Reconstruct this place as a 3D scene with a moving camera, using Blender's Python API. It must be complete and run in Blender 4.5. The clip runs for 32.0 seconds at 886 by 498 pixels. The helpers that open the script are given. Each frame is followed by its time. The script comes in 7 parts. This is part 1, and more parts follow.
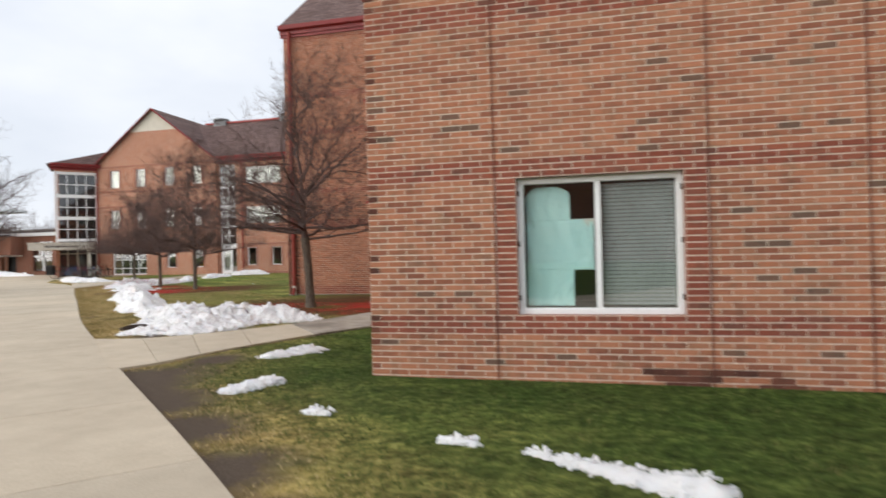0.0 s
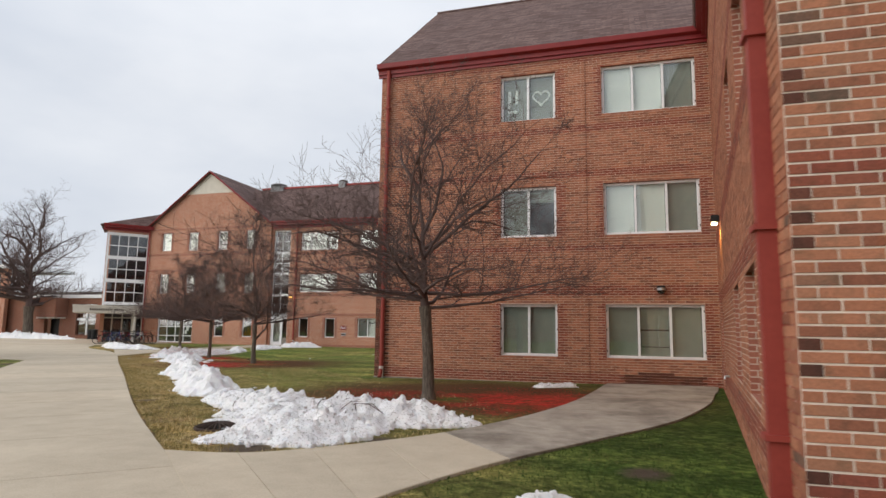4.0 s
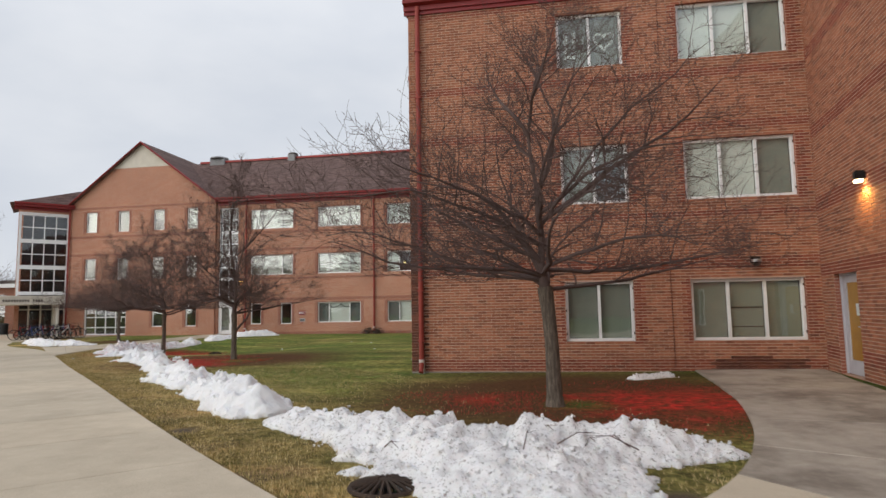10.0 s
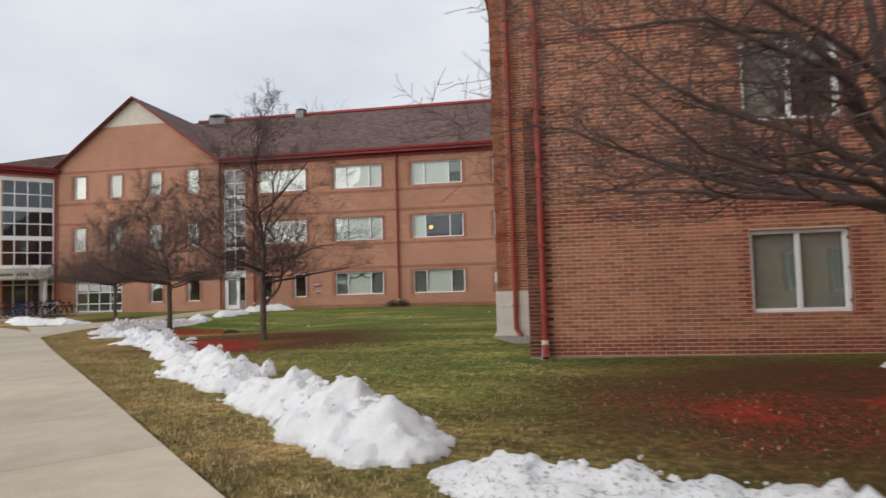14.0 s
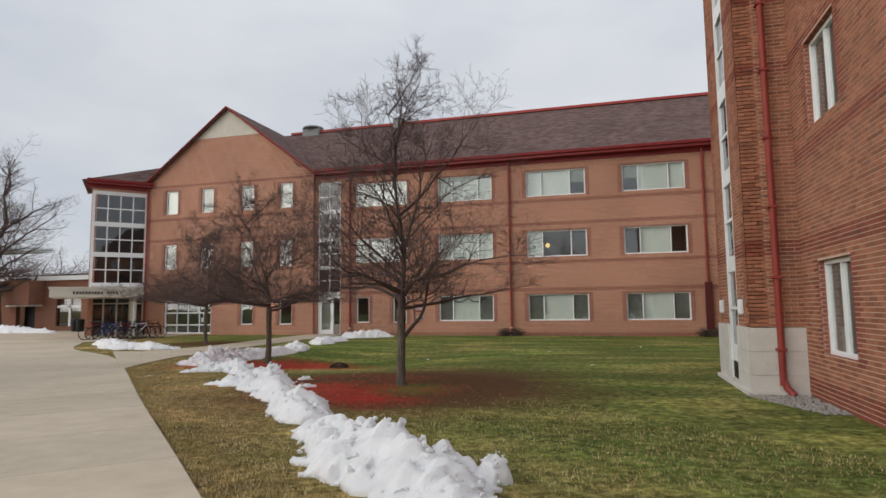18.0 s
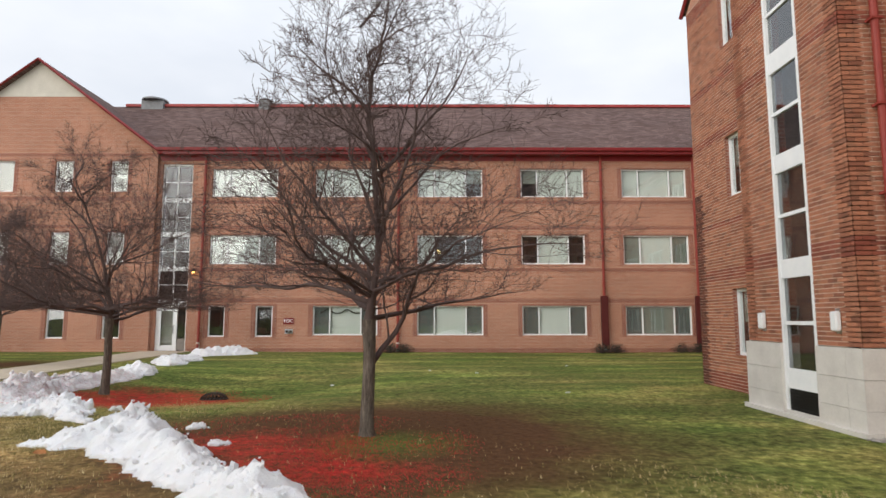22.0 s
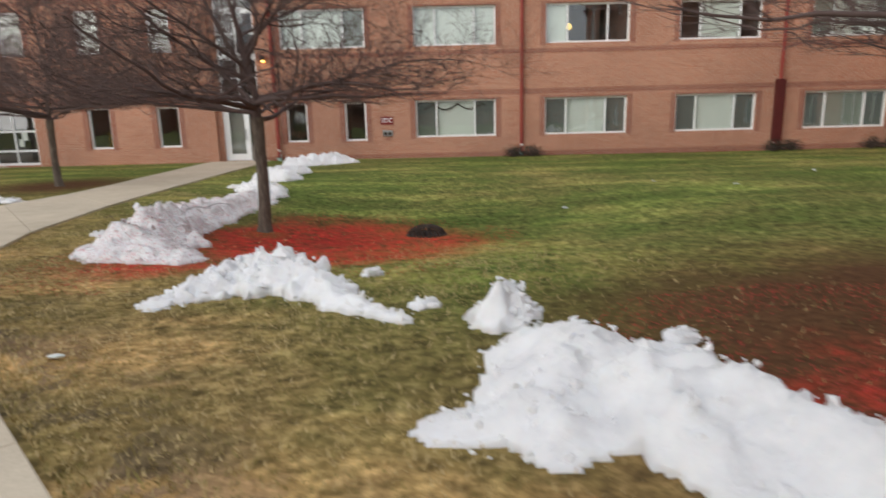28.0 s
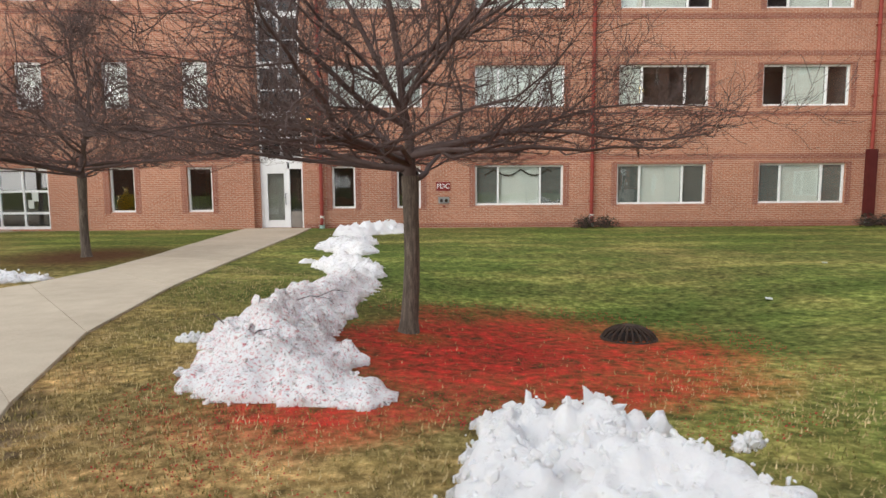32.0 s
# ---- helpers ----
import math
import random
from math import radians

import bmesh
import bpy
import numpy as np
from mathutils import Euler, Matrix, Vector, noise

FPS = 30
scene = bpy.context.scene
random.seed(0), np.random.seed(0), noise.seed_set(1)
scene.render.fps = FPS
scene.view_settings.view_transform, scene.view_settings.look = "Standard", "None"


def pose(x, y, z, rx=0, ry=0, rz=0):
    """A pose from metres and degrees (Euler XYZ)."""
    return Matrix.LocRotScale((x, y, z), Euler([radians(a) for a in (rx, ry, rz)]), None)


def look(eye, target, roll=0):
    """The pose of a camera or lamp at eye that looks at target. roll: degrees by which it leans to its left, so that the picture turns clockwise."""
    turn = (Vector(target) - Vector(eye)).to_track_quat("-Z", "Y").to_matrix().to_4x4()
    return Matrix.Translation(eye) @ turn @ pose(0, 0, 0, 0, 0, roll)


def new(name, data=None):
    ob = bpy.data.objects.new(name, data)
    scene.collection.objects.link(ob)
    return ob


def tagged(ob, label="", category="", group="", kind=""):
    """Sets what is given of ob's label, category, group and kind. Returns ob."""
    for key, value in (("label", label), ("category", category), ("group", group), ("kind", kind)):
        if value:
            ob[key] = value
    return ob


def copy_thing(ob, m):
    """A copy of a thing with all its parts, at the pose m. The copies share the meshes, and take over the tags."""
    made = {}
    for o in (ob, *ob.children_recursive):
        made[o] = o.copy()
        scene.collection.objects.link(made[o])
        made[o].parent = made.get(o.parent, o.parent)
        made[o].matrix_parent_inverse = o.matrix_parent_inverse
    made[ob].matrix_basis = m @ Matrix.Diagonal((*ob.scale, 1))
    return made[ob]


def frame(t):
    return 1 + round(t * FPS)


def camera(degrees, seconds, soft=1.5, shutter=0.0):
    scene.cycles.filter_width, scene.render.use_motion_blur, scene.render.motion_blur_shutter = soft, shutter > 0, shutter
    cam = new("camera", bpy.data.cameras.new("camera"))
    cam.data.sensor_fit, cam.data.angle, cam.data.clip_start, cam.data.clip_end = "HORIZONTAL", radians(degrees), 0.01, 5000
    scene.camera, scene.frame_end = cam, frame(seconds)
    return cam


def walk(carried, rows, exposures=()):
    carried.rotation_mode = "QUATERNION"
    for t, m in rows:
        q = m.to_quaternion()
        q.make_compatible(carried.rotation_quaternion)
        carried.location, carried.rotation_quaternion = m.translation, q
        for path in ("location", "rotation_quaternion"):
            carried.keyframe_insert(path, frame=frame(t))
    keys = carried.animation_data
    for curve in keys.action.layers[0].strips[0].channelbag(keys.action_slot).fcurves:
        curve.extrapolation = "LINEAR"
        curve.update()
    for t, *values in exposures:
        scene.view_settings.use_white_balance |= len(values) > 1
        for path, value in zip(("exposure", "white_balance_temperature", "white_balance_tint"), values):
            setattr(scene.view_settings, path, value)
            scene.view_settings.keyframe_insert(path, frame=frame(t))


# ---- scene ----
cam = camera(72.6, 32.0, 1.5, 0.5)
PATH = [
    (0, (0.354, 0.396, 1.544), (-0.124, 2.338, 1.55), -1.4),
    (0.5, (-0.171, 0.719, 1.586), (-0.805, 2.614, 1.681), 0.1),
    (1, (-0.624, 1.071, 1.63), (-1.304, 2.944, 1.805), 1.2),
    (1.5, (-1.061, 1.494, 1.671), (-1.706, 3.371, 1.913), 1.8),
    (2, (-1.5, 1.91, 1.676), (-2.117, 3.79, 1.961), 1.8),
    (2.5, (-1.89, 2.344, 1.658), (-2.495, 4.223, 1.98), 1.2),
    (3, (-2.287, 2.752, 1.624), (-2.892, 4.633, 1.938), 0.8),
    (3.5, (-2.652, 3.038, 1.576), (-3.247, 4.927, 1.856), 0.6),
    (4, (-3.08, 3.361, 1.522), (-3.658, 5.258, 1.785), 0.8),
    (4.5, (-3.546, 3.68, 1.542), (-4.112, 5.583, 1.782), 1.3),
    (7, (-5.36, 5.428, 1.44), (-5.807, 7.367, 1.64), 0.4),
    (8, (-5.597, 4.144, 1.635), (-6.029, 6.084, 1.861), -0.6),
    (8.5, (-5.679, 3.937, 1.637), (-6.067, 5.885, 1.877), -1.2),
    (9, (-6.118, 4.35, 1.651), (-6.496, 6.3, 1.885), -1.3),
    (9.5, (-6.551, 4.848, 1.653), (-6.897, 6.811, 1.819), -1.3),
    (10, (-6.985, 5.361, 1.674), (-7.318, 7.324, 1.869), -1.0),
    (10.5, (-7.398, 5.837, 1.661), (-7.663, 7.807, 1.877), -0.6),
    (11, (-7.737, 6.326, 1.656), (-7.864, 8.3, 1.954), -0.8),
    (11.5, (-8.07, 6.894, 1.668), (-7.99, 8.856, 2.049), -1.4),
    (12, (-8.429, 7.339, 1.674), (-8.258, 9.281, 2.117), -2.1),
    (12.5, (-8.846, 7.809, 1.662), (-8.689, 9.77, 2.025), -2.7),
    (13, (-9.288, 8.317, 1.629), (-9.289, 10.307, 1.834), -2.8),
    (13.5, (-9.727, 8.761, 1.576), (-9.901, 10.748, 1.712), -2.5),
    (14, (-10.155, 9.207, 1.53), (-10.468, 11.179, 1.635), -1.7),
    (14.5, (-10.532, 9.698, 1.521), (-10.925, 11.657, 1.61), -1.3),
    (16.5, (-12.418, 11.557, 1.638), (-12.905, 13.487, 1.832), 0.3),
    (17, (-12.811, 12.012, 1.643), (-13.331, 13.931, 1.862), 0.3),
    (17.5, (-13.207, 12.595, 1.662), (-13.769, 14.502, 1.878), 0.0),
    (18, (-13.585, 13.129, 1.654), (-14.12, 15.047, 1.843), -0.7),
    (18.5, (-13.991, 13.506, 1.628), (-14.435, 15.447, 1.821), -1.1),
    (19, (-14.388, 13.9, 1.614), (-14.739, 15.86, 1.803), -1.3),
    (19.5, (-14.775, 14.348, 1.614), (-15.028, 16.322, 1.81), -1.3),
    (20, (-15.205, 14.816, 1.621), (-15.45, 16.793, 1.804), -1.0),
    (20.5, (-15.647, 15.357, 1.617), (-15.833, 17.34, 1.799), -0.9),
    (21, (-16.055, 15.891, 1.612), (-16.157, 17.878, 1.81), -0.8),
    (21.5, (-16.523, 16.339, 1.6), (-16.584, 18.329, 1.787), -0.4),
    (22, (-16.947, 16.79, 1.611), (-16.939, 18.776, 1.841), 0.0),
    (22.5, (-17.393, 17.248, 1.654), (-17.371, 19.232, 1.907), 0.3),
    (23, (-17.78, 17.684, 1.704), (-17.749, 19.648, 2.082), 0.2),
    (23.5, (-18.166, 18.206, 1.718), (-18.178, 20.168, 2.104), -0.1),
    (24, (-18.575, 18.713, 1.702), (-18.699, 20.686, 2.006), -0.6),
    (24.5, (-19.059, 19.162, 1.671), (-19.238, 21.151, 1.782), -1.2),
    (25, (-19.466, 19.687, 1.481), (-19.519, 21.678, 1.295), -1.4),
    (25.5, (-19.787, 20.258, 1.422), (-19.677, 22.215, 1.021), -1.2),
    (27.5, (-21.648, 21.89, 1.491), (-21.523, 23.825, 1.0), -1.8),
    (28, (-22.231, 22.12, 1.531), (-22.241, 24.075, 1.108), -1.4),
    (28.5, (-22.664, 22.488, 1.531), (-22.779, 24.464, 1.245), -0.3),
    (29, (-23.032, 22.857, 1.521), (-23.197, 24.843, 1.349), 0.8),
    (29.5, (-23.366, 23.227, 1.511), (-23.534, 25.22, 1.515), 1.0),
    (30, (-23.731, 23.488, 1.497), (-23.914, 25.479, 1.555), 0.5),
    (30.5, (-24.072, 23.865, 1.479), (-24.212, 25.86, 1.472), -0.1),
    (31, (-24.347, 24.347, 1.463), (-24.414, 26.345, 1.416), -0.8),
    (31.5, (-24.627, 24.693, 1.475), (-24.649, 26.688, 1.335), -0.8),
    (32, (-24.946, 24.896, 1.494), (-24.908, 26.885, 1.288), -0.4),
]
walk(cam, [(t, look(eye, target, roll)) for t, eye, target, roll in PATH], [(0.0, 0.37), (0.9, 0.17), (2.0, -0.05), (3.0, -0.05), (4.0, 0.13), (7.0, 0.08), (9.0, 0.02), (11.0, 0.03), (12.0, 0.22), (13.0, 0.15), (14.0, 0.03), (17.0, 0.0), (18.0, -0.15), (19.0, -0.02), (20.0, 0.05), (21.0, 0.08), (22.0, 0.3), (23.0, 0.2), (24.0, 0.03), (25.0, 0.17), (28.0, 0.23), (29.0, 0.3), (30.0, 0.27), (31.0, 0.36), (32.0, 0.47)])
SKY_STRENGTH = 0.109

# ---- world, sun, exposure ----
world = bpy.data.worlds.new("overcast_sky")
scene.world = world
world.use_nodes = True
wn, wl = world.node_tree.nodes, world.node_tree.links
sky = wn.new("ShaderNodeTexSky")
sky.sky_type, sky.sun_disc = "NISHITA", False
sky.sun_elevation, sky.sun_rotation, sky.dust_density = radians(18), radians(227), 4.0
wco = wn.new("ShaderNodeTexCoord")
wmap = wn.new("ShaderNodeMapping")
wmap.inputs["Scale"].default_value = (1.4, 1.4, 3.2)
wnoi = wn.new("ShaderNodeTexNoise")
wnoi.inputs["Scale"].default_value, wnoi.inputs["Detail"].default_value, wnoi.inputs["Roughness"].default_value = 1.7, 5.0, 0.5
wrmp = wn.new("ShaderNodeValToRGB")
wrmp.color_ramp.elements[0].position, wrmp.color_ramp.elements[0].color = 0.32, (5.9, 6.3, 7.0, 1)
wrmp.color_ramp.elements[1].position, wrmp.color_ramp.elements[1].color = 0.68, (7.6, 7.8, 8.2, 1)
wmix = wn.new("ShaderNodeMix")
wmix.data_type = "RGBA"
wmix.inputs[0].default_value = 0.93
wl.new(wco.outputs["Generated"], wmap.inputs["Vector"])
wl.new(wmap.outputs["Vector"], wnoi.inputs["Vector"])
wl.new(wnoi.outputs["Fac"], wrmp.inputs["Fac"])
wl.new(sky.outputs["Color"], wmix.inputs[6])
wl.new(wrmp.outputs["Color"], wmix.inputs[7])
wsep = wn.new("ShaderNodeSeparateXYZ")
wl.new(wco.outputs["Generated"], wsep.inputs[0])
wgrad = wn.new("ShaderNodeMapRange")
wgrad.inputs["From Min"].default_value, wgrad.inputs["From Max"].default_value = 0.35, 1.0
wgrad.inputs["To Min"].default_value, wgrad.inputs["To Max"].default_value = 1.0, 1.35
wl.new(wsep.outputs["Z"], wgrad.inputs["Value"])
wmul = wn.new("ShaderNodeVectorMath")
wmul.operation = "SCALE"
wl.new(wmix.outputs[2], wmul.inputs[0])
wl.new(wgrad.outputs["Result"], wmul.inputs["Scale"])
wl.new(wmul.outputs["Vector"], wn["Background"].inputs["Color"])
wn["Background"].inputs["Strength"].default_value = SKY_STRENGTH

sun = new("sun", bpy.data.lights.new("sun", "SUN"))
sun.data.energy, sun.data.angle, sun.data.color = 1.65, radians(60), (1.0, 0.95, 0.88)
sun.matrix_world = look((-50, -22, 15.9), (-14, 12, 0))


# ---- materials ----
def mat(name, rough=0.8, metal=0.0, spec=0.3):
    m = bpy.data.materials.new(name)
    m.use_nodes = True
    b = m.node_tree.nodes["Principled BSDF"]
    b.inputs["Roughness"].default_value, b.inputs["Metallic"].default_value = rough, metal
    b.inputs["Specular IOR Level"].default_value = spec
    return m, m.node_tree.nodes, m.node_tree.links, b


def noise_node(n, l, vec, scale, detail=4.0, rough=0.55):
    t = n.new("ShaderNodeTexNoise")
    t.inputs["Scale"].default_value, t.inputs["Detail"].default_value, t.inputs["Roughness"].default_value = scale, detail, rough
    if vec is not None:
        l.new(vec, t.inputs["Vector"])
    return t.outputs["Fac"]


def ramp(n, l, fac, stops):
    r = n.new("ShaderNodeValToRGB")
    e = r.color_ramp.elements
    while len(e) < len(stops):
        e.new(0.5)
    for s, (p, c) in zip(e, stops):
        s.position, s.color = p, (*c, 1)
    l.new(fac, r.inputs["Fac"])
    return r.outputs["Color"]


def blend(n, l, fac, a, b, how="MIX"):
    m = n.new("ShaderNodeMix")
    m.data_type, m.blend_type = "RGBA", how
    for sock, v in ((m.inputs[0], fac), (m.inputs[6], a), (m.inputs[7], b)):
        if isinstance(v, (int, float)):
            sock.default_value = v
        elif isinstance(v, tuple):
            sock.default_value = (*v, 1)
        else:
            l.new(v, sock)
    return m.outputs[2]


def calc(n, l, op, a, b=None, clamp=False):
    m = n.new("ShaderNodeMath")
    m.operation, m.use_clamp = op, clamp
    for sock, v in zip(m.inputs, (a, b)):
        if v is None:
            continue
        if isinstance(v, (int, float)):
            sock.default_value = v
        else:
            l.new(v, sock)
    return m.outputs[0]


def bump(n, l, b, height, strength=0.4, dist=0.01):
    k = n.new("ShaderNodeBump")
    k.inputs["Strength"].default_value, k.inputs["Distance"].default_value = strength, dist
    l.new(height, k.inputs["Height"])
    l.new(k.outputs["Normal"], b.inputs["Normal"])


def coords(n, kind="Object"):
    return n.new("ShaderNodeTexCoord").outputs[kind]


def position(n):
    return n.new("ShaderNodeNewGeometry").outputs["Position"]


def plain(name, c1, c2, scale=8.0, rough=0.7, metal=0.0, spec=0.3, bumps=0.15, dist=0.004, world_space=False):
    """Two close tones mixed at two scales, with a fine relief."""
    m, n, l, b = mat(name, rough, metal, spec)
    v = position(n) if world_space else coords(n)
    big, fine = noise_node(n, l, v, scale, 3), noise_node(n, l, v, scale * 9, 5)
    f = calc(n, l, "ADD", calc(n, l, "MULTIPLY", big, 0.65), calc(n, l, "MULTIPLY", fine, 0.35))
    l.new(ramp(n, l, f, [(0.32, c1), (0.68, c2)]), b.inputs["Base Color"])
    bump(n, l, b, fine, bumps, dist)
    return m


BRICK_TONES = [(0.0, (0.27, 0.11, 0.0713)), (0.22, (0.362, 0.151, 0.0929)), (0.45, (0.432, 0.186, 0.11)), (0.7, (0.508, 0.229, 0.138)), (0.955, (0.4, 0.194, 0.121)), (0.965, (0.205, 0.119, 0.0864)), (1.0, (0.167, 0.108, 0.081))]
WING_TONES = [(0.0, (0.28, 0.118, 0.0762)), (0.3, (0.375, 0.16, 0.0986)), (0.7, (0.448, 0.196, 0.12)), (0.97, (0.504, 0.224, 0.138)), (1.0, (0.246, 0.123, 0.0874))]
DARK_TONES = [(0.0, (0.25, 0.078, 0.054)), (0.5, (0.31, 0.10, 0.066)), (0.85, (0.36, 0.125, 0.08)), (1.0, (0.20, 0.085, 0.064))]


def brick_mat(name, tones, by_object):
    m, n, l, b = mat(name, 0.88, 0, 0.2)
    rnd = n.new("ShaderNodeObjectInfo").outputs["Random"] if by_object else n.new("ShaderNodeNewGeometry").outputs["Random Per Island"]
    v = position(n)
    base = ramp(n, l, rnd, tones)
    grain = noise_node(n, l, v, 90, 6, 0.65)
    stain = noise_node(n, l, v, 0.7, 4)
    scorch = noise_node(n, l, v, 7.5, 3, 0.6)
    base = blend(n, l, ramp(n, l, scorch, [(0.52, (0, 0, 0)), (0.66, (0.75, 0.75, 0.75))]), base, blend(n, l, 1.0, base, (0.66, 0.78, 0.80), "MULTIPLY"))
    base = blend(n, l, ramp(n, l, scorch, [(0.28, (0.6, 0.6, 0.6)), (0.40, (0, 0, 0))]), base, blend(n, l, 1.0, base, (1.16, 1.02, 0.82), "MULTIPLY"))
    c = blend(n, l, 0.75, base, ramp(n, l, grain, [(0.25, (0.5, 0.46, 0.44)), (0.75, (1.25, 1.2, 1.15))]), "MULTIPLY")
    c = blend(n, l, 0.5, c, ramp(n, l, stain, [(0.3, (0.86, 0.85, 0.85)), (0.7, (1.08, 1.07, 1.05))]), "MULTIPLY")
    l.new(c, b.inputs["Base Color"])
    bump(n, l, b, grain, 0.5, 0.004)
    return m


M_BRICK = brick_mat("brick_single", BRICK_TONES, True)
M_BRICK_D = brick_mat("brick_single_dark", DARK_TONES, True)
M_BRICKS = brick_mat("brick_laid", BRICK_TONES, False)
M_BRICKS_D = brick_mat("brick_laid_dark", DARK_TONES, False)
WET_TONES = [(0.0, (0.10, 0.045, 0.034)), (0.6, (0.16, 0.065, 0.046)), (1.0, (0.22, 0.09, 0.06))]
M_BRICK_W = brick_mat("brick_single_wet", WET_TONES, True)
M_BRICKS_W = brick_mat("brick_laid_wet", WET_TONES, False)
M_WING = brick_mat("brick_wing", WING_TONES, False)
M_WING_S = brick_mat("brick_wing_single", WING_TONES, True)
M_MORTAR = plain("mortar", (0.60, 0.51, 0.42), (0.82, 0.72, 0.61), 6, 0.95, 0, 0.1, 0.5, 0.004, True)
M_MORTAR_W = plain("mortar_weathered", (0.52, 0.37, 0.285), (0.68, 0.51, 0.41), 6, 0.95, 0, 0.1, 0.5, 0.004, True)
COURSE, BLEN = 0.0697, 0.225


def brick_texture(name, c1, c2, mortar, dark=False):
    """Far walls: courses too fine to pick apart, laid out in the wall's own frame."""
    m, n, l, b = mat(name, 0.9, 0, 0.15)
    sep = n.new("ShaderNodeSeparateXYZ")
    l.new(coords(n), sep.inputs[0])
    com = n.new("ShaderNodeCombineXYZ")
    l.new(calc(n, l, "ADD", sep.outputs["X"], sep.outputs["Y"]), com.inputs[0])
    l.new(sep.outputs["Z"], com.inputs[1])
    t = n.new("ShaderNodeTexBrick")
    l.new(com.outputs[0], t.inputs["Vector"])
    for key, val in (("Scale", 1.0), ("Mortar Size", 0.008), ("Mortar Smooth", 0.2), ("Bias", -0.1), ("Brick Width", BLEN), ("Row Height", COURSE)):
        t.inputs[key].default_value = val
    t.inputs["Color1"].default_value, t.inputs["Color2"].default_value, t.inputs["Mortar"].default_value = (*c1, 1), (*c2, 1), (*mortar, 1)
    v = position(n)
    stain, fine = noise_node(n, l, v, 0.35, 5), noise_node(n, l, v, 14, 5)
    c = blend(n, l, 0.6, t.outputs["Color"], ramp(n, l, stain, [(0.3, (0.74, 0.72, 0.72)), (0.7, (1.14, 1.12, 1.1))]), "MULTIPLY")
    c = blend(n, l, 0.45, c, ramp(n, l, fine, [(0.3, (0.75, 0.73, 0.7)), (0.7, (1.2, 1.18, 1.15))]), "MULTIPLY")
    l.new(c, b.inputs["Base Color"])
    bump(n, l, b, calc(n, l, "SUBTRACT", 1.0, t.outputs["Fac"]), 0.5, 0.006)
    return m


M_FARBRICK = brick_texture("brick_far", (0.40, 0.168, 0.104), (0.49, 0.222, 0.142), (0.60, 0.45, 0.36))
M_FARBAND = brick_texture("brick_far_band", (0.28, 0.100, 0.070), (0.34, 0.128, 0.085), (0.46, 0.33, 0.27))
M_FARGREY = brick_texture("brick_low_block", (0.25, 0.10, 0.066), (0.31, 0.13, 0.085), (0.28, 0.21, 0.17))


def shingle_mat():
    m, n, l, b = mat("roof_shingle", 0.92, 0, 0.15)
    sep = n.new("ShaderNodeSeparateXYZ")
    l.new(coords(n), sep.inputs[0])
    com = n.new("ShaderNodeCombineXYZ")
    l.new(sep.outputs["X"], com.inputs[0])
    l.new(sep.outputs["Z"], com.inputs[1])
    t = n.new("ShaderNodeTexBrick")
    l.new(com.outputs[0], t.inputs["Vector"])
    for key, val in (("Scale", 1.0), ("Mortar Size", 0.008), ("Brick Width", 0.33), ("Row Height", 0.088), ("Bias", 0.0)):
        t.inputs[key].default_value = val
    t.inputs["Color1"].default_value, t.inputs["Color2"].default_value, t.inputs["Mortar"].default_value = (0.108, 0.068, 0.061, 1), (0.195, 0.134, 0.122, 1), (0.074, 0.050, 0.046, 1)
    v = position(n)
    big, fine = noise_node(n, l, v, 0.5, 4), noise_node(n, l, v, 30, 4)
    c = blend(n, l, 0.5, t.outputs["Color"], ramp(n, l, big, [(0.3, (0.8, 0.8, 0.82)), (0.7, (1.2, 1.15, 1.12))]), "MULTIPLY")
    c = blend(n, l, 0.5, c, ramp(n, l, fine, [(0.3, (0.7, 0.7, 0.7)), (0.7, (1.3, 1.3, 1.3))]), "MULTIPLY")
    l.new(c, b.inputs["Base Color"])
    bump(n, l, b, calc(n, l, "SUBTRACT", fine, t.outputs["Fac"]), 0.5, 0.01)
    return m


M_SHINGLE = shingle_mat()
M_RED = plain("red_painted_metal", (0.20, 0.016, 0.018), (0.27, 0.024, 0.024), 3, 0.45, 0.0, 0.45, 0.05)
M_REDP = plain("weathered_red_pipe_paint", (0.24, 0.036, 0.028), (0.33, 0.058, 0.042), 2.5, 0.55, 0.0, 0.35, 0.1)
M_REDB = plain("red_ridge_metal", (0.34, 0.04, 0.035), (0.42, 0.055, 0.045), 3, 0.5, 0.0, 0.4, 0.05)
M_WHITE = plain("white_window_paint", (0.79, 0.81, 0.82), (0.87, 0.88, 0.88), 5, 0.5, 0, 0.4, 0.05)
M_CREAM = plain("cream_stucco", (0.58, 0.54, 0.47), (0.68, 0.64, 0.56), 2, 0.9)
M_STONE = plain("pale_cast_stone", (0.56, 0.53, 0.49), (0.68, 0.65, 0.60), 3, 0.85, 0, 0.2, 0.4, 0.003, True)
M_CONC_D = plain("grey_foundation", (0.22, 0.20, 0.18), (0.32, 0.29, 0.26), 4, 0.95, 0, 0.1, 0.5, 0.005, True)
M_VENT = plain("galvanised_vent", (0.20, 0.205, 0.21), (0.30, 0.305, 0.31), 5, 0.6, 0.3)
# Grey tone set to the reflection that the slats imitate.
M_REFLECT_SLAT = plain("grey_reflection_slat", (0.27, 0.30, 0.30), (0.36, 0.39, 0.39), 4, 0.6)
M_COLLAR = plain("aqua_drain_plastic", (0.30, 0.46, 0.42), (0.42, 0.58, 0.53), 8, 0.6)
M_JOINT = plain("joint_sealant", (0.10, 0.035, 0.025), (0.15, 0.055, 0.04), 6, 0.8)
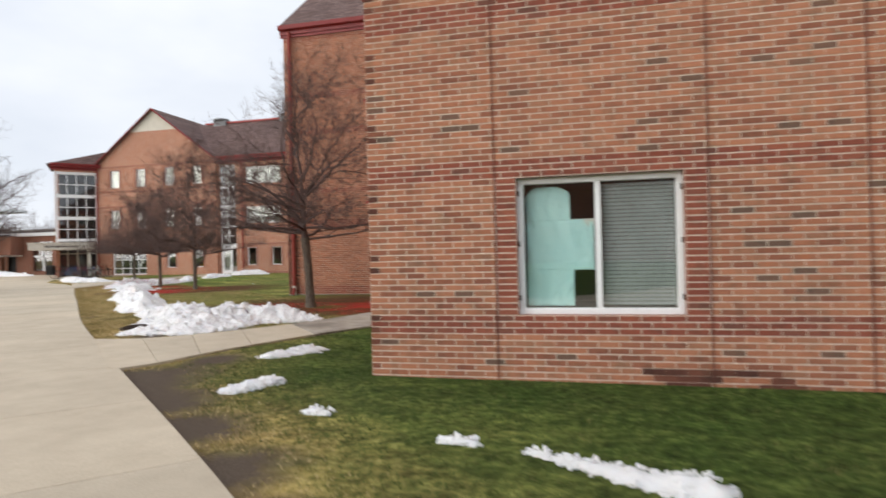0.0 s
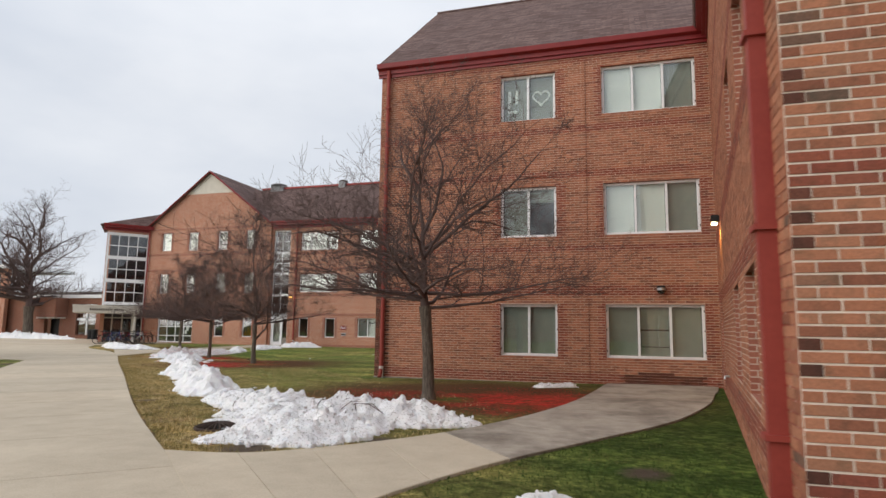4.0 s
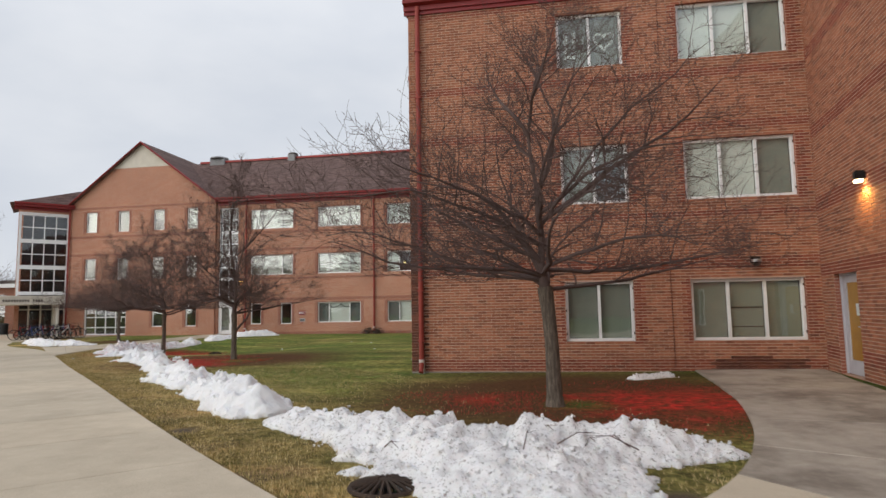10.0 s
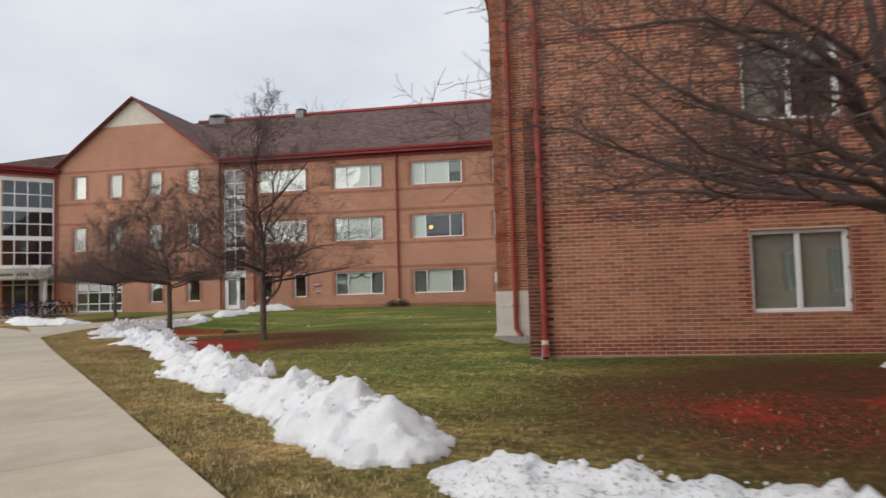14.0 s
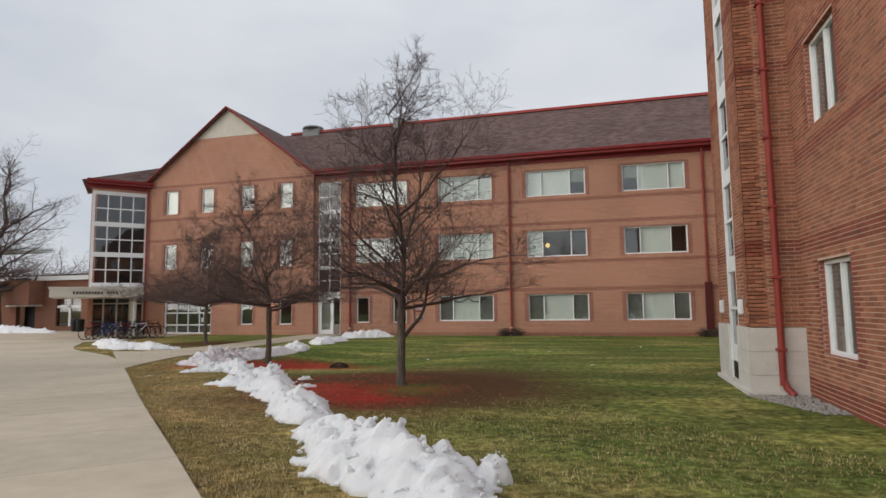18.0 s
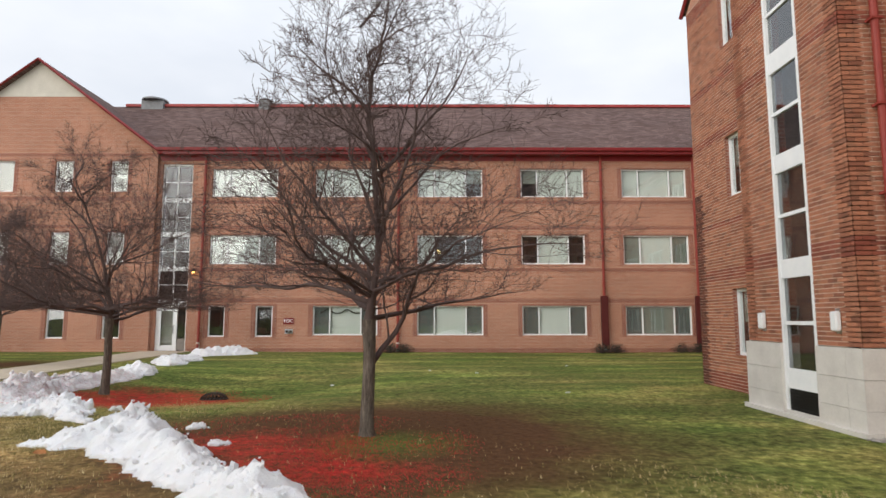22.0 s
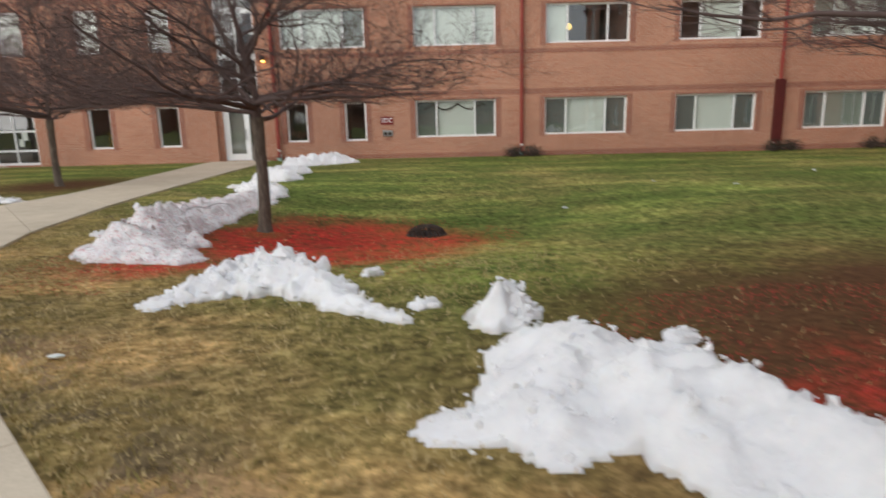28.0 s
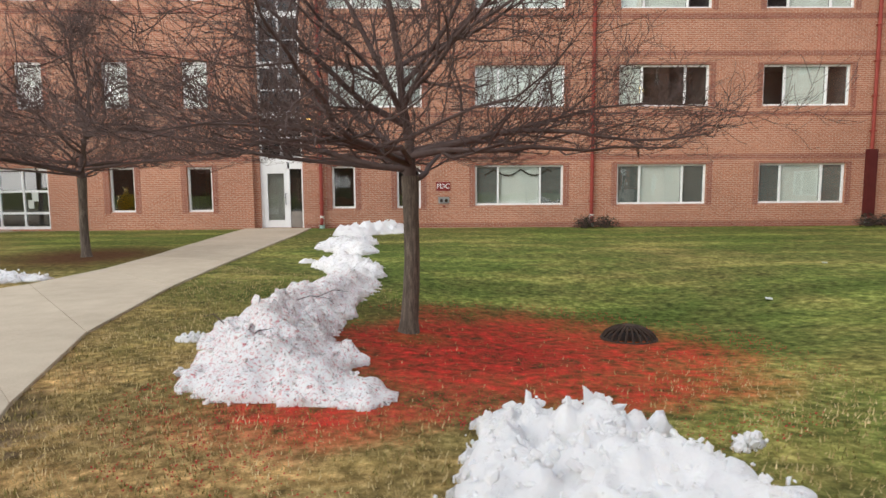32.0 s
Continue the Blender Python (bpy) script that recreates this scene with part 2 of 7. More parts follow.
M_BLIND = plain("pale_roller_blind", (0.19, 0.21, 0.185), (0.25, 0.27, 0.235), 3, 0.8)
# White of blinds; in upper windows it also stands for reflected sky.
M_BLINDW = plain("white_blind", (0.56, 0.60, 0.56), (0.67, 0.70, 0.65), 3, 0.8)
M_AQUA = plain("aqua_plastic_sheet", (0.46, 0.76, 0.76), (0.60, 0.88, 0.86), 2.2, 0.35, 0, 0.5, 0.6, 0.03)
M_SCREEN = plain("grey_insect_screen", (0.10, 0.115, 0.11), (0.15, 0.165, 0.155), 6, 0.8)
# Near-black lining colour: the shade of indoor rooms is put into the paint.
M_ROOM_SHADE = plain("room_shade_paint", (0.06, 0.06, 0.056), (0.10, 0.095, 0.09), 2, 0.9)
M_BLACK = plain("black_metal", (0.012, 0.012, 0.013), (0.03, 0.03, 0.03), 6, 0.5, 0.6, 0.4)
M_IRON = plain("rusty_cast_iron", (0.035, 0.028, 0.024), (0.085, 0.055, 0.04), 20, 0.75, 0.5, 0.3, 0.5, 0.004)
M_STEEL = plain("brushed_steel", (0.42, 0.43, 0.44), (0.55, 0.56, 0.57), 12, 0.35, 0.9, 0.5)
M_RUBBER = plain("black_rubber", (0.012, 0.012, 0.012), (0.025, 0.025, 0.025), 12, 0.8)
M_BLUE = plain("blue_awning_cloth", (0.02, 0.10, 0.26), (0.03, 0.14, 0.33), 4, 0.8)
M_YELLOW = plain("yellow_sign_paint", (0.70, 0.44, 0.02), (0.80, 0.52, 0.03), 4, 0.5)
M_SIGN = plain("maroon_sign", (0.20, 0.022, 0.02), (0.24, 0.03, 0.028), 6, 0.5)
M_DOORC = plain("cream_door_paint", (0.55, 0.54, 0.48), (0.64, 0.62, 0.56), 5, 0.5)
M_GUARD = plain("dark_red_guard_metal", (0.075, 0.012, 0.012), (0.11, 0.02, 0.018), 3, 0.6, 0.0, 0.3, 0.1)
M_AMBER = plain("amber_glazing", (0.36, 0.19, 0.035), (0.46, 0.26, 0.06), 2, 0.25, 0, 0.5, 0.02)
M_DOORS = plain("pale_door_paint", (0.46, 0.46, 0.50), (0.56, 0.56, 0.60), 3, 0.5, 0, 0.4, 0.05)
M_LEAF = plain("dead_leaf", (0.35, 0.13, 0.04), (0.48, 0.19, 0.06), 30, 0.8)
M_PINE = plain("dark_shrub_leaf", (0.018, 0.024, 0.014), (0.05, 0.045, 0.03), 20, 0.8)
M_GRAVEL = plain("grey_gravel", (0.16, 0.145, 0.13), (0.42, 0.39, 0.36), 14, 0.95, 0, 0.1, 0.5, 0.01, True)


def glow(name, colour, strength):
    m, n, l, b = mat(name, 0.4)
    b.inputs["Base Color"].default_value = (0.9, 0.85, 0.7, 1)
    b.inputs["Emission Color"].default_value, b.inputs["Emission Strength"].default_value = (*colour, 1), strength
    return m


M_LAMP = glow("lit_lamp_lens", (1.0, 0.74, 0.34), 18)
M_LAMP_O = glow("lit_orange_lens", (1.0, 0.5, 0.08), 7)
M_LAMP_Y = glow("lit_room_lamp", (1.0, 0.62, 0.10), 1.3)


def glass_mat(name, tint, rough):
    m, n, l, b = mat(name, rough, 0, 0.5)
    b.inputs["Base Color"].default_value = (*tint, 1)
    b.inputs["Transmission Weight"].default_value, b.inputs["IOR"].default_value = 1.0, 1.8
    v = coords(n)
    bump(n, l, b, noise_node(n, l, v, 1.3, 2), 0.035, 0.05)
    return m


M_GLASS = glass_mat("window_glass", (0.90, 0.95, 0.94), 0.0)
M_DGLASS = glass_mat("dark_window_glass", (0.35, 0.38, 0.40), 0.0)


def bark_mat():
    m, n, l, b = mat("grey_bark", 0.92, 0, 0.15)
    mp = n.new("ShaderNodeMapping")
    mp.inputs["Scale"].default_value = (9, 9, 1.4)
    l.new(coords(n), mp.inputs["Vector"])
    ridge, fine = noise_node(n, l, mp.outputs["Vector"], 3, 6, 0.7), noise_node(n, l, coords(n), 60, 4)
    c = ramp(n, l, ridge, [(0.3, (0.055, 0.046, 0.04)), (0.52, (0.145, 0.118, 0.094)), (0.75, (0.27, 0.23, 0.19))])
    c = blend(n, l, 0.4, c, ramp(n, l, fine, [(0.3, (0.7, 0.7, 0.7)), (0.7, (1.2, 1.2, 1.2))]), "MULTIPLY")
    l.new(c, b.inputs["Base Color"])
    bump(n, l, b, ridge, 0.9, 0.02)
    return m


M_BARK = bark_mat()
M_TWIG = plain("brown_twig_bark", (0.072, 0.050, 0.046), (0.15, 0.105, 0.095), 1.5, 0.9)


def snow_mat(name, dirt, red, limit=0.66):
    m, n, l, b = mat(name, 0.75, 0, 0.3)
    v = position(n)
    a, c, d = noise_node(n, l, v, 3.2, 6, 0.65), noise_node(n, l, v, 26, 8, 0.78), noise_node(n, l, v, 38, 8, 0.8)
    col = ramp(n, l, a, [(0.3, (0.80, 0.795, 0.80)), (0.62, (0.92, 0.915, 0.91))])
    spots = calc(n, l, "MULTIPLY", calc(n, l, "GREATER_THAN", c, limit), dirt)
    col = blend(n, l, spots, col, (0.10, 0.08, 0.06))
    if red > 0:
        col = blend(n, l, ramp(n, l, d, [(0.54, (0, 0, 0)), (0.59, (red, red, red))]), col, (0.62, 0.06, 0.08))
    l.new(col, b.inputs["Base Color"])
    b.inputs["Subsurface Weight"].default_value = 0.15
    b.inputs["Subsurface Radius"].default_value = (0.04, 0.05, 0.06)
    bump(n, l, b, calc(n, l, "ADD", a, calc(n, l, "MULTIPLY", c, 0.6)), 0.8, 0.05)
    return m


M_SNOW = snow_mat("packed_snow", 0.4, 0.0, 0.645)
M_SNOW_R = snow_mat("stained_snow", 0.8, 0.75, 0.58)
M_SNOW_D = snow_mat("dirty_snow", 0.7, 0.08, 0.57)


def concrete_mat():
    m, n, l, b = mat("walk_concrete", 0.9, 0, 0.2)
    v = position(n)
    big, mid, fine = noise_node(n, l, v, 0.45, 4), noise_node(n, l, v, 3.0, 5), noise_node(n, l, v, 70, 4)
    rnd = n.new("ShaderNodeObjectInfo").outputs["Random"]
    c = ramp(n, l, big, [(0.25, (0.45, 0.385, 0.295)), (0.7, (0.56, 0.485, 0.375))])
    c = blend(n, l, 0.5, c, ramp(n, l, mid, [(0.3, (0.82, 0.8, 0.78)), (0.7, (1.1, 1.1, 1.1))]), "MULTIPLY")
    c = blend(n, l, 0.4, c, ramp(n, l, fine, [(0.3, (0.75, 0.75, 0.75)), (0.7, (1.2, 1.2, 1.2))]), "MULTIPLY")
    c = blend(n, l, 1.0, c, ramp(n, l, rnd, [(0.0, (0.94, 0.94, 0.94)), (1.0, (1.05, 1.04, 1.03))]), "MULTIPLY")
    l.new(c, b.inputs["Base Color"])
    bump(n, l, b, fine, 0.3, 0.003)
    return m


def wet_concrete_mat():
    m, n, l, b = mat("stained_concrete", 0.8, 0, 0.3)
    v = position(n)
    big, mid, fine = noise_node(n, l, v, 0.9, 6, 0.65), noise_node(n, l, v, 5.0, 5), noise_node(n, l, v, 70, 4)
    c = ramp(n, l, big, [(0.34, (0.21, 0.176, 0.143)), (0.52, (0.40, 0.35, 0.29)), (0.75, (0.50, 0.44, 0.37))])
    c = blend(n, l, 0.5, c, ramp(n, l, mid, [(0.3, (0.75, 0.73, 0.7)), (0.7, (1.15, 1.15, 1.15))]), "MULTIPLY")
    c = blend(n, l, 0.4, c, ramp(n, l, fine, [(0.3, (0.75, 0.75, 0.75)), (0.7, (1.2, 1.2, 1.2))]), "MULTIPLY")
    l.new(c, b.inputs["Base Color"])
    bump(n, l, b, fine, 0.3, 0.003)
    return m


M_CONC, M_CONCW = concrete_mat(), wet_concrete_mat()
# Berry litter under the trees: centre and reach of each patch.
EARTH = [(-4.89, 6.45, 1.0), (-4.39, 5.93, 0.7), (-3.85, 5.55, 0.7), (-3.03, 4.81, 0.65), (-2.17, 3.99, 0.65), (-1.41, 3.26, 0.6), (-4.72, 7.74, 0.5), (-2.98, 9.94, 0.3), (-7.2, 9.5, 0.4), (-6.0, 10.45, 0.25), (-11.83, 12.92, 0.3), (-18.55, 13.94, 0.7), (-23.51, 18.77, 0.8), (-25.12, 20.91, 0.9)]
RED_PATCHES = [(-5.0, 15.59, 3.0, 0.75), (-8.25, 15.85, 1.6, 0.5), (-19.27, 24.57, 2.9, 0.62), (-18.05, 23.51, 1.6, 0.68), (-23.86, 31.18, 2.9, 1.2), (-25.84, 29.22, 1.5, 0.85)]
GREEN_TUFTS = [(-17.57, 24.83, 1.0), (-6.55, 15.23, 0.6), (-25.12, 31.65, 0.5)]
MULCH = [(-6.44, 16.24, 4.7, 1.3), (-18.01, 25.19, 4.1, 1.5), (-24.62, 31.36, 2.6), (-32.63, 38.46, 2.3)]


def lawn_mat():
    m, n, l, b = mat("lawn_ground", 0.95, 0, 0.1)
    v = position(n)
    sep = n.new("ShaderNodeSeparateXYZ")
    l.new(v, sep.inputs[0])
    big, mid, fine, hair = noise_node(n, l, v, 0.22, 5), noise_node(n, l, v, 1.3, 5), noise_node(n, l, v, 11, 5, 0.65), noise_node(n, l, v, 75, 5, 0.7)
    green = ramp(n, l, fine, [(0.25, (0.058, 0.088, 0.019)), (0.5, (0.115, 0.160, 0.036)), (0.75, (0.215, 0.265, 0.078))])
    straw = ramp(n, l, fine, [(0.25, (0.13, 0.092, 0.036)), (0.5, (0.28, 0.20, 0.083)), (0.75, (0.49, 0.365, 0.17))])
    # Drier by the walk, greener towards the far wing.
    across = calc(n, l, "ADD", sep.outputs["X"], sep.outputs["Y"])
    near_walk = calc(n, l, "SUBTRACT", 1.0, calc(n, l, "DIVIDE", calc(n, l, "ABSOLUTE", calc(n, l, "SUBTRACT", across, 1.0)), 5.0), True)
    dry = calc(n, l, "ADD", calc(n, l, "MULTIPLY", near_walk, 0.9), calc(n, l, "SUBTRACT", calc(n, l, "ADD", calc(n, l, "MULTIPLY", big, 1.3), calc(n, l, "MULTIPLY", mid, 0.8)), 0.86), True)
    turf = calc(n, l, "MULTIPLY", calc(n, l, "ADD", sep.outputs["X"], 5.2), 0.5, True)
    verge = calc(n, l, "SUBTRACT", calc(n, l, "ADD", calc(n, l, "MULTIPLY", near_walk, 1.9), calc(n, l, "MULTIPLY", mid, 0.7)), 1.1, True)
    turf = calc(n, l, "MULTIPLY", turf, calc(n, l, "SUBTRACT", 1.0, verge))
    dry = calc(n, l, "MULTIPLY", dry, calc(n, l, "SUBTRACT", 1.0, calc(n, l, "MULTIPLY", turf, 0.75)))
    green = blend(n, l, turf, green, ramp(n, l, fine, [(0.25, (0.024, 0.05, 0.010)), (0.5, (0.05, 0.09, 0.018)), (0.75, (0.105, 0.15, 0.036))]))
    c = blend(n, l, dry, green, straw)
    mud = calc(n, l, "MULTIPLY", calc(n, l, "SUBTRACT", 1.0, calc(n, l, "DIVIDE", calc(n, l, "ABSOLUTE", calc(n, l, "SUBTRACT", across, 0.9)), 1.1), True), calc(n, l, "GREATER_THAN", calc(n, l, "ADD", mid, calc(n, l, "MULTIPLY", fine, 0.35)), 0.70))
    c = blend(n, l, calc(n, l, "MULTIPLY", mud, 0.75), c, ramp(n, l, hair, [(0.3, (0.06, 0.045, 0.032)), (0.7, (0.13, 0.10, 0.075))]))
    def near(spots):
        total = None
        for x, y, r, *k in spots:
            d = n.new("ShaderNodeVectorMath")
            d.operation = "DISTANCE"
            l.new(v, d.inputs[0])
            d.inputs[1].default_value = (x, y, 0.1)
            q = calc(n, l, "MULTIPLY", calc(n, l, "SUBTRACT", 1.15, calc(n, l, "DIVIDE", d.outputs["Value"], r), True), k[0] if k else 1.0)
            total = q if total is None else calc(n, l, "MAXIMUM", total, q)
        return total

    tuft = noise_node(n, l, v, 5.5, 4, 0.6)
    c = blend(n, l, 0.75, c, ramp(n, l, tuft, [(0.32, (0.40, 0.40, 0.36)), (0.68, (1.5, 1.45, 1.35))]), "MULTIPLY")
    stretch = n.new("ShaderNodeMapping")
    stretch.inputs["Scale"].default_value, stretch.inputs["Rotation"].default_value = (0.22, 0.75, 1), (0, 0, 0.35)
    l.new(v, stretch.inputs["Vector"])
    streak = noise_node(n, l, stretch.outputs["Vector"], 1.0, 5, 0.6)
    c = blend(n, l, 0.85, c, ramp(n, l, streak, [(0.36, (0.70, 0.76, 0.68)), (0.50, (1.0, 1.0, 1.0)), (0.63, (2.05, 1.8, 1.85))]), "MULTIPLY")
    speck = calc(n, l, "ADD", calc(n, l, "MULTIPLY", hair, 0.55), calc(n, l, "MULTIPLY", mid, 0.75))
    litter = calc(n, l, "MULTIPLY", calc(n, l, "SUBTRACT", calc(n, l, "ADD", calc(n, l, "MULTIPLY", near(RED_PATCHES), 0.95), speck), 1.0), 3.0, True)
    litter = calc(n, l, "MULTIPLY", litter, calc(n, l, "ADD", calc(n, l, "MULTIPLY", calc(n, l, "SUBTRACT", tuft, 0.35), 2.6), 0.15), True)
    brown = calc(n, l, "MULTIPLY", calc(n, l, "MULTIPLY", near(MULCH), calc(n, l, "ADD", mid, 0.75)), 1.0, True)
    c = blend(n, l, brown, c, ramp(n, l, fine, [(0.25, (0.055, 0.03, 0.014)), (0.7, (0.16, 0.078, 0.036))]))
    c = blend(n, l, calc(n, l, "MULTIPLY", litter, 0.9), c, ramp(n, l, fine, [(0.3, (0.48, 0.018, 0.016)), (0.7, (0.92, 0.065, 0.05))]))
    c = blend(n, l, calc(n, l, "MULTIPLY", calc(n, l, "MULTIPLY", near(GREEN_TUFTS), calc(n, l, "ADD", tuft, 0.3)), 1.2, True), c, ramp(n, l, fine, [(0.25, (0.05, 0.075, 0.016)), (0.7, (0.16, 0.20, 0.045))]))
    c = blend(n, l, 0.6, c, ramp(n, l, hair, [(0.25, (0.5, 0.5, 0.5)), (0.75, (1.4, 1.4, 1.4))]), "MULTIPLY")
    for x, y, r in EARTH:
        d = n.new("ShaderNodeVectorMath")
        d.operation = "DISTANCE"
        l.new(v, d.inputs[0])
        d.inputs[1].default_value = (x, y, 0.22)
        q = calc(n, l, "SUBTRACT", calc(n, l, "ADD", calc(n, l, "MULTIPLY", mid, 1.0), calc(n, l, "MULTIPLY", fine, 0.9)), calc(n, l, "DIVIDE", d.outputs["Value"], r))
        c = blend(n, l, calc(n, l, "MULTIPLY", calc(n, l, "ADD", q, 0.15), 1.6, True), c, ramp(n, l, hair, [(0.3, (0.05, 0.037, 0.027)), (0.7, (0.17, 0.13, 0.098))]))
    l.new(c, b.inputs["Base Color"])
    bump(n, l, b, calc(n, l, "ADD", hair, fine), 0.7, 0.03)
    return m


M_LAWN = lawn_mat()


def blade_mat(name, tones):
    m, n, l, b = mat(name, 0.8, 0, 0.2)
    rnd = n.new("ShaderNodeNewGeometry").outputs["Random Per Island"]
    v = position(n)
    patch = noise_node(n, l, v, 1.5, 5, 0.65)
    f = calc(n, l, "ADD", calc(n, l, "MULTIPLY", rnd, 0.5), calc(n, l, "MULTIPLY", calc(n, l, "SUBTRACT", patch, 0.2), 1.15))
    l.new(ramp(n, l, f, tones), b.inputs["Base Color"])
    return m


M_BLADE = blade_mat("grass_blade", [(0.20, (0.085, 0.095, 0.022)), (0.40, (0.21, 0.175, 0.052)), (0.58, (0.40, 0.30, 0.125)), (0.9, (0.68, 0.53, 0.29))])
M_BLADE_G = blade_mat("green_turf_blade", [(0.25, (0.026, 0.05, 0.010)), (0.55, (0.05, 0.085, 0.018)), (0.8, (0.095, 0.12, 0.03)), (1.0, (0.25, 0.21, 0.08))])
M_BERRY = plain("red_berry", (0.35, 0.012, 0.010), (0.52, 0.03, 0.02), 20, 0.5, 0, 0.4, 0.0)


# ---- helpers of this place ----
def box(bm, x0, y0, z0, x1, y1, z1):
    v = [bm.verts.new(p) for p in ((x0, y0, z0), (x1, y0, z0), (x1, y1, z0), (x0, y1, z0), (x0, y0, z1), (x1, y0, z1), (x1, y1, z1), (x0, y1, z1))]
    for f in ((3, 2, 1, 0), (4, 5, 6, 7), (0, 1, 5, 4), (1, 2, 6, 5), (2, 3, 7, 6), (3, 0, 4, 7)):
        bm.faces.new([v[i] for i in f])
    return v


def tube(bm, pts, radius, sides=8, caps=True):
    """A round bar along a line of points; radius may be one number or one a point."""
    rings = []
    pts = [Vector(p) for p in pts]
    for i, p in enumerate(pts):
        d = (pts[min(i + 1, len(pts) - 1)] - pts[max(i - 1, 0)]).normalized()
        a = d.cross(Vector((0, 0, 1)) if abs(d.z) < 0.9 else Vector((1, 0, 0))).normalized()
        b = d.cross(a)
        r = radius[i] if isinstance(radius, (list, tuple)) else radius
        rings.append([bm.verts.new(p + r * (math.cos(k * math.tau / sides) * a + math.sin(k * math.tau / sides) * b)) for k in range(sides)])
    for r0, r1 in zip(rings, rings[1:]):
        for k in range(sides):
            bm.faces.new((r0[k], r0[(k + 1) % sides], r1[(k + 1) % sides], r1[k]))
    if caps:
        bm.faces.new(rings[0][::-1])
        bm.faces.new(rings[-1])
    return bm


def finish(bm, name, material, smooth=False):
    bmesh.ops.recalc_face_normals(bm, faces=bm.faces)
    me = bpy.data.meshes.new(name)
    bm.to_mesh(me)
    bm.free()
    me.materials.append(material)
    if smooth:
        me.shade_smooth()
    return me


def part(name, bm, material, parent, label="", smooth=False):
    """Links a bmesh, or a ready mesh, as ONE mesh object under its thing or part."""
    me = bm if isinstance(bm, bpy.types.Mesh) else finish(bm, name, material, smooth)
    ob = new(name, me)
    ob.parent = parent
    return tagged(ob, label)


def thing(name, m, label, category, group="", kind=""):
    ob = new(name)
    ob.matrix_world = m
    return tagged(ob, label, category, group, kind)


def solid(name, bm, material, m, label, category, group="", kind="", smooth=False):
    ob = new(name, bm if isinstance(bm, bpy.types.Mesh) else finish(bm, name, material, smooth))
    ob.matrix_world = m
    return tagged(ob, label, category, group, kind)


def boxes(*dims):
    bm = bmesh.new()
    for d in dims:
        box(bm, *d)
    return bm


def raw_mesh(name, verts, faces, material):
    me = bpy.data.meshes.new(name)
    me.from_pydata(verts, [], faces)
    me.materials.append(material)
    return me


GRATE2 = (-22.45, 32.70)


def level(x, y):
    """Height of the lawn: a slow fall to the north-west, with a dip round the drain."""
    z = float(np.interp(y - x, (4, 11, 17, 23, 30, 44, 57, 75), (0.06, 0.10, 0.16, 0.12, 0.07, 0.0, -0.06, 0.0)))
    return z - 0.34 * math.exp(-((x - GRATE2[0]) ** 2 + (y - GRATE2[1]) ** 2) / 12.0)


# ---- ground ----
gx = [-1500, -600, -250, -120, -80] + [-60 + 0.5 * i for i in range(145)] + [16, 22, 40, 80, 200, 600, 1500]
gy = [-1500, -600, -250, -120, -60, -30] + [-12 + 0.5 * i for i in range(131)] + [58, 65, 80, 120, 250, 600, 1500]
gv = [(x, y, level(x, y) + (0.012 * noise.noise((x * 0.8, y * 0.8, 0)) if abs(x) < 70 else 0)) for y in gy for x in gx]
nx = len(gx)
gf = [(j * nx + i, j * nx + i + 1, (j + 1) * nx + i + 1, (j + 1) * nx + i) for j in range(len(gy) - 1) for i in range(nx - 1)]
ground = new("ground", raw_mesh("ground", gv, gf, M_LAWN))
ground.data.shade_smooth()
tagged(ground, "winter lawn with green and straw-coloured grass and red berry litter", "lawn", kind="structure")


# ---- walks ----
def inside(poly, x, y):
    hit = False
    for (x0, y0), (x1, y1) in zip(poly, poly[1:] + poly[:1]):
        if (y0 > y) != (y1 > y) and x < x0 + (y - y0) * (x1 - x0) / (y1 - y0):
            hit = not hit
    return hit


def edge_r(u):
    return float(np.mean(np.interp([u + d for d in (-4, -2, 0, 2, 4)], (-30, 4, 7, 11, 16, 20, 25, 33, 40, 46, 52, 56, 60, 64, 67, 70, 72, 76.5, 80, 90), (2.2, 2.0, 1.8, 1.45, 1.12, 0.85, 0.74, 0.70, 0.6, 0.45, 0.5, 0.45, 0.3, 0.1, -0.9, -2.6, -2.6, -1.1, -1.5, -5.0))))


def edge_l(u):
    return float(np.interp(u, (-30, 50, 54, 60, 70, 90), (-4.6, -4.4, -8.0, -15.0, -25.0, -38.0)))


def uv_xy(u, s):
    return ((s - u) / 2, (s + u) / 2)


def slab(poly, parent, material, rise=0.03):
    """One concrete slab: a flat cast piece with a soft arris, its outline shrunk for the joint."""
    cx, cy = sum(p[0] for p in poly) / len(poly), sum(p[1] for p in poly) / len(poly)
    bm = bmesh.new()
    rings = []
    for gap, drop in ((0.006, 0.10), (0.006, 0.008), (0.014, 0.0)):
        ring = []
        for x, y in poly:
            d = math.hypot(x - cx, y - cy)
            k = max(0.0, 1 - gap * 1.3 / d)
            px, py = cx + (x - cx) * k, cy + (y - cy) * k
            ring.append(bm.verts.new((px, py, level(px, py) + rise - drop)))
        rings.append(ring)
    for a, b in zip(rings, rings[1:]):
        for i in range(len(poly)):
            bm.faces.new((a[i], a[(i + 1) % len(poly)], b[(i + 1) % len(poly)], b[i]))
    top = bm.faces.new(rings[-1])
    bmesh.ops.triangulate(bm, faces=[top])
    return part("slab", bm, material, parent)


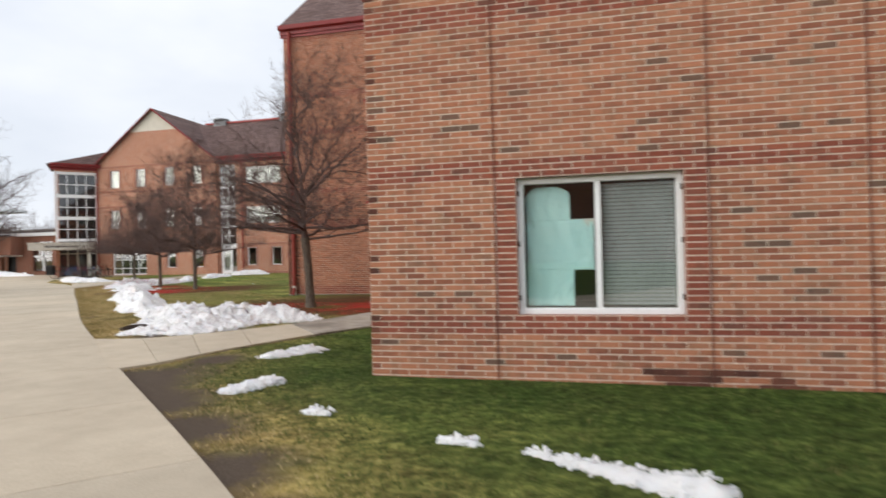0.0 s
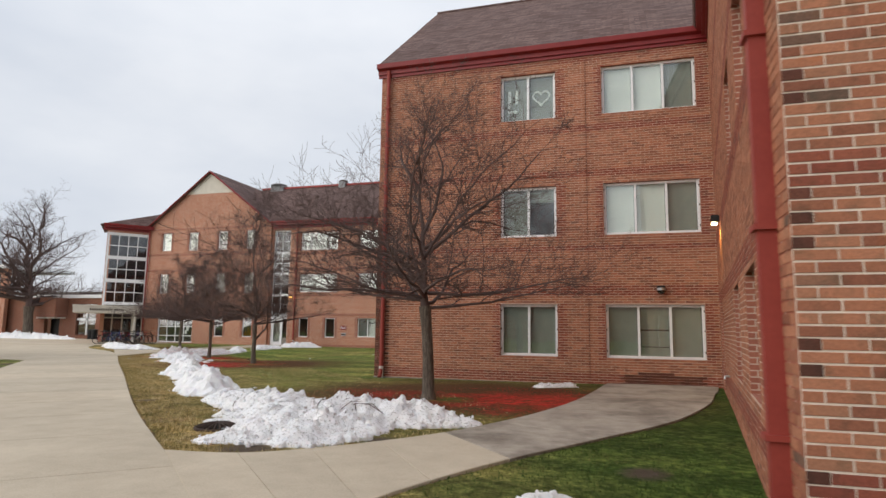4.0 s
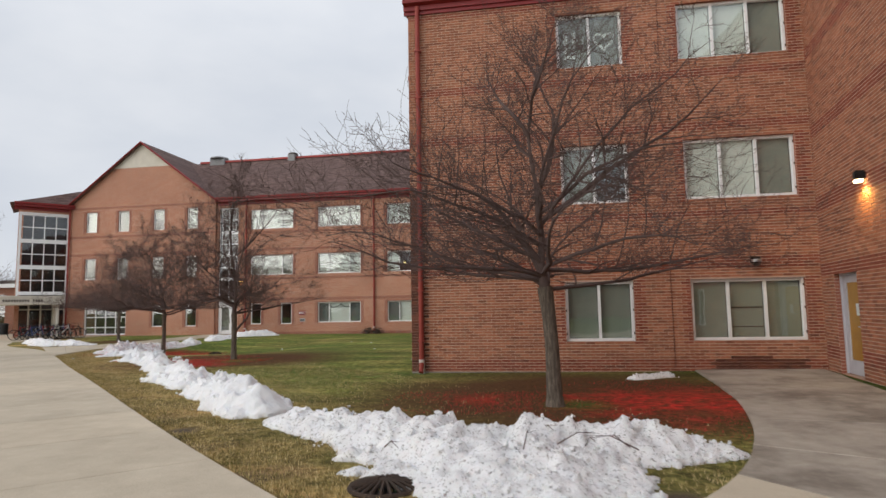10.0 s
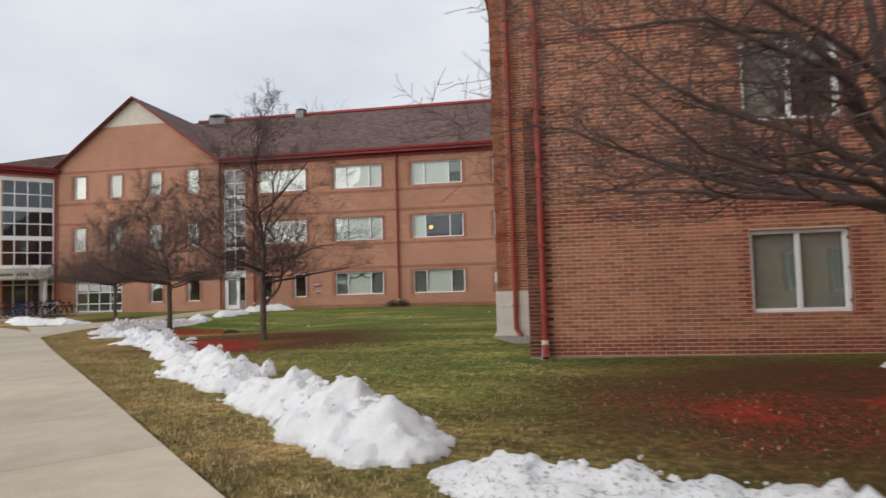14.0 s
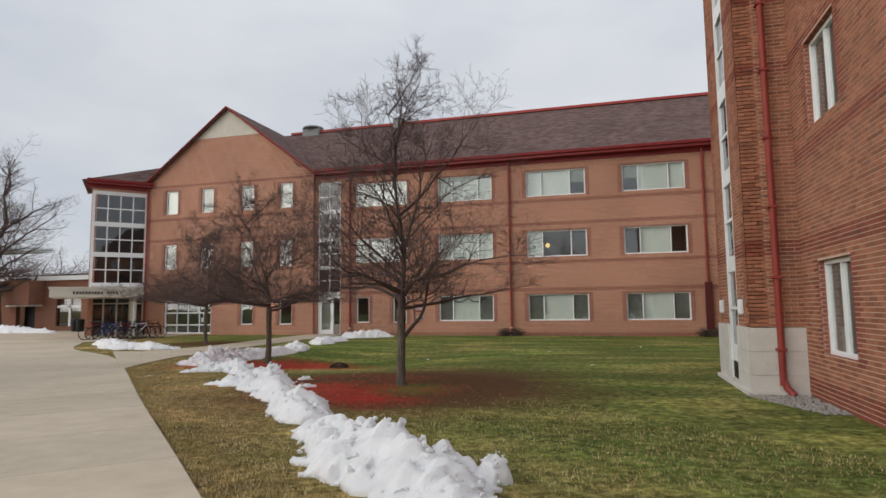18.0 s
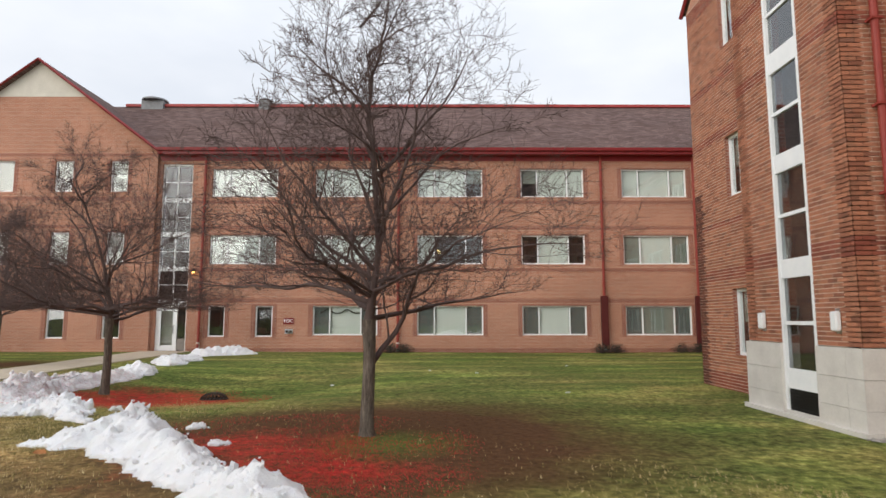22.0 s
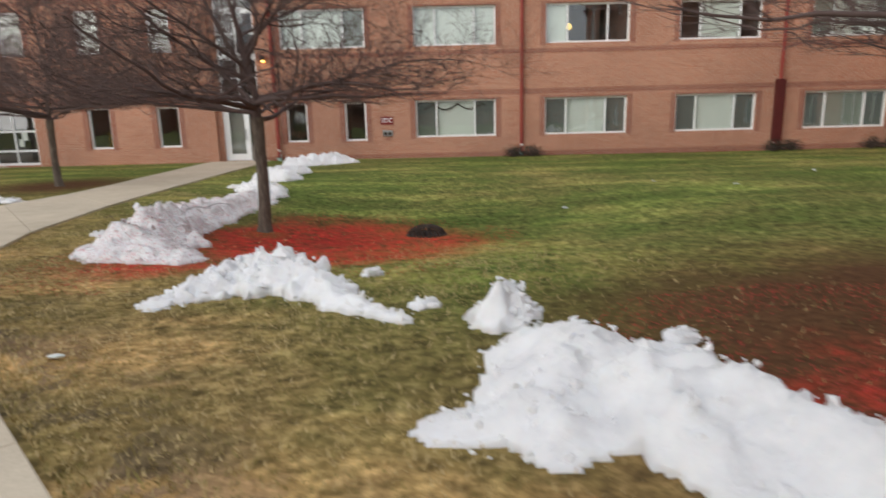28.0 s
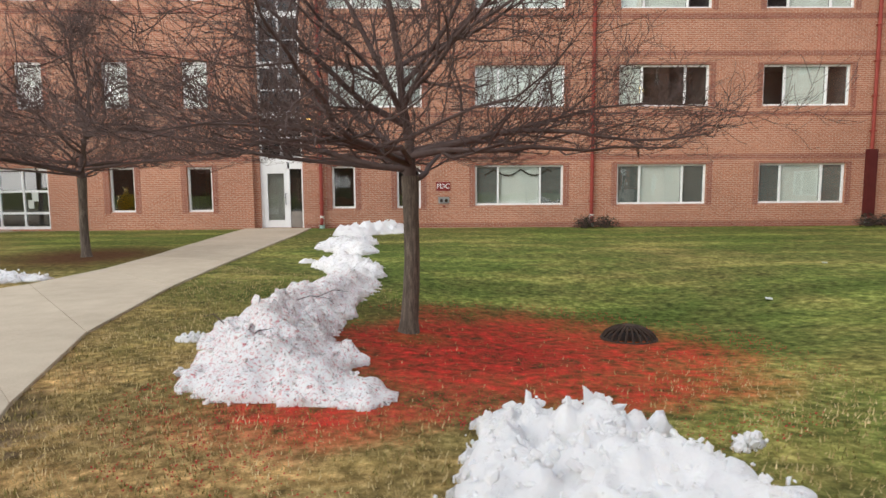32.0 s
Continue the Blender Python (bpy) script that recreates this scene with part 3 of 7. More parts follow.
walk_main = thing("pavement", Matrix.Identity(4), "wide pale concrete walk cast in slabs with narrow joints", "pavement", kind="structure")
us = [-27 + 3.05 * i for i in range(37)]
for u0, u1 in zip(us, us[1:]):
    r = [uv_xy(u0 + (u1 - u0) * k / 6, edge_r(u0 + (u1 - u0) * k / 6)) for k in range(7)]
    lft = [uv_xy(u0 + (u1 - u0) * k / 6, edge_l(u0 + (u1 - u0) * k / 6)) for k in range(7)]
    slab(lft + r[::-1], walk_main, M_CONC)
MAIN_POLY = [uv_xy(u, edge_l(u)) for u in us] + [uv_xy(u, edge_r(u)) for u in us[::-1]]
A_DIR = Vector((1.41, 13.27)).normalized()


def a_wall(s):
    return (-2.19 + A_DIR.x * s, 7.11 + A_DIR.y * s)


def flowing(pts, n=4):
    """Points of a smooth curve through the given ones."""
    out = []
    for k in range(len(pts) - 1):
        p0, p1, p2, p3 = (Vector(pts[max(0, min(len(pts) - 1, k + d))]) for d in (-1, 0, 1, 2))
        for q in range(n):
            t = q / n
            out.append(tuple(0.5 * (2 * p1 + (p2 - p0) * t + (2 * p0 - 5 * p1 + 4 * p2 - p3) * t * t + (3 * p1 - p0 - 3 * p2 + p3) * t ** 3)))
    return out + [tuple(pts[-1])]


left1 = flowing([(-7.9, 8.95), (-7.1, 9.12), (-6.5, 9.62), (-5.95, 10.3), (-5.4, 11.15), (-4.9, 12.32), (-4.42, 14.0), (-4.0, 16.4), (-3.59, 21.02)])
right1 = flowing([(-5.6, 6.8), (-5.3, 7.3), (-5.12, 7.95), (-4.82, 8.8), (-4.3, 9.95), (-3.4, 11.6), (-2.4, 13.5), (-1.62, 16.0), (-1.22, 18.36)])
branch_one = thing("pavement", Matrix.Identity(4), "concrete branch walk, stained dark towards the door", "pavement", kind="structure")
for i in range(8):
    pl = left1[4 * i:4 * i + 5] + ([(-0.9, 20.28), (-1.05, 19.15)] if i == 7 else []) + right1[4 * i:4 * i + 5][::-1]
    slab(pl, branch_one, M_CONC if i < 4 else M_CONCW, 0.034)
slab([(-27.73, 27.36), (-26.94, 27.15), (-27.44, 28.03), (-27.87, 28.55), (-28.14, 29.36), (-28.76, 28.97)], branch_one, M_CONC, 0.026)
BR1_POLY = left1 + [(-0.9, 20.28), (-1.05, 19.15)] + right1[::-1]
right2 = [(-27.3, 27.57), (-27.99, 29.16), (-28.65, 31.31), (-28.99, 34.23), (-29.09, 37.25), (-29.14, 40.25), (-29.18, 43.23), (-29.3, 46.9)]
left2 = [(-33.02, 33.19), (-31.86, 33.41), (-31.35, 34.5), (-31.1, 36.21), (-31.14, 38.21), (-31.33, 40.68), (-31.47, 43.15), (-31.7, 46.9)]
branch_two = thing("pavement", Matrix.Identity(4), "concrete branch walk leading to the stair door", "pavement", kind="structure")
for i in range(7):
    slab([right2[i], right2[i + 1], left2[i + 1], left2[i]], branch_two, M_CONC, 0.034)
BR2_POLY = right2 + left2[::-1]
plaza = thing("pavement", Matrix.Identity(4), "concrete forecourt by the glazed entrance", "pavement", kind="structure")
for i in range(11):
    for j in range(6):
        x0, y0 = -73 + 3 * i, 34.6 + 3 * j
        if y0 - x0 < 79 and x0 > -55 and j < 1:
            continue
        slab([(x0, y0), (x0 + 3, y0), (x0 + 3, y0 + 3), (x0, y0 + 3)], plaza, M_CONC, 0.036)
WALKS = [MAIN_POLY, BR1_POLY, BR2_POLY]


# ---- walls ----
def wall_mesh(name, length, z0, z1, thick, holes, material, top=None):
    """A wall in its own frame: x along it, y into the house, with openings cut right through."""
    xs = sorted({0.0, length, *(h[0] for h in holes), *(h[1] for h in holes)})
    zs = sorted({z0, z1, *(h[2] for h in holes), *(h[3] for h in holes)})
    full = lambda i, k: 0 <= i < len(xs) - 1 and 0 <= k < len(zs) - 1 and not any(h[0] <= (xs[i] + xs[i + 1]) / 2 <= h[1] and h[2] <= (zs[k] + zs[k + 1]) / 2 <= h[3] for h in holes)
    bm = bmesh.new()
    quad = lambda *ps: bm.faces.new([bm.verts.new(p) for p in ps])
    for i in range(len(xs) - 1):
        for k in range(len(zs) - 1):
            if not full(i, k):
                continue
            a, b, c, d = xs[i], xs[i + 1], zs[k], zs[k + 1]
            quad((a, 0, c), (b, 0, c), (b, 0, d), (a, 0, d))
            quad((b, thick, c), (a, thick, c), (a, thick, d), (b, thick, d))
            if not full(i - 1, k):
                quad((a, thick, c), (a, 0, c), (a, 0, d), (a, thick, d))
            if not full(i + 1, k):
                quad((b, 0, c), (b, thick, c), (b, thick, d), (b, 0, d))
            if not full(i, k - 1):
                quad((a, thick, c), (b, thick, c), (b, 0, c), (a, 0, c))
            if not full(i, k + 1):
                quad((a, 0, d), (b, 0, d), (b, thick, d), (a, thick, d))
    bmesh.ops.remove_doubles(bm, verts=bm.verts, dist=0.0005)
    me = bpy.data.meshes.new(name)
    bm.to_mesh(me)
    bm.free()
    me.materials.append(material)
    if material in (M_MORTAR, M_MORTAR_W):
        me.materials.append(M_FARBAND)
        for poly in me.polygons:
            poly.material_index = 0 if abs(poly.normal.y) > 0.9 else 1
    return me


def brick_layout(length, z0, z1, holes, is_dark, stacks=()):
    """All bricks of a wall in running bond, cut at openings: rows of x0, x1, z, dark."""
    out = []
    row = 0
    z = z0
    while z + COURSE <= z1 + 1e-6:
        x = -BLEN / 2 * (row % 2)
        while x < length:
            spans = [(max(0.0, x), min(length, x + BLEN))]
            for h in [*holes, *stacks]:
                if h[2] < z + COURSE * 0.5 < h[3]:
                    nxt = []
                    for a, b in spans:
                        if b <= h[0] or a >= h[1]:
                            nxt.append((a, b))
                        else:
                            nxt += [(a, h[0])] * (a < h[0]) + [(h[1], b)] * (b > h[1])
                    spans = nxt
            for a, b in spans:
                if b - a > 0.03:
                    out.append((a, b, z, is_dark((a + b) / 2, z + COURSE / 2)))
            x += BLEN
        out += [(h[0], h[1], z, True) for h in stacks if h[2] < z + COURSE * 0.5 < h[3]]
        row += 1
        z += COURSE
    return out


def laid(name, rows, material, proud=0.0045, joint=0.0050, bed=0.0014):
    """Bricks joined into one mesh: each a separate block standing proud of the mortar."""
    if not rows:
        return None
    a = np.array([r[:3] for r in rows])
    rng = np.random.RandomState(len(rows))
    n = len(a)
    y = -proud - rng.uniform(-0.0015, 0.0015, n)
    x0, x1, z0, z1 = a[:, 0] + joint, a[:, 1] - joint, a[:, 2] + joint + bed, a[:, 2] + COURSE - joint - bed
    yb = np.full(n, 0.01)
    v = np.stack([np.stack(p, -1) for p in ((x0, y, z0), (x1, y, z0), (x1, y, z1), (x0, y, z1), (x0, yb, z0), (x1, yb, z0), (x1, yb, z1), (x0, yb, z1))], 1).reshape(-1, 3)
    q = np.array([(0, 1, 2, 3), (0, 4, 5, 1), (1, 5, 6, 2), (2, 6, 7, 3), (3, 7, 4, 0)])
    f = (np.arange(n)[:, None, None] * 8 + q[None]).reshape(-1, 4)
    return raw_mesh(name, v.tolist(), f.tolist(), material)


def brick_wall(name, m, length, z0, z1, thick, holes, is_dark, label, singles=None, bed=None, material=None, stacks=()):
    """A brick wall with its mortar bed, its laid bricks and, where singles says so, bricks as parts."""
    ob = new(name, wall_mesh(name, bed or length, z0, z1, thick, holes, M_MORTAR_W if material is M_WING else M_MORTAR))
    ob.matrix_world = m
    tagged(ob, label, "brick wall", kind="structure")
    rows = brick_layout(length, z0, z1, holes, is_dark, stacks)
    lone = []
    if singles:
        lone = [r for r in rows if singles(r)][:300]
        keep = set(lone)
        rows = [r for r in rows if r not in keep]
    for dark, paint in ((0, material or M_BRICKS), (1, M_BRICKS_D), (2, M_BRICKS_W)):
        me = laid("brickwork", [r for r in rows if int(r[3]) == dark], paint, 0.0045, 0.0052 if dark < 2 else 0.0012)
        if me:
            tagged(part("brickwork", me, paint, ob), ("", "band of darker red brick", "brick stained dark by water")[dark], kind="stuff")
    return ob, lone


def plain_wall(name, m, length, z0, z1, thick, holes, label, material=None, bands=()):
    ob = new(name, wall_mesh(name, length, z0, z1, thick, holes, material or M_FARBRICK))
    ob.matrix_world = m
    tagged(ob, label, "brick wall", kind="structure")
    for b0, b1 in bands:
        part("brick_band", boxes((0, -0.012, b0, length, 0.02, b1)), M_FARBAND, ob, "darker brick course")
    return ob


# ---- windows ----
kept_windows = {}
count_window = [0]


def window_meshes(w, h, lites, screens, blinds):
    fw, fd = 0.07, 0.10
    made = []
    bm = boxes((0, 0, 0, fw, fd, h), (w - fw, 0, 0, w, fd, h), (fw, 0, 0, w - fw, fd, fw), (fw, 0, h - fw, w - fw, fd, h))
    bmesh.ops.bevel(bm, geom=[e for e in bm.edges], offset=0.006, segments=1, affect="EDGES")
    made.append(("window_frame", finish(bm, "window_frame", M_WHITE), ""))
    if 1.5 < w < 2.6 and h > 1.4:
        for x in (0.004, w - 0.026):
            for z in (0.16, h * 0.5, h - 0.2):
                made.append(("hinge", finish(boxes((x, -0.012, z, x + 0.022, -0.001, z + 0.06)), "hinge", M_IRON), ""))
    made.append(("window_sill", finish(boxes((-0.03, -0.075, -0.075, w + 0.03, fd, -0.002)), "window_sill", M_WHITE), ""))
    edges = [fw]
    total = sum(lites)
    for k in lites:
        edges.append(edges[-1] + (w - 2 * fw) * k / total)
    for e in edges[1:-1]:
        made.append(("mullion", finish(boxes((e - 0.032, 0.006, fw + 0.001, e + 0.032, fd - 0.004, h - fw - 0.001)), "mullion", M_WHITE), ""))
    for k, (a, b) in enumerate(zip(edges, edges[1:])):
        a2, b2 = a + (0.032 if k else 0), b - (0.032 if k < len(lites) - 1 else 0)
        made.append(("pane", finish(boxes((a2 + 0.002, 0.045, fw + 0.002, b2 - 0.002, 0.051, h - fw - 0.002)), "pane", M_GLASS), ""))
        kind = blinds[k % len(blinds)]
        cover = {"f": 1.0, "w": 1.0, "h": 0.5, "q": 0.28, "a": 0.9}.get(kind, 0.0)
        if cover:
            material = {"w": M_BLINDW, "a": M_AQUA}.get(kind, M_BLIND)
            made.append(("blind", finish(boxes((a2 + 0.01, 0.12, h - fw - (h - 2 * fw) * cover, b2 - 0.01, 0.128, h - fw)), "blind", material), "aqua plastic sheet behind the glass" if kind == "a" else "pale closed blind"))
        if screens[k % len(screens)]:
            made.append(("screen", finish(boxes((a2 + 0.002, 0.075, fw + 0.002, b2 - 0.002, 0.078, h - fw - 0.002)), "screen", M_SCREEN), "grey insect screen"))
    # Open-fronted lining; its dark colour carries the shade of the room.
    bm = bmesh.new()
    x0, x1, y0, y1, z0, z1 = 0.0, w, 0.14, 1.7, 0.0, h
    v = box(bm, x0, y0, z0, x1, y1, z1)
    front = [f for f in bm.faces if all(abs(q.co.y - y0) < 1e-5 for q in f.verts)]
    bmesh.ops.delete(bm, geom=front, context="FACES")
    made.append(("room_lining", finish(bm, "room_lining", M_ROOM_SHADE), "lining painted dark for the shade of the room"))
    return made


def window(fac, x0, x1, z0, z1, lites=(1, 1), blinds="ff", screens=(0, 0), label="", recess=0.09):
    """A window set back in its opening, in the frame of the wall fac."""
    w, h = round(x1 - x0, 3), round(z1 - z0, 3)
    key = (w, h, lites, blinds, screens)
    m = fac @ pose(x0, recess, z0)
    count_window[0] += 1
    if key in kept_windows:
        ob = copy_thing(kept_windows[key], m)
        ob.name = f"window_{count_window[0]}"
    else:
        ob = thing(f"window_{count_window[0]}", m, "", "window", kind="structure")
        for name, me, lab in window_meshes(w, h, lites, screens, blinds):
            p = part(name, me, None, ob, lab)
            if name == "pane":
                p.visible_shadow = False
        kept_windows[key] = ob
    n = {1: "single-light", 2: "two-light", 3: "three-light"}.get(len(lites), "many-light")
    return tagged(ob, label or f"white-framed {n} window with pale blinds in brick wall", "window", kind="structure")


def downpipe(name, x, y, z0, z1, foot=True, radius=0.055, square=False, dx=0.0, dy=-0.16, white=True):
    """A red rainwater pipe with straps and a kicked-out foot."""
    ob = thing(name, pose(x, y, 0), "red metal downpipe strapped to the brick wall", "downpipe", "downpipes")
    bm = bmesh.new()
    if square:
        box(bm, -radius, -radius * 0.75, z0, radius, radius * 0.75, z1)
    else:
        tube(bm, [(0, 0, z0), (0, 0, z1)], radius, 10)
    part("pipe", bm, M_REDP, ob)
    z = z0 + 0.6
    while z < z1:
        part("strap", boxes((-radius - 0.025, -radius - 0.012, z, radius + 0.025, radius + 0.03, z + 0.035)), M_REDP, ob)
        z += 1.25
    if foot:
        part("shoe", tube(bmesh.new(), [(0, 0, z0 + 0.10), (dx * 0.3, dy * 0.3, z0 - 0.03), (dx, dy, z0 - 0.15)], radius * 1.05, 10), M_REDP, ob)
    if white:
        part("boot", tube(bmesh.new(), [(0, 0, z0 - 0.16), (0, 0, z0 + 0.16)], radius * 1.14, 10), M_STONE, ob, "pale worn base of the pipe")
        part("drain_collar", tube(bmesh.new(), [(0, 0, z0 - 0.30), (0, 0, z0 - 0.163)], radius * 1.45, 12), M_COLLAR, ob, "pale aqua drain collar")
    return ob


def eave(name, m, length, z, depth=0.55, label="red metal gutter and fascia under the roof edge", drop=0.34):
    """Gutter, fascia and soffit along a wall, in the wall's frame."""
    ob = thing(name, m, label, "gutter", "gutters")
    bm = bmesh.new()
    prof = [(-depth, 0.02), (-depth - 0.13, 0.06), (-depth - 0.15, 0.20), (-depth - 0.12, 0.20), (-depth - 0.10, 0.09), (-depth, 0.06)]
    rings = [[bm.verts.new((x, y, z + h)) for y, h in prof] for x in (0.0, length)]
    k = len(prof)
    for i in range(k):
        bm.faces.new((rings[0][i], rings[0][(i + 1) % k], rings[1][(i + 1) % k], rings[1][i]))
    bm.faces.new(rings[0][::-1])
    bm.faces.new(rings[1])
    part("gutter", bm, M_RED, ob)
    part("fascia", boxes((0, -depth, z - 0.10, length, -depth + 0.03, z + 0.16)), M_RED, ob)
    part("soffit", boxes((0, -depth + 0.03, z - 0.10, length, 0.30, z - 0.07)), M_RED, ob)
    part("frieze", boxes((0, -0.05, z - drop, length, -0.014, z - 0.102)), M_RED, ob)
    return ob


def roof_plane(name, corners, parent, thick=0.09, frame=None):
    """A shingled roof slope from four corners, low edge first, with a real thickness."""
    p = [Vector(c) for c in corners]
    nrm = (p[1] - p[0]).cross(p[-1] - p[0]).normalized()
    bm = bmesh.new()
    top = [bm.verts.new(q) for q in p]
    low = [bm.verts.new(q - nrm * thick) for q in p]
    bm.faces.new(top)
    bm.faces.new(low[::-1])
    for i in range(len(p)):
        bm.faces.new((top[i], low[i], low[(i + 1) % len(p)], top[(i + 1) % len(p)]))
    return part(name, bm, M_SHINGLE, parent)


# ==== near block (windowed end wall by the walk) ====
FA = pose(-2.19, 7.11, -0.255)
A_HOLES = [(1.74, 3.50, 1.06, 2.59), (1.74, 3.50, 4.60, 6.10), (1.74, 3.50, 8.05, 9.3), (6.6, 8.4, 1.06, 2.59), (6.6, 8.4, 4.60, 6.10)]


def dark_a(x, z):
    if x < 0.07 and math.sin(z * 37.0) > 0.1 or z < 0.47 and x > 2.5 and noise.noise((x * 1.3, z * 2.5, 3)) > 0.12:
        return 2
    return 2.59 < z < 2.81 or 4.33 < z < 4.60 or 0.84 < z < 1.06


A_STACKS = [t for h in A_HOLES for t in ((h[0] - 0.23, h[0], h[2], h[3]), (h[1], h[1] + 0.23, h[2], h[3]))]
wall_a, A_LONE = brick_wall("wall_near_south", FA, 14.0, -0.334, 9.7, 0.35, A_HOLES, dark_a, "red brick end wall with darker bands and a two-light window", singles=lambda r: r[1] < 1.56 and 1.0 < r[2] < 4.4, stacks=A_STACKS)
for n_, h in enumerate(A_HOLES):
    window(FA, *h, (1, 1), "nn" if n_ == 0 else "fw", (0, 0), label="white two-light window, one light covered by an aqua sheet" if n_ == 0 else "")
for x in (1.50, 3.74, 5.2):
    part("expansion_joint", boxes((x - 0.006, -0.0125, 0.3, x + 0.006, 0.0, 9.6)), M_JOINT, wall_a, "narrow dark sealed joint")
# Wrinkled plastic sheet with trimmed corners and two missing pieces.
win_a = next(o for o in bpy.data.objects if o.name == "window_1")
bm = bmesh.new()
for c0, c1, reach in ((0.0, 0.30, 0.70), (0.30, 0.72, 1.0), (0.72, 1.0, 0.66)):
    rows = []
    for k in range(31):
        c = c0 + (c1 - c0) * k / 30
        trim = max(0.0, c - 0.91) / 0.09
        left, right = 0.16 * trim ** 2, reach - 0.20 * trim ** 2.5
        row = []
        for i in range(41):
            x, z = 0.085 + 0.75 * (left + (right - left) * i / 40), 0.085 + 1.35 * c
            crease = 0.018 * noise.noise((x * 3, z * 1.6, 4)) + 0.030 * abs(noise.noise((x * 7 + z * 2.2, z * 1.8, 8))) + 0.012 * abs(noise.noise((x * 13 - z * 6, z * 5, 2)))
            row.append(bm.verts.new((x, 0.150 - crease, z)))
        rows.append(row)
    for a, b in zip(rows, rows[1:]):
        for i in range(40):
            bm.faces.new((a[i], a[i + 1], b[i + 1], b[i]))
bmesh.ops.delete(bm, geom=[v for v in bm.verts if not v.link_faces], context="VERTS")
bmesh.ops.solidify(bm, geom=list(bm.faces), thickness=0.003)
part("plastic_sheet", bm, M_AQUA, win_a, "wrinkled aqua plastic sheet with cut corners", True)
# Grey slats imitate the banded reflection in the right light.
part("slat_blind", boxes(*[(0.93, 0.10, 0.10 + 0.042 * k, 1.68, 0.112, 0.134 + 0.042 * k) for k in range(32)]), M_REFLECT_SLAT, win_a, "grey slats standing in for the banded reflection in the glass")
part("paper", boxes((0.60, 0.142, 0.98, 0.84, 0.146, 1.06)), M_BLINDW, win_a, "pale paper strip")
part("foundation", boxes((0, -0.03, -0.4, 14, 0.0, 0.305)), M_CONCW, wall_a, "pale weathered footing below the brick")
FAW = Matrix.Translation((-2.19, 7.11, 0)) @ Matrix.Rotation(math.atan2(A_DIR.y, A_DIR.x) + math.pi, 4, "Z") @ Matrix.Translation((-13.345, 0, 0))
# The frame above runs from the inner corner towards the viewer: x = 13.345 - s.
AW_HOLES = [(13.345 - b, 13.345 - a, z0, z1) for z0, z1 in ((0.87, 2.21), (4.05, 5.4), (7.6, 9.0)) for a, b in ((2.45, 3.75), (5.05, 6.2))] + [ (13.345 - 12.55, 13.345 - 11.3, 0.14, 2.26)]


def dark_aw(x, z):
    return 2.25 < z < 2.52 or 5.45 < z < 5.75 or 3.74 < z < 4.05 or 7.3 < z < 7.6 or 0.45 < z < 0.7


wall_aw, AW_LONE = brick_wall("wall_near_west", FAW, 13.345, -0.334, 9.7, 0.35, AW_HOLES, dark_aw, "long red brick side wall with darker bands", bed=12.975, singles=lambda r: r[0] > 11.5 and 0.9 < r[2] < 3.2, material=M_WING)
for h in AW_HOLES[:6]:
    window(FAW, *h, (1, 1), "fd", (0, 1), recess=0.15)
eave("gutter", FAW @ pose(0.25, 0, 0), 13.5, 9.62, 0.14, drop=0.22)
roof_a = thing("roof", Matrix.Identity(4), "brown shingled roof of the near block", "roof", kind="structure")
c0, c1 = a_wall(-0.3), a_wall(14.2)
roof_plane("roof_slope", [(c0[0] - 0.28, c0[1] - 0.2, 9.75), (c0[0] + 7.5, c0[1] - 0.2, 14.6), (c1[0] + 7.5, c1[1] + 6, 14.6), (c1[0] - 0.28, c1[1] + 0.3, 9.75)][::-1], roof_a)
px_, py_ = a_wall(0.34)
downpipe("downpipe", px_ - 0.085, py_, 0.30, 9.5, foot=False, radius=0.06, square=True, white=False)
end_rows, z_, k_ = [], -0.334, 0
while z_ + COURSE < 9.7:
    end_rows += [(0.0, 0.225, z_, False), (0.225, 0.345, z_, False)] if k_ % 2 else [(0.0, 0.11, z_, False), (0.11, 0.345, z_, False)]
    z_, k_ = z_ + COURSE, k_ + 1
corner = part("brickwork", laid("brickwork", end_rows, M_BRICKS), M_BRICKS, wall_a)
corner.matrix_basis = pose(0, 0.345, 0, 0, 0, -90)
tagged(corner, kind="stuff")
# Side door with its frame.
door = thing("door_1", FAW @ pose(13.345 - 12.55, 0.10, 0.16), "closed pale steel side door with an amber glazed panel", "door", kind="structure")
part("door_frame", boxes((0, 0, 0, 0.06, 0.14, 2.10), (1.19, 0, 0, 1.25, 0.14, 2.10), (0.06, 0, 2.04, 1.19, 0.14, 2.10)), M_DOORS, door, "pale painted steel frame")
part("door_leaf", boxes((0.063, 0.03, 0.012, 0.24, 0.085, 2.037), (1.02, 0.03, 0.012, 1.187, 0.085, 2.037), (0.242, 0.03, 0.012, 1.018, 0.085, 0.30), (0.242, 0.03, 1.90, 1.018, 0.085, 2.037)), M_DOORS, door, "pale grey door leaf")
part("pane", boxes((0.243, 0.05, 0.303, 1.017, 0.058, 1.897)), M_AMBER, door, "amber glazed panel")
part("door_handle", tube(bmesh.new(), [(0.95, 0.03, 1.0), (0.95, -0.04, 1.0), (1.08, -0.04, 1.0)], 0.011, 6), M_STEEL, door, "steel lever handle")
part("notice", boxes((0.66, 0.045, 1.22, 0.84, 0.0485, 1.46)), M_BLINDW, door, "small white notice")


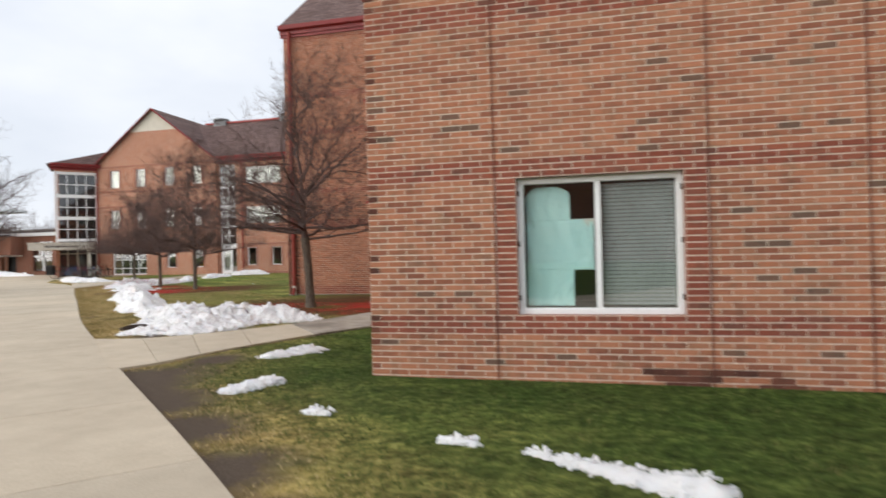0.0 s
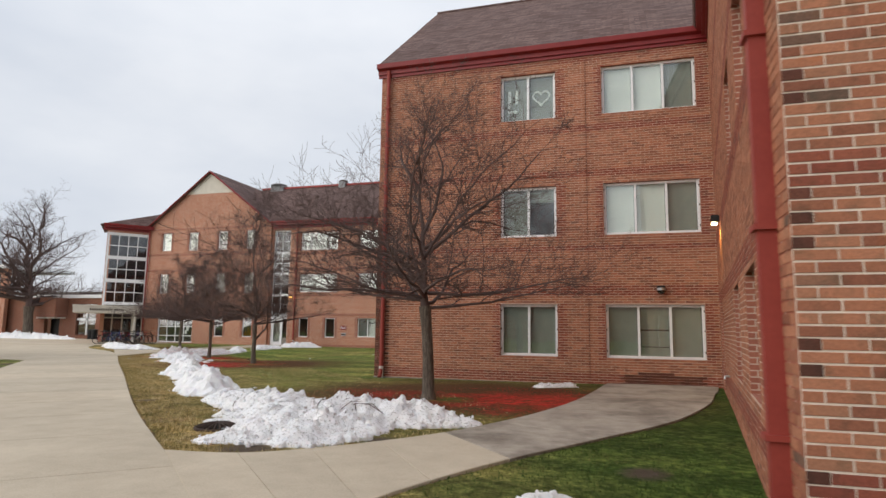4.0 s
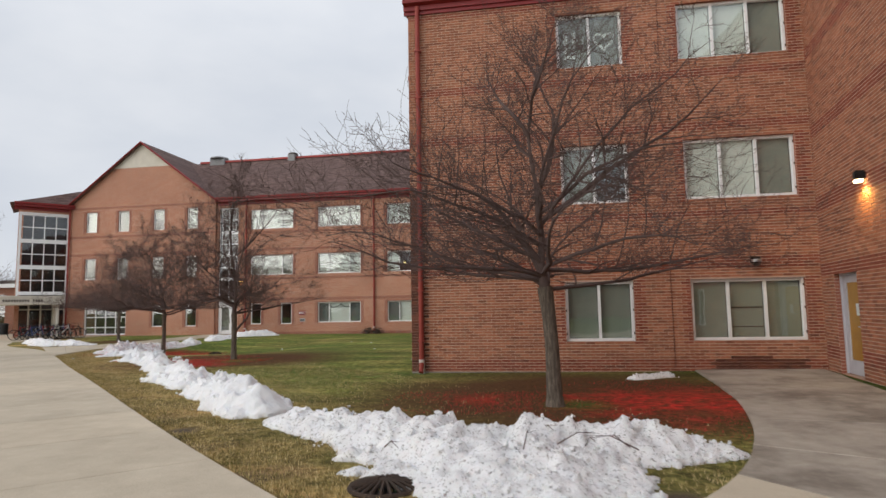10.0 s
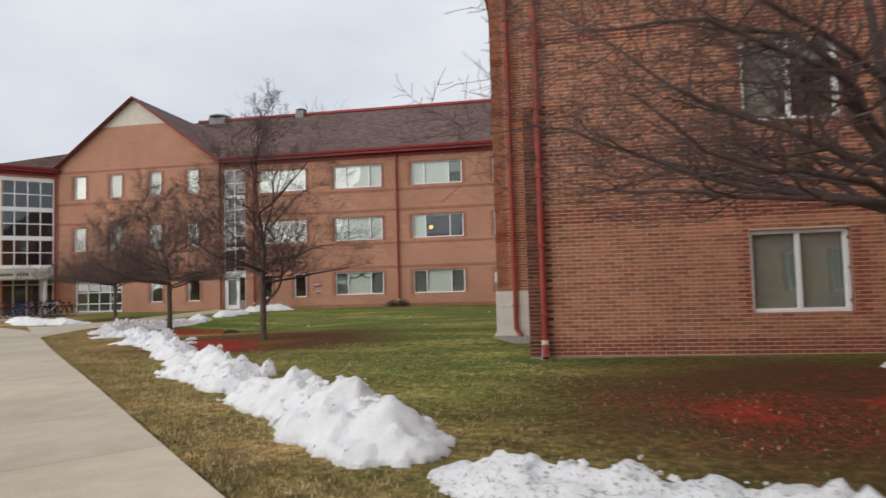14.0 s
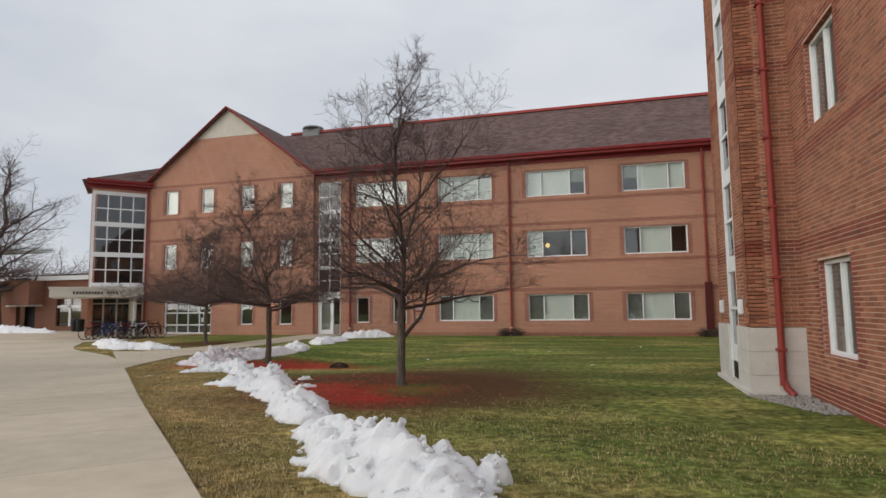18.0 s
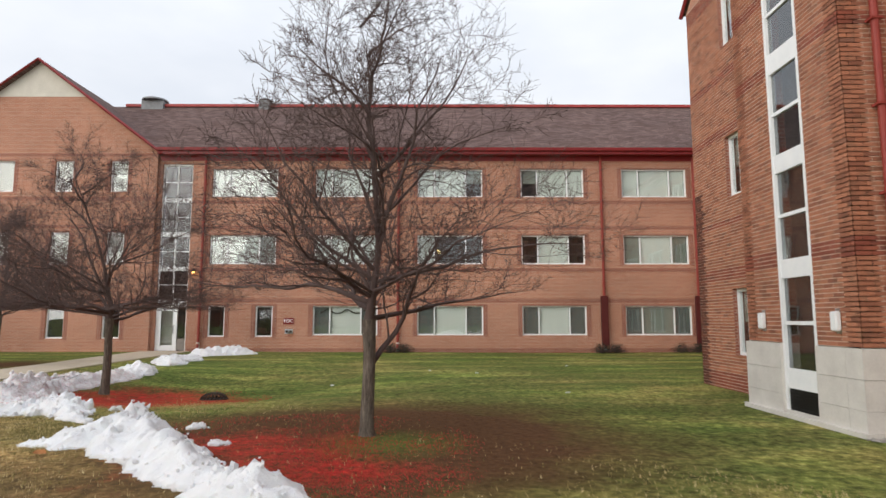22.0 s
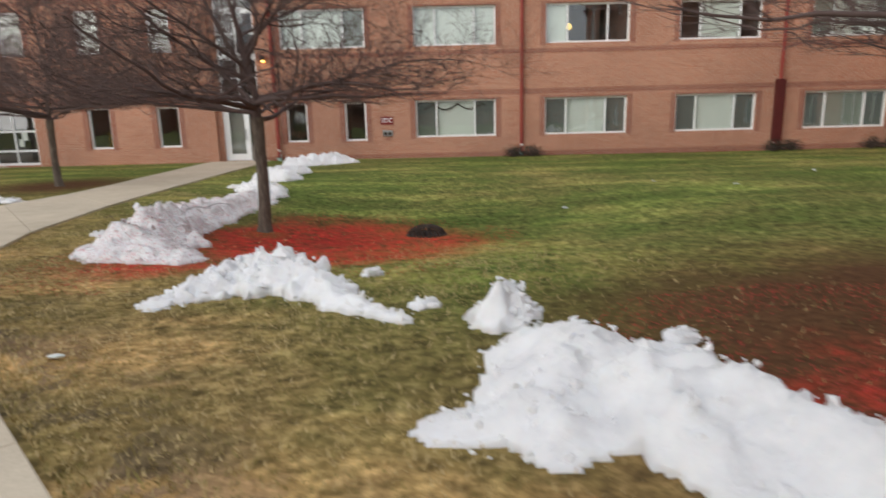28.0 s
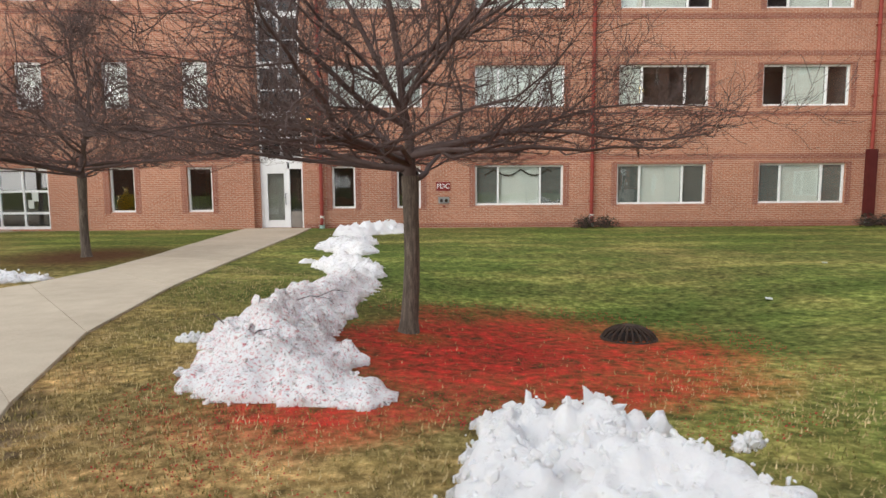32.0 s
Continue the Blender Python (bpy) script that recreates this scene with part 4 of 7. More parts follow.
def wall_lamp(name, m, lens, label):
    ob = thing(name, m, label, "wall lamp")
    bm = boxes((-0.075, -0.17, -0.08, 0.075, 0.0, 0.085))
    bmesh.ops.bevel(bm, geom=list(bm.edges), offset=0.02, segments=2, affect="EDGES")
    part("housing", bm, M_BLACK, ob)
    part("lens", boxes((-0.065, -0.16, -0.13, 0.065, -0.04, -0.084)), lens, ob, "lit warm lens")
    return ob


wall_lamp("wall_lamp", FAW @ pose(13.345 - 10.5, -0.012, 4.0), M_LAMP, "lit black wall-pack lamp on the side wall")
lamp = new("wall_lamp_light", bpy.data.lights.new("wall_lamp_light", "AREA"))
lamp.data.energy, lamp.data.color, lamp.data.size = 14, (1.0, 0.62, 0.16), 0.14
lx, ly = a_wall(10.5)
lamp.matrix_world = look((lx - 0.16, ly, 3.80), (lx - 0.02, ly + 0.25, 0.5))
solid("hose_bib", tube(bmesh.new(), [(0, 0, 0), (0, -0.07, 0), (0, -0.09, -0.05)], 0.022, 8), M_STEEL, FAW @ pose(13.345 - 8.8, -0.012, 0.72), "small steel hose tap on the side wall", "tap")

# ==== gabled wing with the tree before it ====
FB = pose(-10.37, 20.38, 0)
ROWS_B = ((0.81, 2.245), (4.16, 5.62), (7.61, 9.045))
BX = ((3.84, 5.45), (6.75, 9.24))
B_HOLES = [(a, b, z0, z1) for z0, z1 in ROWS_B for a, b in BX]


def dark_b(x, z):
    if x < 0.40 + 0.12 * noise.noise((0, 0, z * 3)) and z < 4.7 or 7.1 < x < 9.2 and z < 0.42 + 0.2 * noise.noise((x * 2, 0, 1)):
        return 2
    if 2.46 < z < 2.74 or 5.84 < z < 6.06 or 7.16 < z < 7.36 or 3.74 < z < 3.9 or z < 0.42 or z > 9.25:
        return True
    return any(h[2] - 0.05 < z < h[3] + 0.05 and (h[0] - 0.22 < x < h[0] or h[1] < x < h[1] + 0.22) for h in B_HOLES)


wall_b, B_LONE = brick_wall("wall_wing_south", FB, 9.62, -0.2355, 9.7, 0.35, B_HOLES, dark_b, "red brick wing wall with three rows of white windows", singles=lambda r: r[1] < 3.0 and 0.1 < r[2] < 1.8, material=M_WING)
# The w blinds here are kept white to imitate sky mirrored in the glass.
SPEC_B = [("ff", (0, 0)), ("fff", (0, 0, 0)), ("fq", (0, 0)), ("wwf", (0, 0, 0)), ("ff", (0, 0)), ("wwf", (0, 0, 0))]
B_WINDOWS = []
for h, (bl, sc) in zip(B_HOLES, SPEC_B):
    B_WINDOWS.append(window(FB, *h, (1, 1) if h[1] - h[0] < 2 else (1, 1.05, 1), bl, sc))
# Black strips laid over the blind give the shade of gaps in it.
part("blind_gap", boxes((0.86, 0.117, 0.74, 1.62, 0.1195, 0.775), (0.86, 0.117, 0.30, 1.62, 0.1195, 0.32)), M_BLACK, B_WINDOWS[1], "black strips on the drawn blind for the shade of gaps")
part("expansion_joint", boxes((6.30, -0.0125, 0.2, 6.312, 0.0, 9.3)), M_JOINT, wall_b)
part("foundation", boxes((0, -0.03, -0.4, 9.6, 0.0, 0.10)), M_CONC_D, wall_b, "grey footing")
eave("gutter", FB @ pose(-0.10, 0, 0), 9.72, 9.61, 0.10, drop=0.20)
# Paper letters and a heart in the top window.
paper = solid("paper_heart", tube(bmesh.new(), [(0.30 * 0.8 * (16 * math.sin(a) ** 3) / 16, 0, 0.30 * 0.8 * (13 * math.cos(a) - 5 * math.cos(2 * a) - 2 * math.cos(3 * a) - math.cos(4 * a)) / 16) for a in [k * math.tau / 40 for k in range(41)]], 0.035, 5), M_BLINDW, FB @ pose(5.03, 0.205, 8.36), "white paper heart taped inside the top window", "paper heart")
solid("paper_marks", boxes((-0.22, 0, -0.1, -0.13, 0.01, 0.45), (0.0, 0, 0.05, 0.08, 0.01, 0.45), (-0.22, 0, -0.25, 0.05, 0.01, -0.17)), M_BLINDW, FB @ pose(4.25, 0.205, 8.2), "white paper strips taped inside the top window", "paper strips")
dome = thing("dome_camera", FB @ pose(8.18, -0.012, 2.62), "small black dome camera on the brick wing", "camera")
part("bracket", boxes((-0.10, -0.10, -0.04, 0.10, 0.0, 0.12)), M_BLACK, dome)
bm = bmesh.new()
bmesh.ops.create_uvsphere(bm, u_segments=14, v_segments=8, radius=0.10)
bmesh.ops.translate(bm, verts=bm.verts, vec=(0, -0.13, -0.02))
part("dome", bm, M_DGLASS, dome, "smoked dome", True)
part("collar", tube(bmesh.new(), [(0, -0.13, -0.01), (0, -0.13, 0.05)], 0.115, 14), M_STEEL, dome)

FBW = pose(-10.37, 25.0, 0, 0, 0, -90)
BW_HOLES = [(0.88, 2.28, 0.82, 2.31), (0.88, 2.28, 4.50, 5.94), (0.88, 2.28, 7.95, 9.3)]


def dark_bw(x, z):
    if 2.46 < z < 2.74 or 5.9 < z < 6.1 or 4.1 < z < 4.3 or z < 0.42:
        return True
    return any(h[2] - 0.05 < z < h[3] + 0.05 and (h[0] - 0.2 < x < h[0] or h[1] < x < h[1] + 0.2) for h in BW_HOLES)


wall_bw, BW_LONE = brick_wall("wall_wing_west_south", FBW, 4.62, -0.2355, 9.7, 0.35, BW_HOLES, dark_bw, "red brick side of the wing beside the stair bay", singles=lambda r: r[0] > 0.9 and 0.1 < r[2] < 3.2, material=M_WING)
for h in BW_HOLES:
    window(FBW, *h, (1, 1), "fd", (1, 1))
FBN = pose(-10.37, 32.1, 0, 0, 0, -90)
BN_HOLES = [(1.74, 2.66, 0.81, 2.28), (1.74, 2.66, 4.37, 5.78), (1.74, 2.66, 7.9, 9.3)]
brick_wall("wall_wing_west_north", FBN, 4.1, -0.23, 9.7, 0.35, BN_HOLES, dark_b, "red brick side of the wing with single windows", material=M_WING)
for h in BN_HOLES:
    window(FBN, *h, (1, 1), "hf", (0, 0))
plain_wall("wall_wing_north", pose(-0.8, 32.1, 0, 0, 0, 180), 9.22, -0.3, 9.7, 0.3, [], "plain brick back of the wing")
# Gable over the west side.
bm = bmesh.new()
tri = [(-10.37, 20.38, 9.705), (-10.37, 32.1, 9.705), (-10.37, 26.24, 14.45)]
f0 = [bm.verts.new(p) for p in tri]
f1 = [bm.verts.new((p[0] + 0.3, p[1], p[2])) for p in tri]
bm.faces.new(f0[::-1])
bm.faces.new(f1)
for i in range(3):
    bm.faces.new((f0[i], f0[(i + 1) % 3], f1[(i + 1) % 3], f1[i]))
solid("gable_wall", bm, M_FARBRICK, Matrix.Identity(4), "red brick gable of the wing", "gable", kind="structure")
roof_b = thing("roof", Matrix.Identity(4), "brown shingled gable roof of the wing with red edges", "roof", kind="structure")
roof_plane("roof_slope", [(-10.44, 20.18, 9.80), (1.0, 20.18, 9.80), (1.0, 26.24, 14.75), (-10.44, 26.24, 14.75)], roof_b)
roof_plane("roof_slope", [(1.0, 32.3, 9.80), (-10.44, 32.3, 9.80), (-10.44, 26.24, 14.75), (1.0, 26.24, 14.75)], roof_b)
part("rake_board", tube(bmesh.new(), [(-10.43, 20.16, 9.70), (-10.43, 26.24, 14.66)], 0.06, 4), M_RED, roof_b)
part("rake_board", tube(bmesh.new(), [(-10.43, 32.32, 9.70), (-10.43, 26.24, 14.66)], 0.06, 4), M_RED, roof_b)
part("ridge_cap", tube(bmesh.new(), [(-10.43, 26.24, 14.77), (1.0, 26.24, 14.77)], 0.06, 6), M_SHINGLE, roof_b)
downpipe("downpipe", -10.10, 20.27, 0.25, 9.6, radius=0.06, dx=0, dy=-0.12)

# Stair bay: pale stone base, brick above, a tall glazed strip.
bay = thing("stair_bay", Matrix.Identity(4), "projecting brick stair bay on a pale stone base", "stair bay", kind="structure")
FBAYS = pose(-11.25, 25.0, 0)
FBAYW = pose(-11.25, 28.0, 0, 0, 0, -90)
dark_bay = lambda x, z: 2.46 < z < 2.74 or 5.84 < z < 6.06 or 7.16 < z < 7.36
brick_wall("wall_bay_south", FBAYS, 0.88, 1.22, 9.4, 0.3, [], dark_bay, "narrow brick return of the stair bay", material=M_WING)
brick_wall("wall_bay_west", FBAYW, 3.0, 1.22, 9.4, 0.3, [(1.08, 2.02, 1.22, 9.1)], dark_bay, "brick front of the stair bay with a glazed strip", material=M_WING)
plain_wall("wall_bay_north", pose(-10.37, 28.0, 0, 0, 0, 180), 0.88, 1.22, 9.4, 0.3, [], "brick return of the stair bay")
for z0, z1 in ((-0.35, 0.38), (0.385, 0.79), (0.795, 1.21)):
    part("stone_block", boxes((-11.30, 24.95, z0, -10.83, 25.3, z1)), M_STONE, bay)
    part("stone_block", boxes((-10.825, 24.952, z0, -10.36, 25.3, z1)), M_STONE, bay)
    part("stone_block", boxes((-11.30, 25.305, z0, -10.95, 25.98, z1)), M_STONE, bay)
    part("stone_block", boxes((-11.30, 26.92, z0, -10.95, 27.45, z1)), M_STONE, bay)
    part("stone_block", boxes((-11.298, 27.455, z0, -10.95, 28.05, z1)), M_STONE, bay)
part("stone_block", boxes((-11.26, 25.983, -0.35, -10.95, 26.917, 0.14)), M_STONE, bay)
part("plinth", boxes((-11.36, 24.90, -0.35, -11.303, 28.1, 0.10)), M_STONE, bay)
part("plinth", boxes((-11.303, 24.90, -0.35, -10.36, 24.947, 0.10)), M_STONE, bay)
part("flat_roof", boxes((-11.4, 24.85, 9.42, -10.36, 28.15, 9.6)), M_RED, bay, "red metal cap")
strip = thing("window_stair_bay", pose(-11.25, 26.92, 0, 0, 0, -90), "tall white-framed glazed strip lighting the stair", "window", kind="structure")
part("post", boxes((0.0, 0.0, 0.14, 0.07, 0.12, 9.1)), M_WHITE, strip)
part("post", boxes((0.87, 0.0, 0.14, 0.94, 0.12, 9.1)), M_WHITE, strip)
for z0, z1 in ((0.49, 0.81), (2.28, 2.59), (4.06, 4.37), (5.81, 6.17), (7.62, 7.95), (9.0, 9.1)):
    part("spandrel", boxes((0.072, 0.012, z0, 0.868, 0.10, z1)), M_WHITE, strip)
for z0, z1 in ((0.81, 2.28), (2.59, 4.06), (4.37, 5.81), (6.17, 7.62), (7.95, 9.0)):
    zm = (z0 + z1) / 2
    part("transom", boxes((0.072, 0.02, zm - 0.03, 0.868, 0.10, zm + 0.03)), M_WHITE, strip)
    for a, b in ((z0 + 0.002, zm - 0.032), (zm + 0.032, z1 - 0.002)):
        p = part("pane", boxes((0.074, 0.05, a, 0.866, 0.056, b)), M_DGLASS, strip)
        p.visible_shadow = False
part("vent_grille", boxes((0.074, 0.03, 0.142, 0.866, 0.09, 0.488)), M_BLACK, strip, "black vent grille")
for k in range(6):
    part("slat", boxes((0.08, 0.018, 0.165 + 0.05 * k, 0.86, 0.032, 0.19 + 0.05 * k)), M_BLACK, strip)
# Box behind the strip, coloured dark for the shade of the stair.
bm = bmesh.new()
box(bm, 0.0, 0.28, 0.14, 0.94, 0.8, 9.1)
part("stair_lining", bm, M_ROOM_SHADE, strip, "lining painted dark for the shade of the stair")
for y in (25.45, 27.44):
    wl_ = thing("bay_lamp", pose(-11.262, y, 1.58, 0, 0, -90), "small white box lamp on the stair bay", "wall lamp", "bay lamps")
    bm = boxes((-0.07, -0.08, -0.14, 0.07, 0, 0.14))
    bmesh.ops.bevel(bm, geom=list(bm.edges), offset=0.015, segments=2, affect="EDGES")
    part("housing", bm, M_WHITE, wl_)
    part("bracket", boxes((-0.05, -0.002, -0.18, 0.05, 0.008, 0.18)), M_STEEL, wl_)
downpipe("downpipe", -10.80, 24.88, 0.22, 9.5, radius=0.055, dx=0.14, dy=-0.12, white=False)

# ==== long wing across the lawn ====
FC = pose(-31.35, 47.045, 0)
CX0 = -31.35
ROWS_C = ((0.795, 2.26), (4.34, 5.82), (7.78, 9.25))
COLS = ((-23.33, -20.09), (-18.12, -14.81), (-12.86, -9.63), (-7.69, -4.36))
C_HOLES = [(a - CX0, b - CX0, z0, z1) for z0, z1 in ROWS_C for a, b in COLS] + [(-28.6 - CX0, -25.25 - CX0, z0, z1) for z0, z1 in ROWS_C[1:]]
C_NARROW = [(-28.55 - CX0, -27.70 - CX0, 0.72, 2.26), (-26.19 - CX0, -25.32 - CX0, 0.72, 2.26)]
STAIR = (0.20, 1.75, 0.02, 9.5)
BANDS = ((2.42, 2.62), (6.12, 6.3), (7.42, 7.60), (3.98, 4.14))
wall_c = plain_wall("wall_long_wing", FC, 27.85, -0.5, 10.0, 0.35, C_HOLES + C_NARROW + [STAIR], "long red brick wing with three rows of windows")
for b0, b1 in BANDS:
    part("brick_band", boxes((1.80, -0.012, b0, 27.85, 0.02, b1)), M_FARBAND, wall_c, "darker brick course")
part("foundation", boxes((1.8, -0.03, -0.5, 27.85, 0.0, 0.16)), M_FARBAND, wall_c, "darker brick base")
# Upper rows use many w blinds, their white imitating sky reflections.
LOOKS = ["fwf", "fwf", "fwf", "fff", "www", "wdd", "dwd", "fwf", "www", "wwh", "hww", "www", "wwf", "www"]
for look_of, h in zip(LOOKS, C_HOLES):
    window(FC, *h, (0.8, 1.6, 0.8), look_of, (1, 0, 1) if h[2] < 2 else (0, 0, 0))
pend = thing("pendant_lamp", pose(-17.05, 47.95, 5.05), "lit yellow pendant lamp hanging inside a room", "pendant lamp")
bm = bmesh.new()
bmesh.ops.create_uvsphere(bm, u_segments=14, v_segments=8, radius=0.13)
part("shade", bm, M_LAMP_Y, pend, "glowing yellow shade", True)
part("cord", tube(bmesh.new(), [(0, 0, 0.128), (0, 0, 0.77)], 0.008, 6), M_BLACK, pend)
gar = [(0.35 + 0.045 * k, 0.17, 2.10 - 0.22 * abs(math.sin((k - 8) * math.pi / 22)) - 0.02 * math.sin(k * 2.3)) for k in range(56)]
solid("garland", tube(bmesh.new(), gar, 0.028, 5), M_PINE, FC @ pose(-23.33 - CX0, 0, 0), "dark leafy garland hung in swags inside the window", "garland")
for h in C_NARROW:
    window(FC, *h, (1,), "d", (0,), label="narrow dark white-framed window in brick wall")
eave("gutter", FC @ pose(0.1, 0, 0), 27.75, 10.0, 0.5)
roof_c = thing("roof", Matrix.Identity(4), "long brown shingled roof with a red metal ridge", "roof", kind="structure")
roof_plane("roof_slope", [(-31.25, 46.5, 10.16), (6.0, 46.5, 10.16), (6.0, 52.3, 14.42), (-37.4, 52.3, 14.42)], roof_c)
roof_plane("roof_slope", [(6.0, 58.1, 10.16), (-36.0, 58.1, 10.16), (-36.0, 52.3, 14.42), (6.0, 52.3, 14.42)], roof_c)
part("ridge_cap", boxes((-36.0, 52.12, 14.38, 6.0, 52.48, 14.54)), M_REDB, roof_c, "red metal ridge cap")
for x, w in ((-34.3, 1.3), (-27.6, 0.6)):
    vent = thing("roof_vent", pose(x, 52.3, 14.45), "pale metal roof vent standing on the ridge", "roof vent", "roof vents")
    part("curb", boxes((-w / 2, -0.4, -0.4, w / 2, 0.4, 0.26)), M_VENT, vent)
    part("cowl", tube(bmesh.new(), [(0, 0, 0.262), (0, 0, 0.36), (0, 0, 0.46)], [w / 2 + 0.12, w / 2 + 0.10, w / 3], 14), M_VENT if w > 1 else M_IRON, vent)
for x, dark in ((-28.92, 0), (-19.07, 0), (-8.78, 1), (-4.05, 1)):
    downpipe("downpipe", x, 46.93, 0.30, 9.9, radius=0.065, dx=0, dy=-0.12)
    if dark:
        solid("pipe_guard", boxes((-0.17, -0.10, 0.3, 0.17, 0.09, 2.75)), M_GUARD, pose(x, 46.93, 0), "dark red metal guard round the foot of the downpipe", "pipe guard")


def shrub(x, y, r, seed):
    """A small dark bare bush: many short stems with clumps of leaf."""
    rng = random.Random(seed)
    ob = thing("shrub", pose(x, y, level(x, y)), "small dark leafless shrub at the foot of the wall", "shrub", "wall shrubs")
    bm = bmesh.new()
    for _ in range(90):
        a, e, q = rng.uniform(0, math.tau), rng.uniform(0.15, 1.3), r * rng.uniform(0.6, 1.0)
        p = Vector((math.cos(a) * math.cos(e) * q * 1.2, math.sin(a) * math.cos(e) * q * 0.7, math.sin(e) * q))
        tube(bm, [(0, 0, 0), p * 0.5 + Vector((0, 0, 0.03)), p], [0.012, 0.008, 0.004], 3, False)
    part("stem", bm, M_TWIG, ob)
    bm = bmesh.new()
    for _ in range(420):
        a, e, q = rng.uniform(0, math.tau), rng.uniform(0.05, 1.4), r * rng.uniform(0.45, 1.02)
        c = Vector((math.cos(a) * math.cos(e) * q * 1.2, math.sin(a) * math.cos(e) * q * 0.7, math.sin(e) * q))
        d = [c + Vector([rng.uniform(-0.04, 0.04) for _ in range(3)]) for _ in range(3)]
        bm.faces.new([bm.verts.new(k) for k in d])
    tagged(part("foliage", bm, M_PINE, ob), kind="stuff")


for k, x in enumerate((-19.4, -18.7, -9.1, -8.4, -5.2, -4.4)):
    shrub(x, 46.45, 0.5, k)



def jambs(wall, holes):
    for h in holes:
        for x in (h[0] - 0.21, h[1] + 0.002):
            part("brick_jamb", boxes((x, -0.009, h[2] - 0.06, x + 0.208, 0.02, h[3] + 0.07)), M_FARBAND, wall)
        part("brick_lintel", boxes((h[0], -0.009, h[3] + 0.002, h[1], 0.02, h[3] + 0.07)), M_FARBAND, wall)


jambs(wall_c, C_HOLES + C_NARROW)
# Stair glazing and door between the gabled block and the long wing.
stair = thing("window_stair", FC @ pose(0.20, 0.10, 0), "tall white-framed stair glazing above the door", "window", kind="structure")
for a, b in ((0.0, 0.07), (0.74, 0.81), (1.48, 1.55)):
    part("post", boxes((a, 0, 2.62, b, 0.12, 9.5)), M_WHITE, stair)
for z0, z1 in ((2.40, 2.62), (4.0, 4.22), (5.75, 5.97), (7.5, 7.72), (9.4, 9.5)):
    part("spandrel", boxes((0.0, -0.012, z0, 1.55, 0.10, z1)), M_WHITE, stair)
for z0, z1 in ((2.62, 4.0), (4.22, 5.75), (5.97, 7.5), (7.72, 9.4)):
    zm = (z0 + z1) / 2
    part("transom", boxes((0.072, 0.02, zm - 0.025, 1.478, 0.10, zm + 0.025)), M_WHITE, stair)
    for a, b in ((0.073, 0.738), (0.812, 1.477)):
        for c, d in ((z0 + 0.002, zm - 0.027), (zm + 0.027, z1 - 0.002)):
            part("pane", boxes((a, 0.05, c, b, 0.056, d)), M_DGLASS, stair).visible_shadow = False
# Dark-coloured box gives the shade behind the stair panes.
part("stair_lining", boxes((0.0, 0.4, 0.0, 1.55, 1.4, 9.5)), M_ROOM_SHADE, stair, "lining painted dark for the shade of the stair")
door = thing("door_2", FC @ pose(0.20, 0.10, 0.03), "closed white glazed stair door with a side light", "door", kind="structure")
part("door_frame", boxes((0, 0, 0, 0.09, 0.12, 2.36), (0.98, 0, 0, 1.05, 0.12, 2.36), (1.48, 0, 0, 1.55, 0.12, 2.36), (0.09, 0, 2.14, 1.48, 0.12, 2.36)), M_WHITE, door)
part("door_leaf", boxes((0.092, 0.02, 0.01, 0.24, 0.09, 2.138), (0.84, 0.02, 0.01, 0.978, 0.09, 2.138), (0.242, 0.02, 0.01, 0.838, 0.09, 0.28), (0.242, 0.02, 1.98, 0.838, 0.09, 2.138)), M_WHITE, door)
part("pane", boxes((0.244, 0.05, 0.282, 0.836, 0.056, 1.978)), M_GLASS, door)
part("side_light", boxes((1.052, 0.05, 0.62, 1.478, 0.056, 2.138)), M_GLASS, door)
part("panel", boxes((1.052, 0.03, 0.01, 1.478, 0.08, 0.60)), M_CONC_D, door, "grey lower panel of the side light")
part("curtain", boxes((0.20, 0.20, 0.2, 0.86, 0.21, 2.1)), M_DOORC, door, "pale board seen through the glass")
part("door_handle", tube(bmesh.new(), [(0.90, 0.02, 0.85), (0.90, -0.05, 0.87), (0.90, -0.05, 1.23), (0.90, 0.02, 1.25)], 0.014, 6), M_BLACK, door, "dark pull handle")
wall_lamp("wall_lamp", FC @ pose(2.05, -0.012, 4.02), M_LAMP_O, "lit orange wall lamp beside the stair glazing")
# Fire department connection: sign and inlet.
sign = thing("wall_sign", FC @ pose(-24.5 - CX0, -0.016, 1.50), "maroon wall sign with white letters", "sign")
part("plate", boxes((-0.26, -0.012, -0.16, 0.26, 0.0, 0.16)), M_SIGN, sign)
txt = bpy.data.curves.new("letters", "FONT")
txt.body, txt.align_x, txt.align_y, txt.size, txt.extrude = "FDC", "CENTER", "CENTER", 0.25, 0.003
lt = new("letters", txt)
lt.data.materials.append(M_WHITE)
lt.matrix_world = FC @ pose(-24.5 - CX0, -0.033, 1.50, 90)
dg = bpy.context.evaluated_depsgraph_get()
lm = bpy.data.meshes.new_from_object(lt.evaluated_get(dg))
bpy.data.objects.remove(lt)
lo = part("letters", lm, M_WHITE, sign, "white letters FDC")
lo.matrix_basis = pose(0, -0.016, 0, 90)
inlet = thing("fire_inlet", FC @ pose(-24.48 - CX0, -0.014, 1.0), "small twin fire hose inlet on the brick wall", "fire inlet")
part("plate", boxes((-0.2, -0.015, -0.12, 0.2, 0, 0.12)), M_STEEL, inlet)
for x in (-0.09, 0.09):
    part("nozzle", tube(bmesh.new(), [(x, -0.01, 0), (x, -0.12, -0.02)], 0.055, 10), M_IRON, inlet)
part("drip", tube(bmesh.new(), [(0, -0.01, -0.22), (0, -0.08, -0.24)], 0.03, 8), M_SIGN, inlet)

# Link wing between the two, seen across the lawn.
FD = pose(-3.50, 47.04, 0, 0, 0, -90)
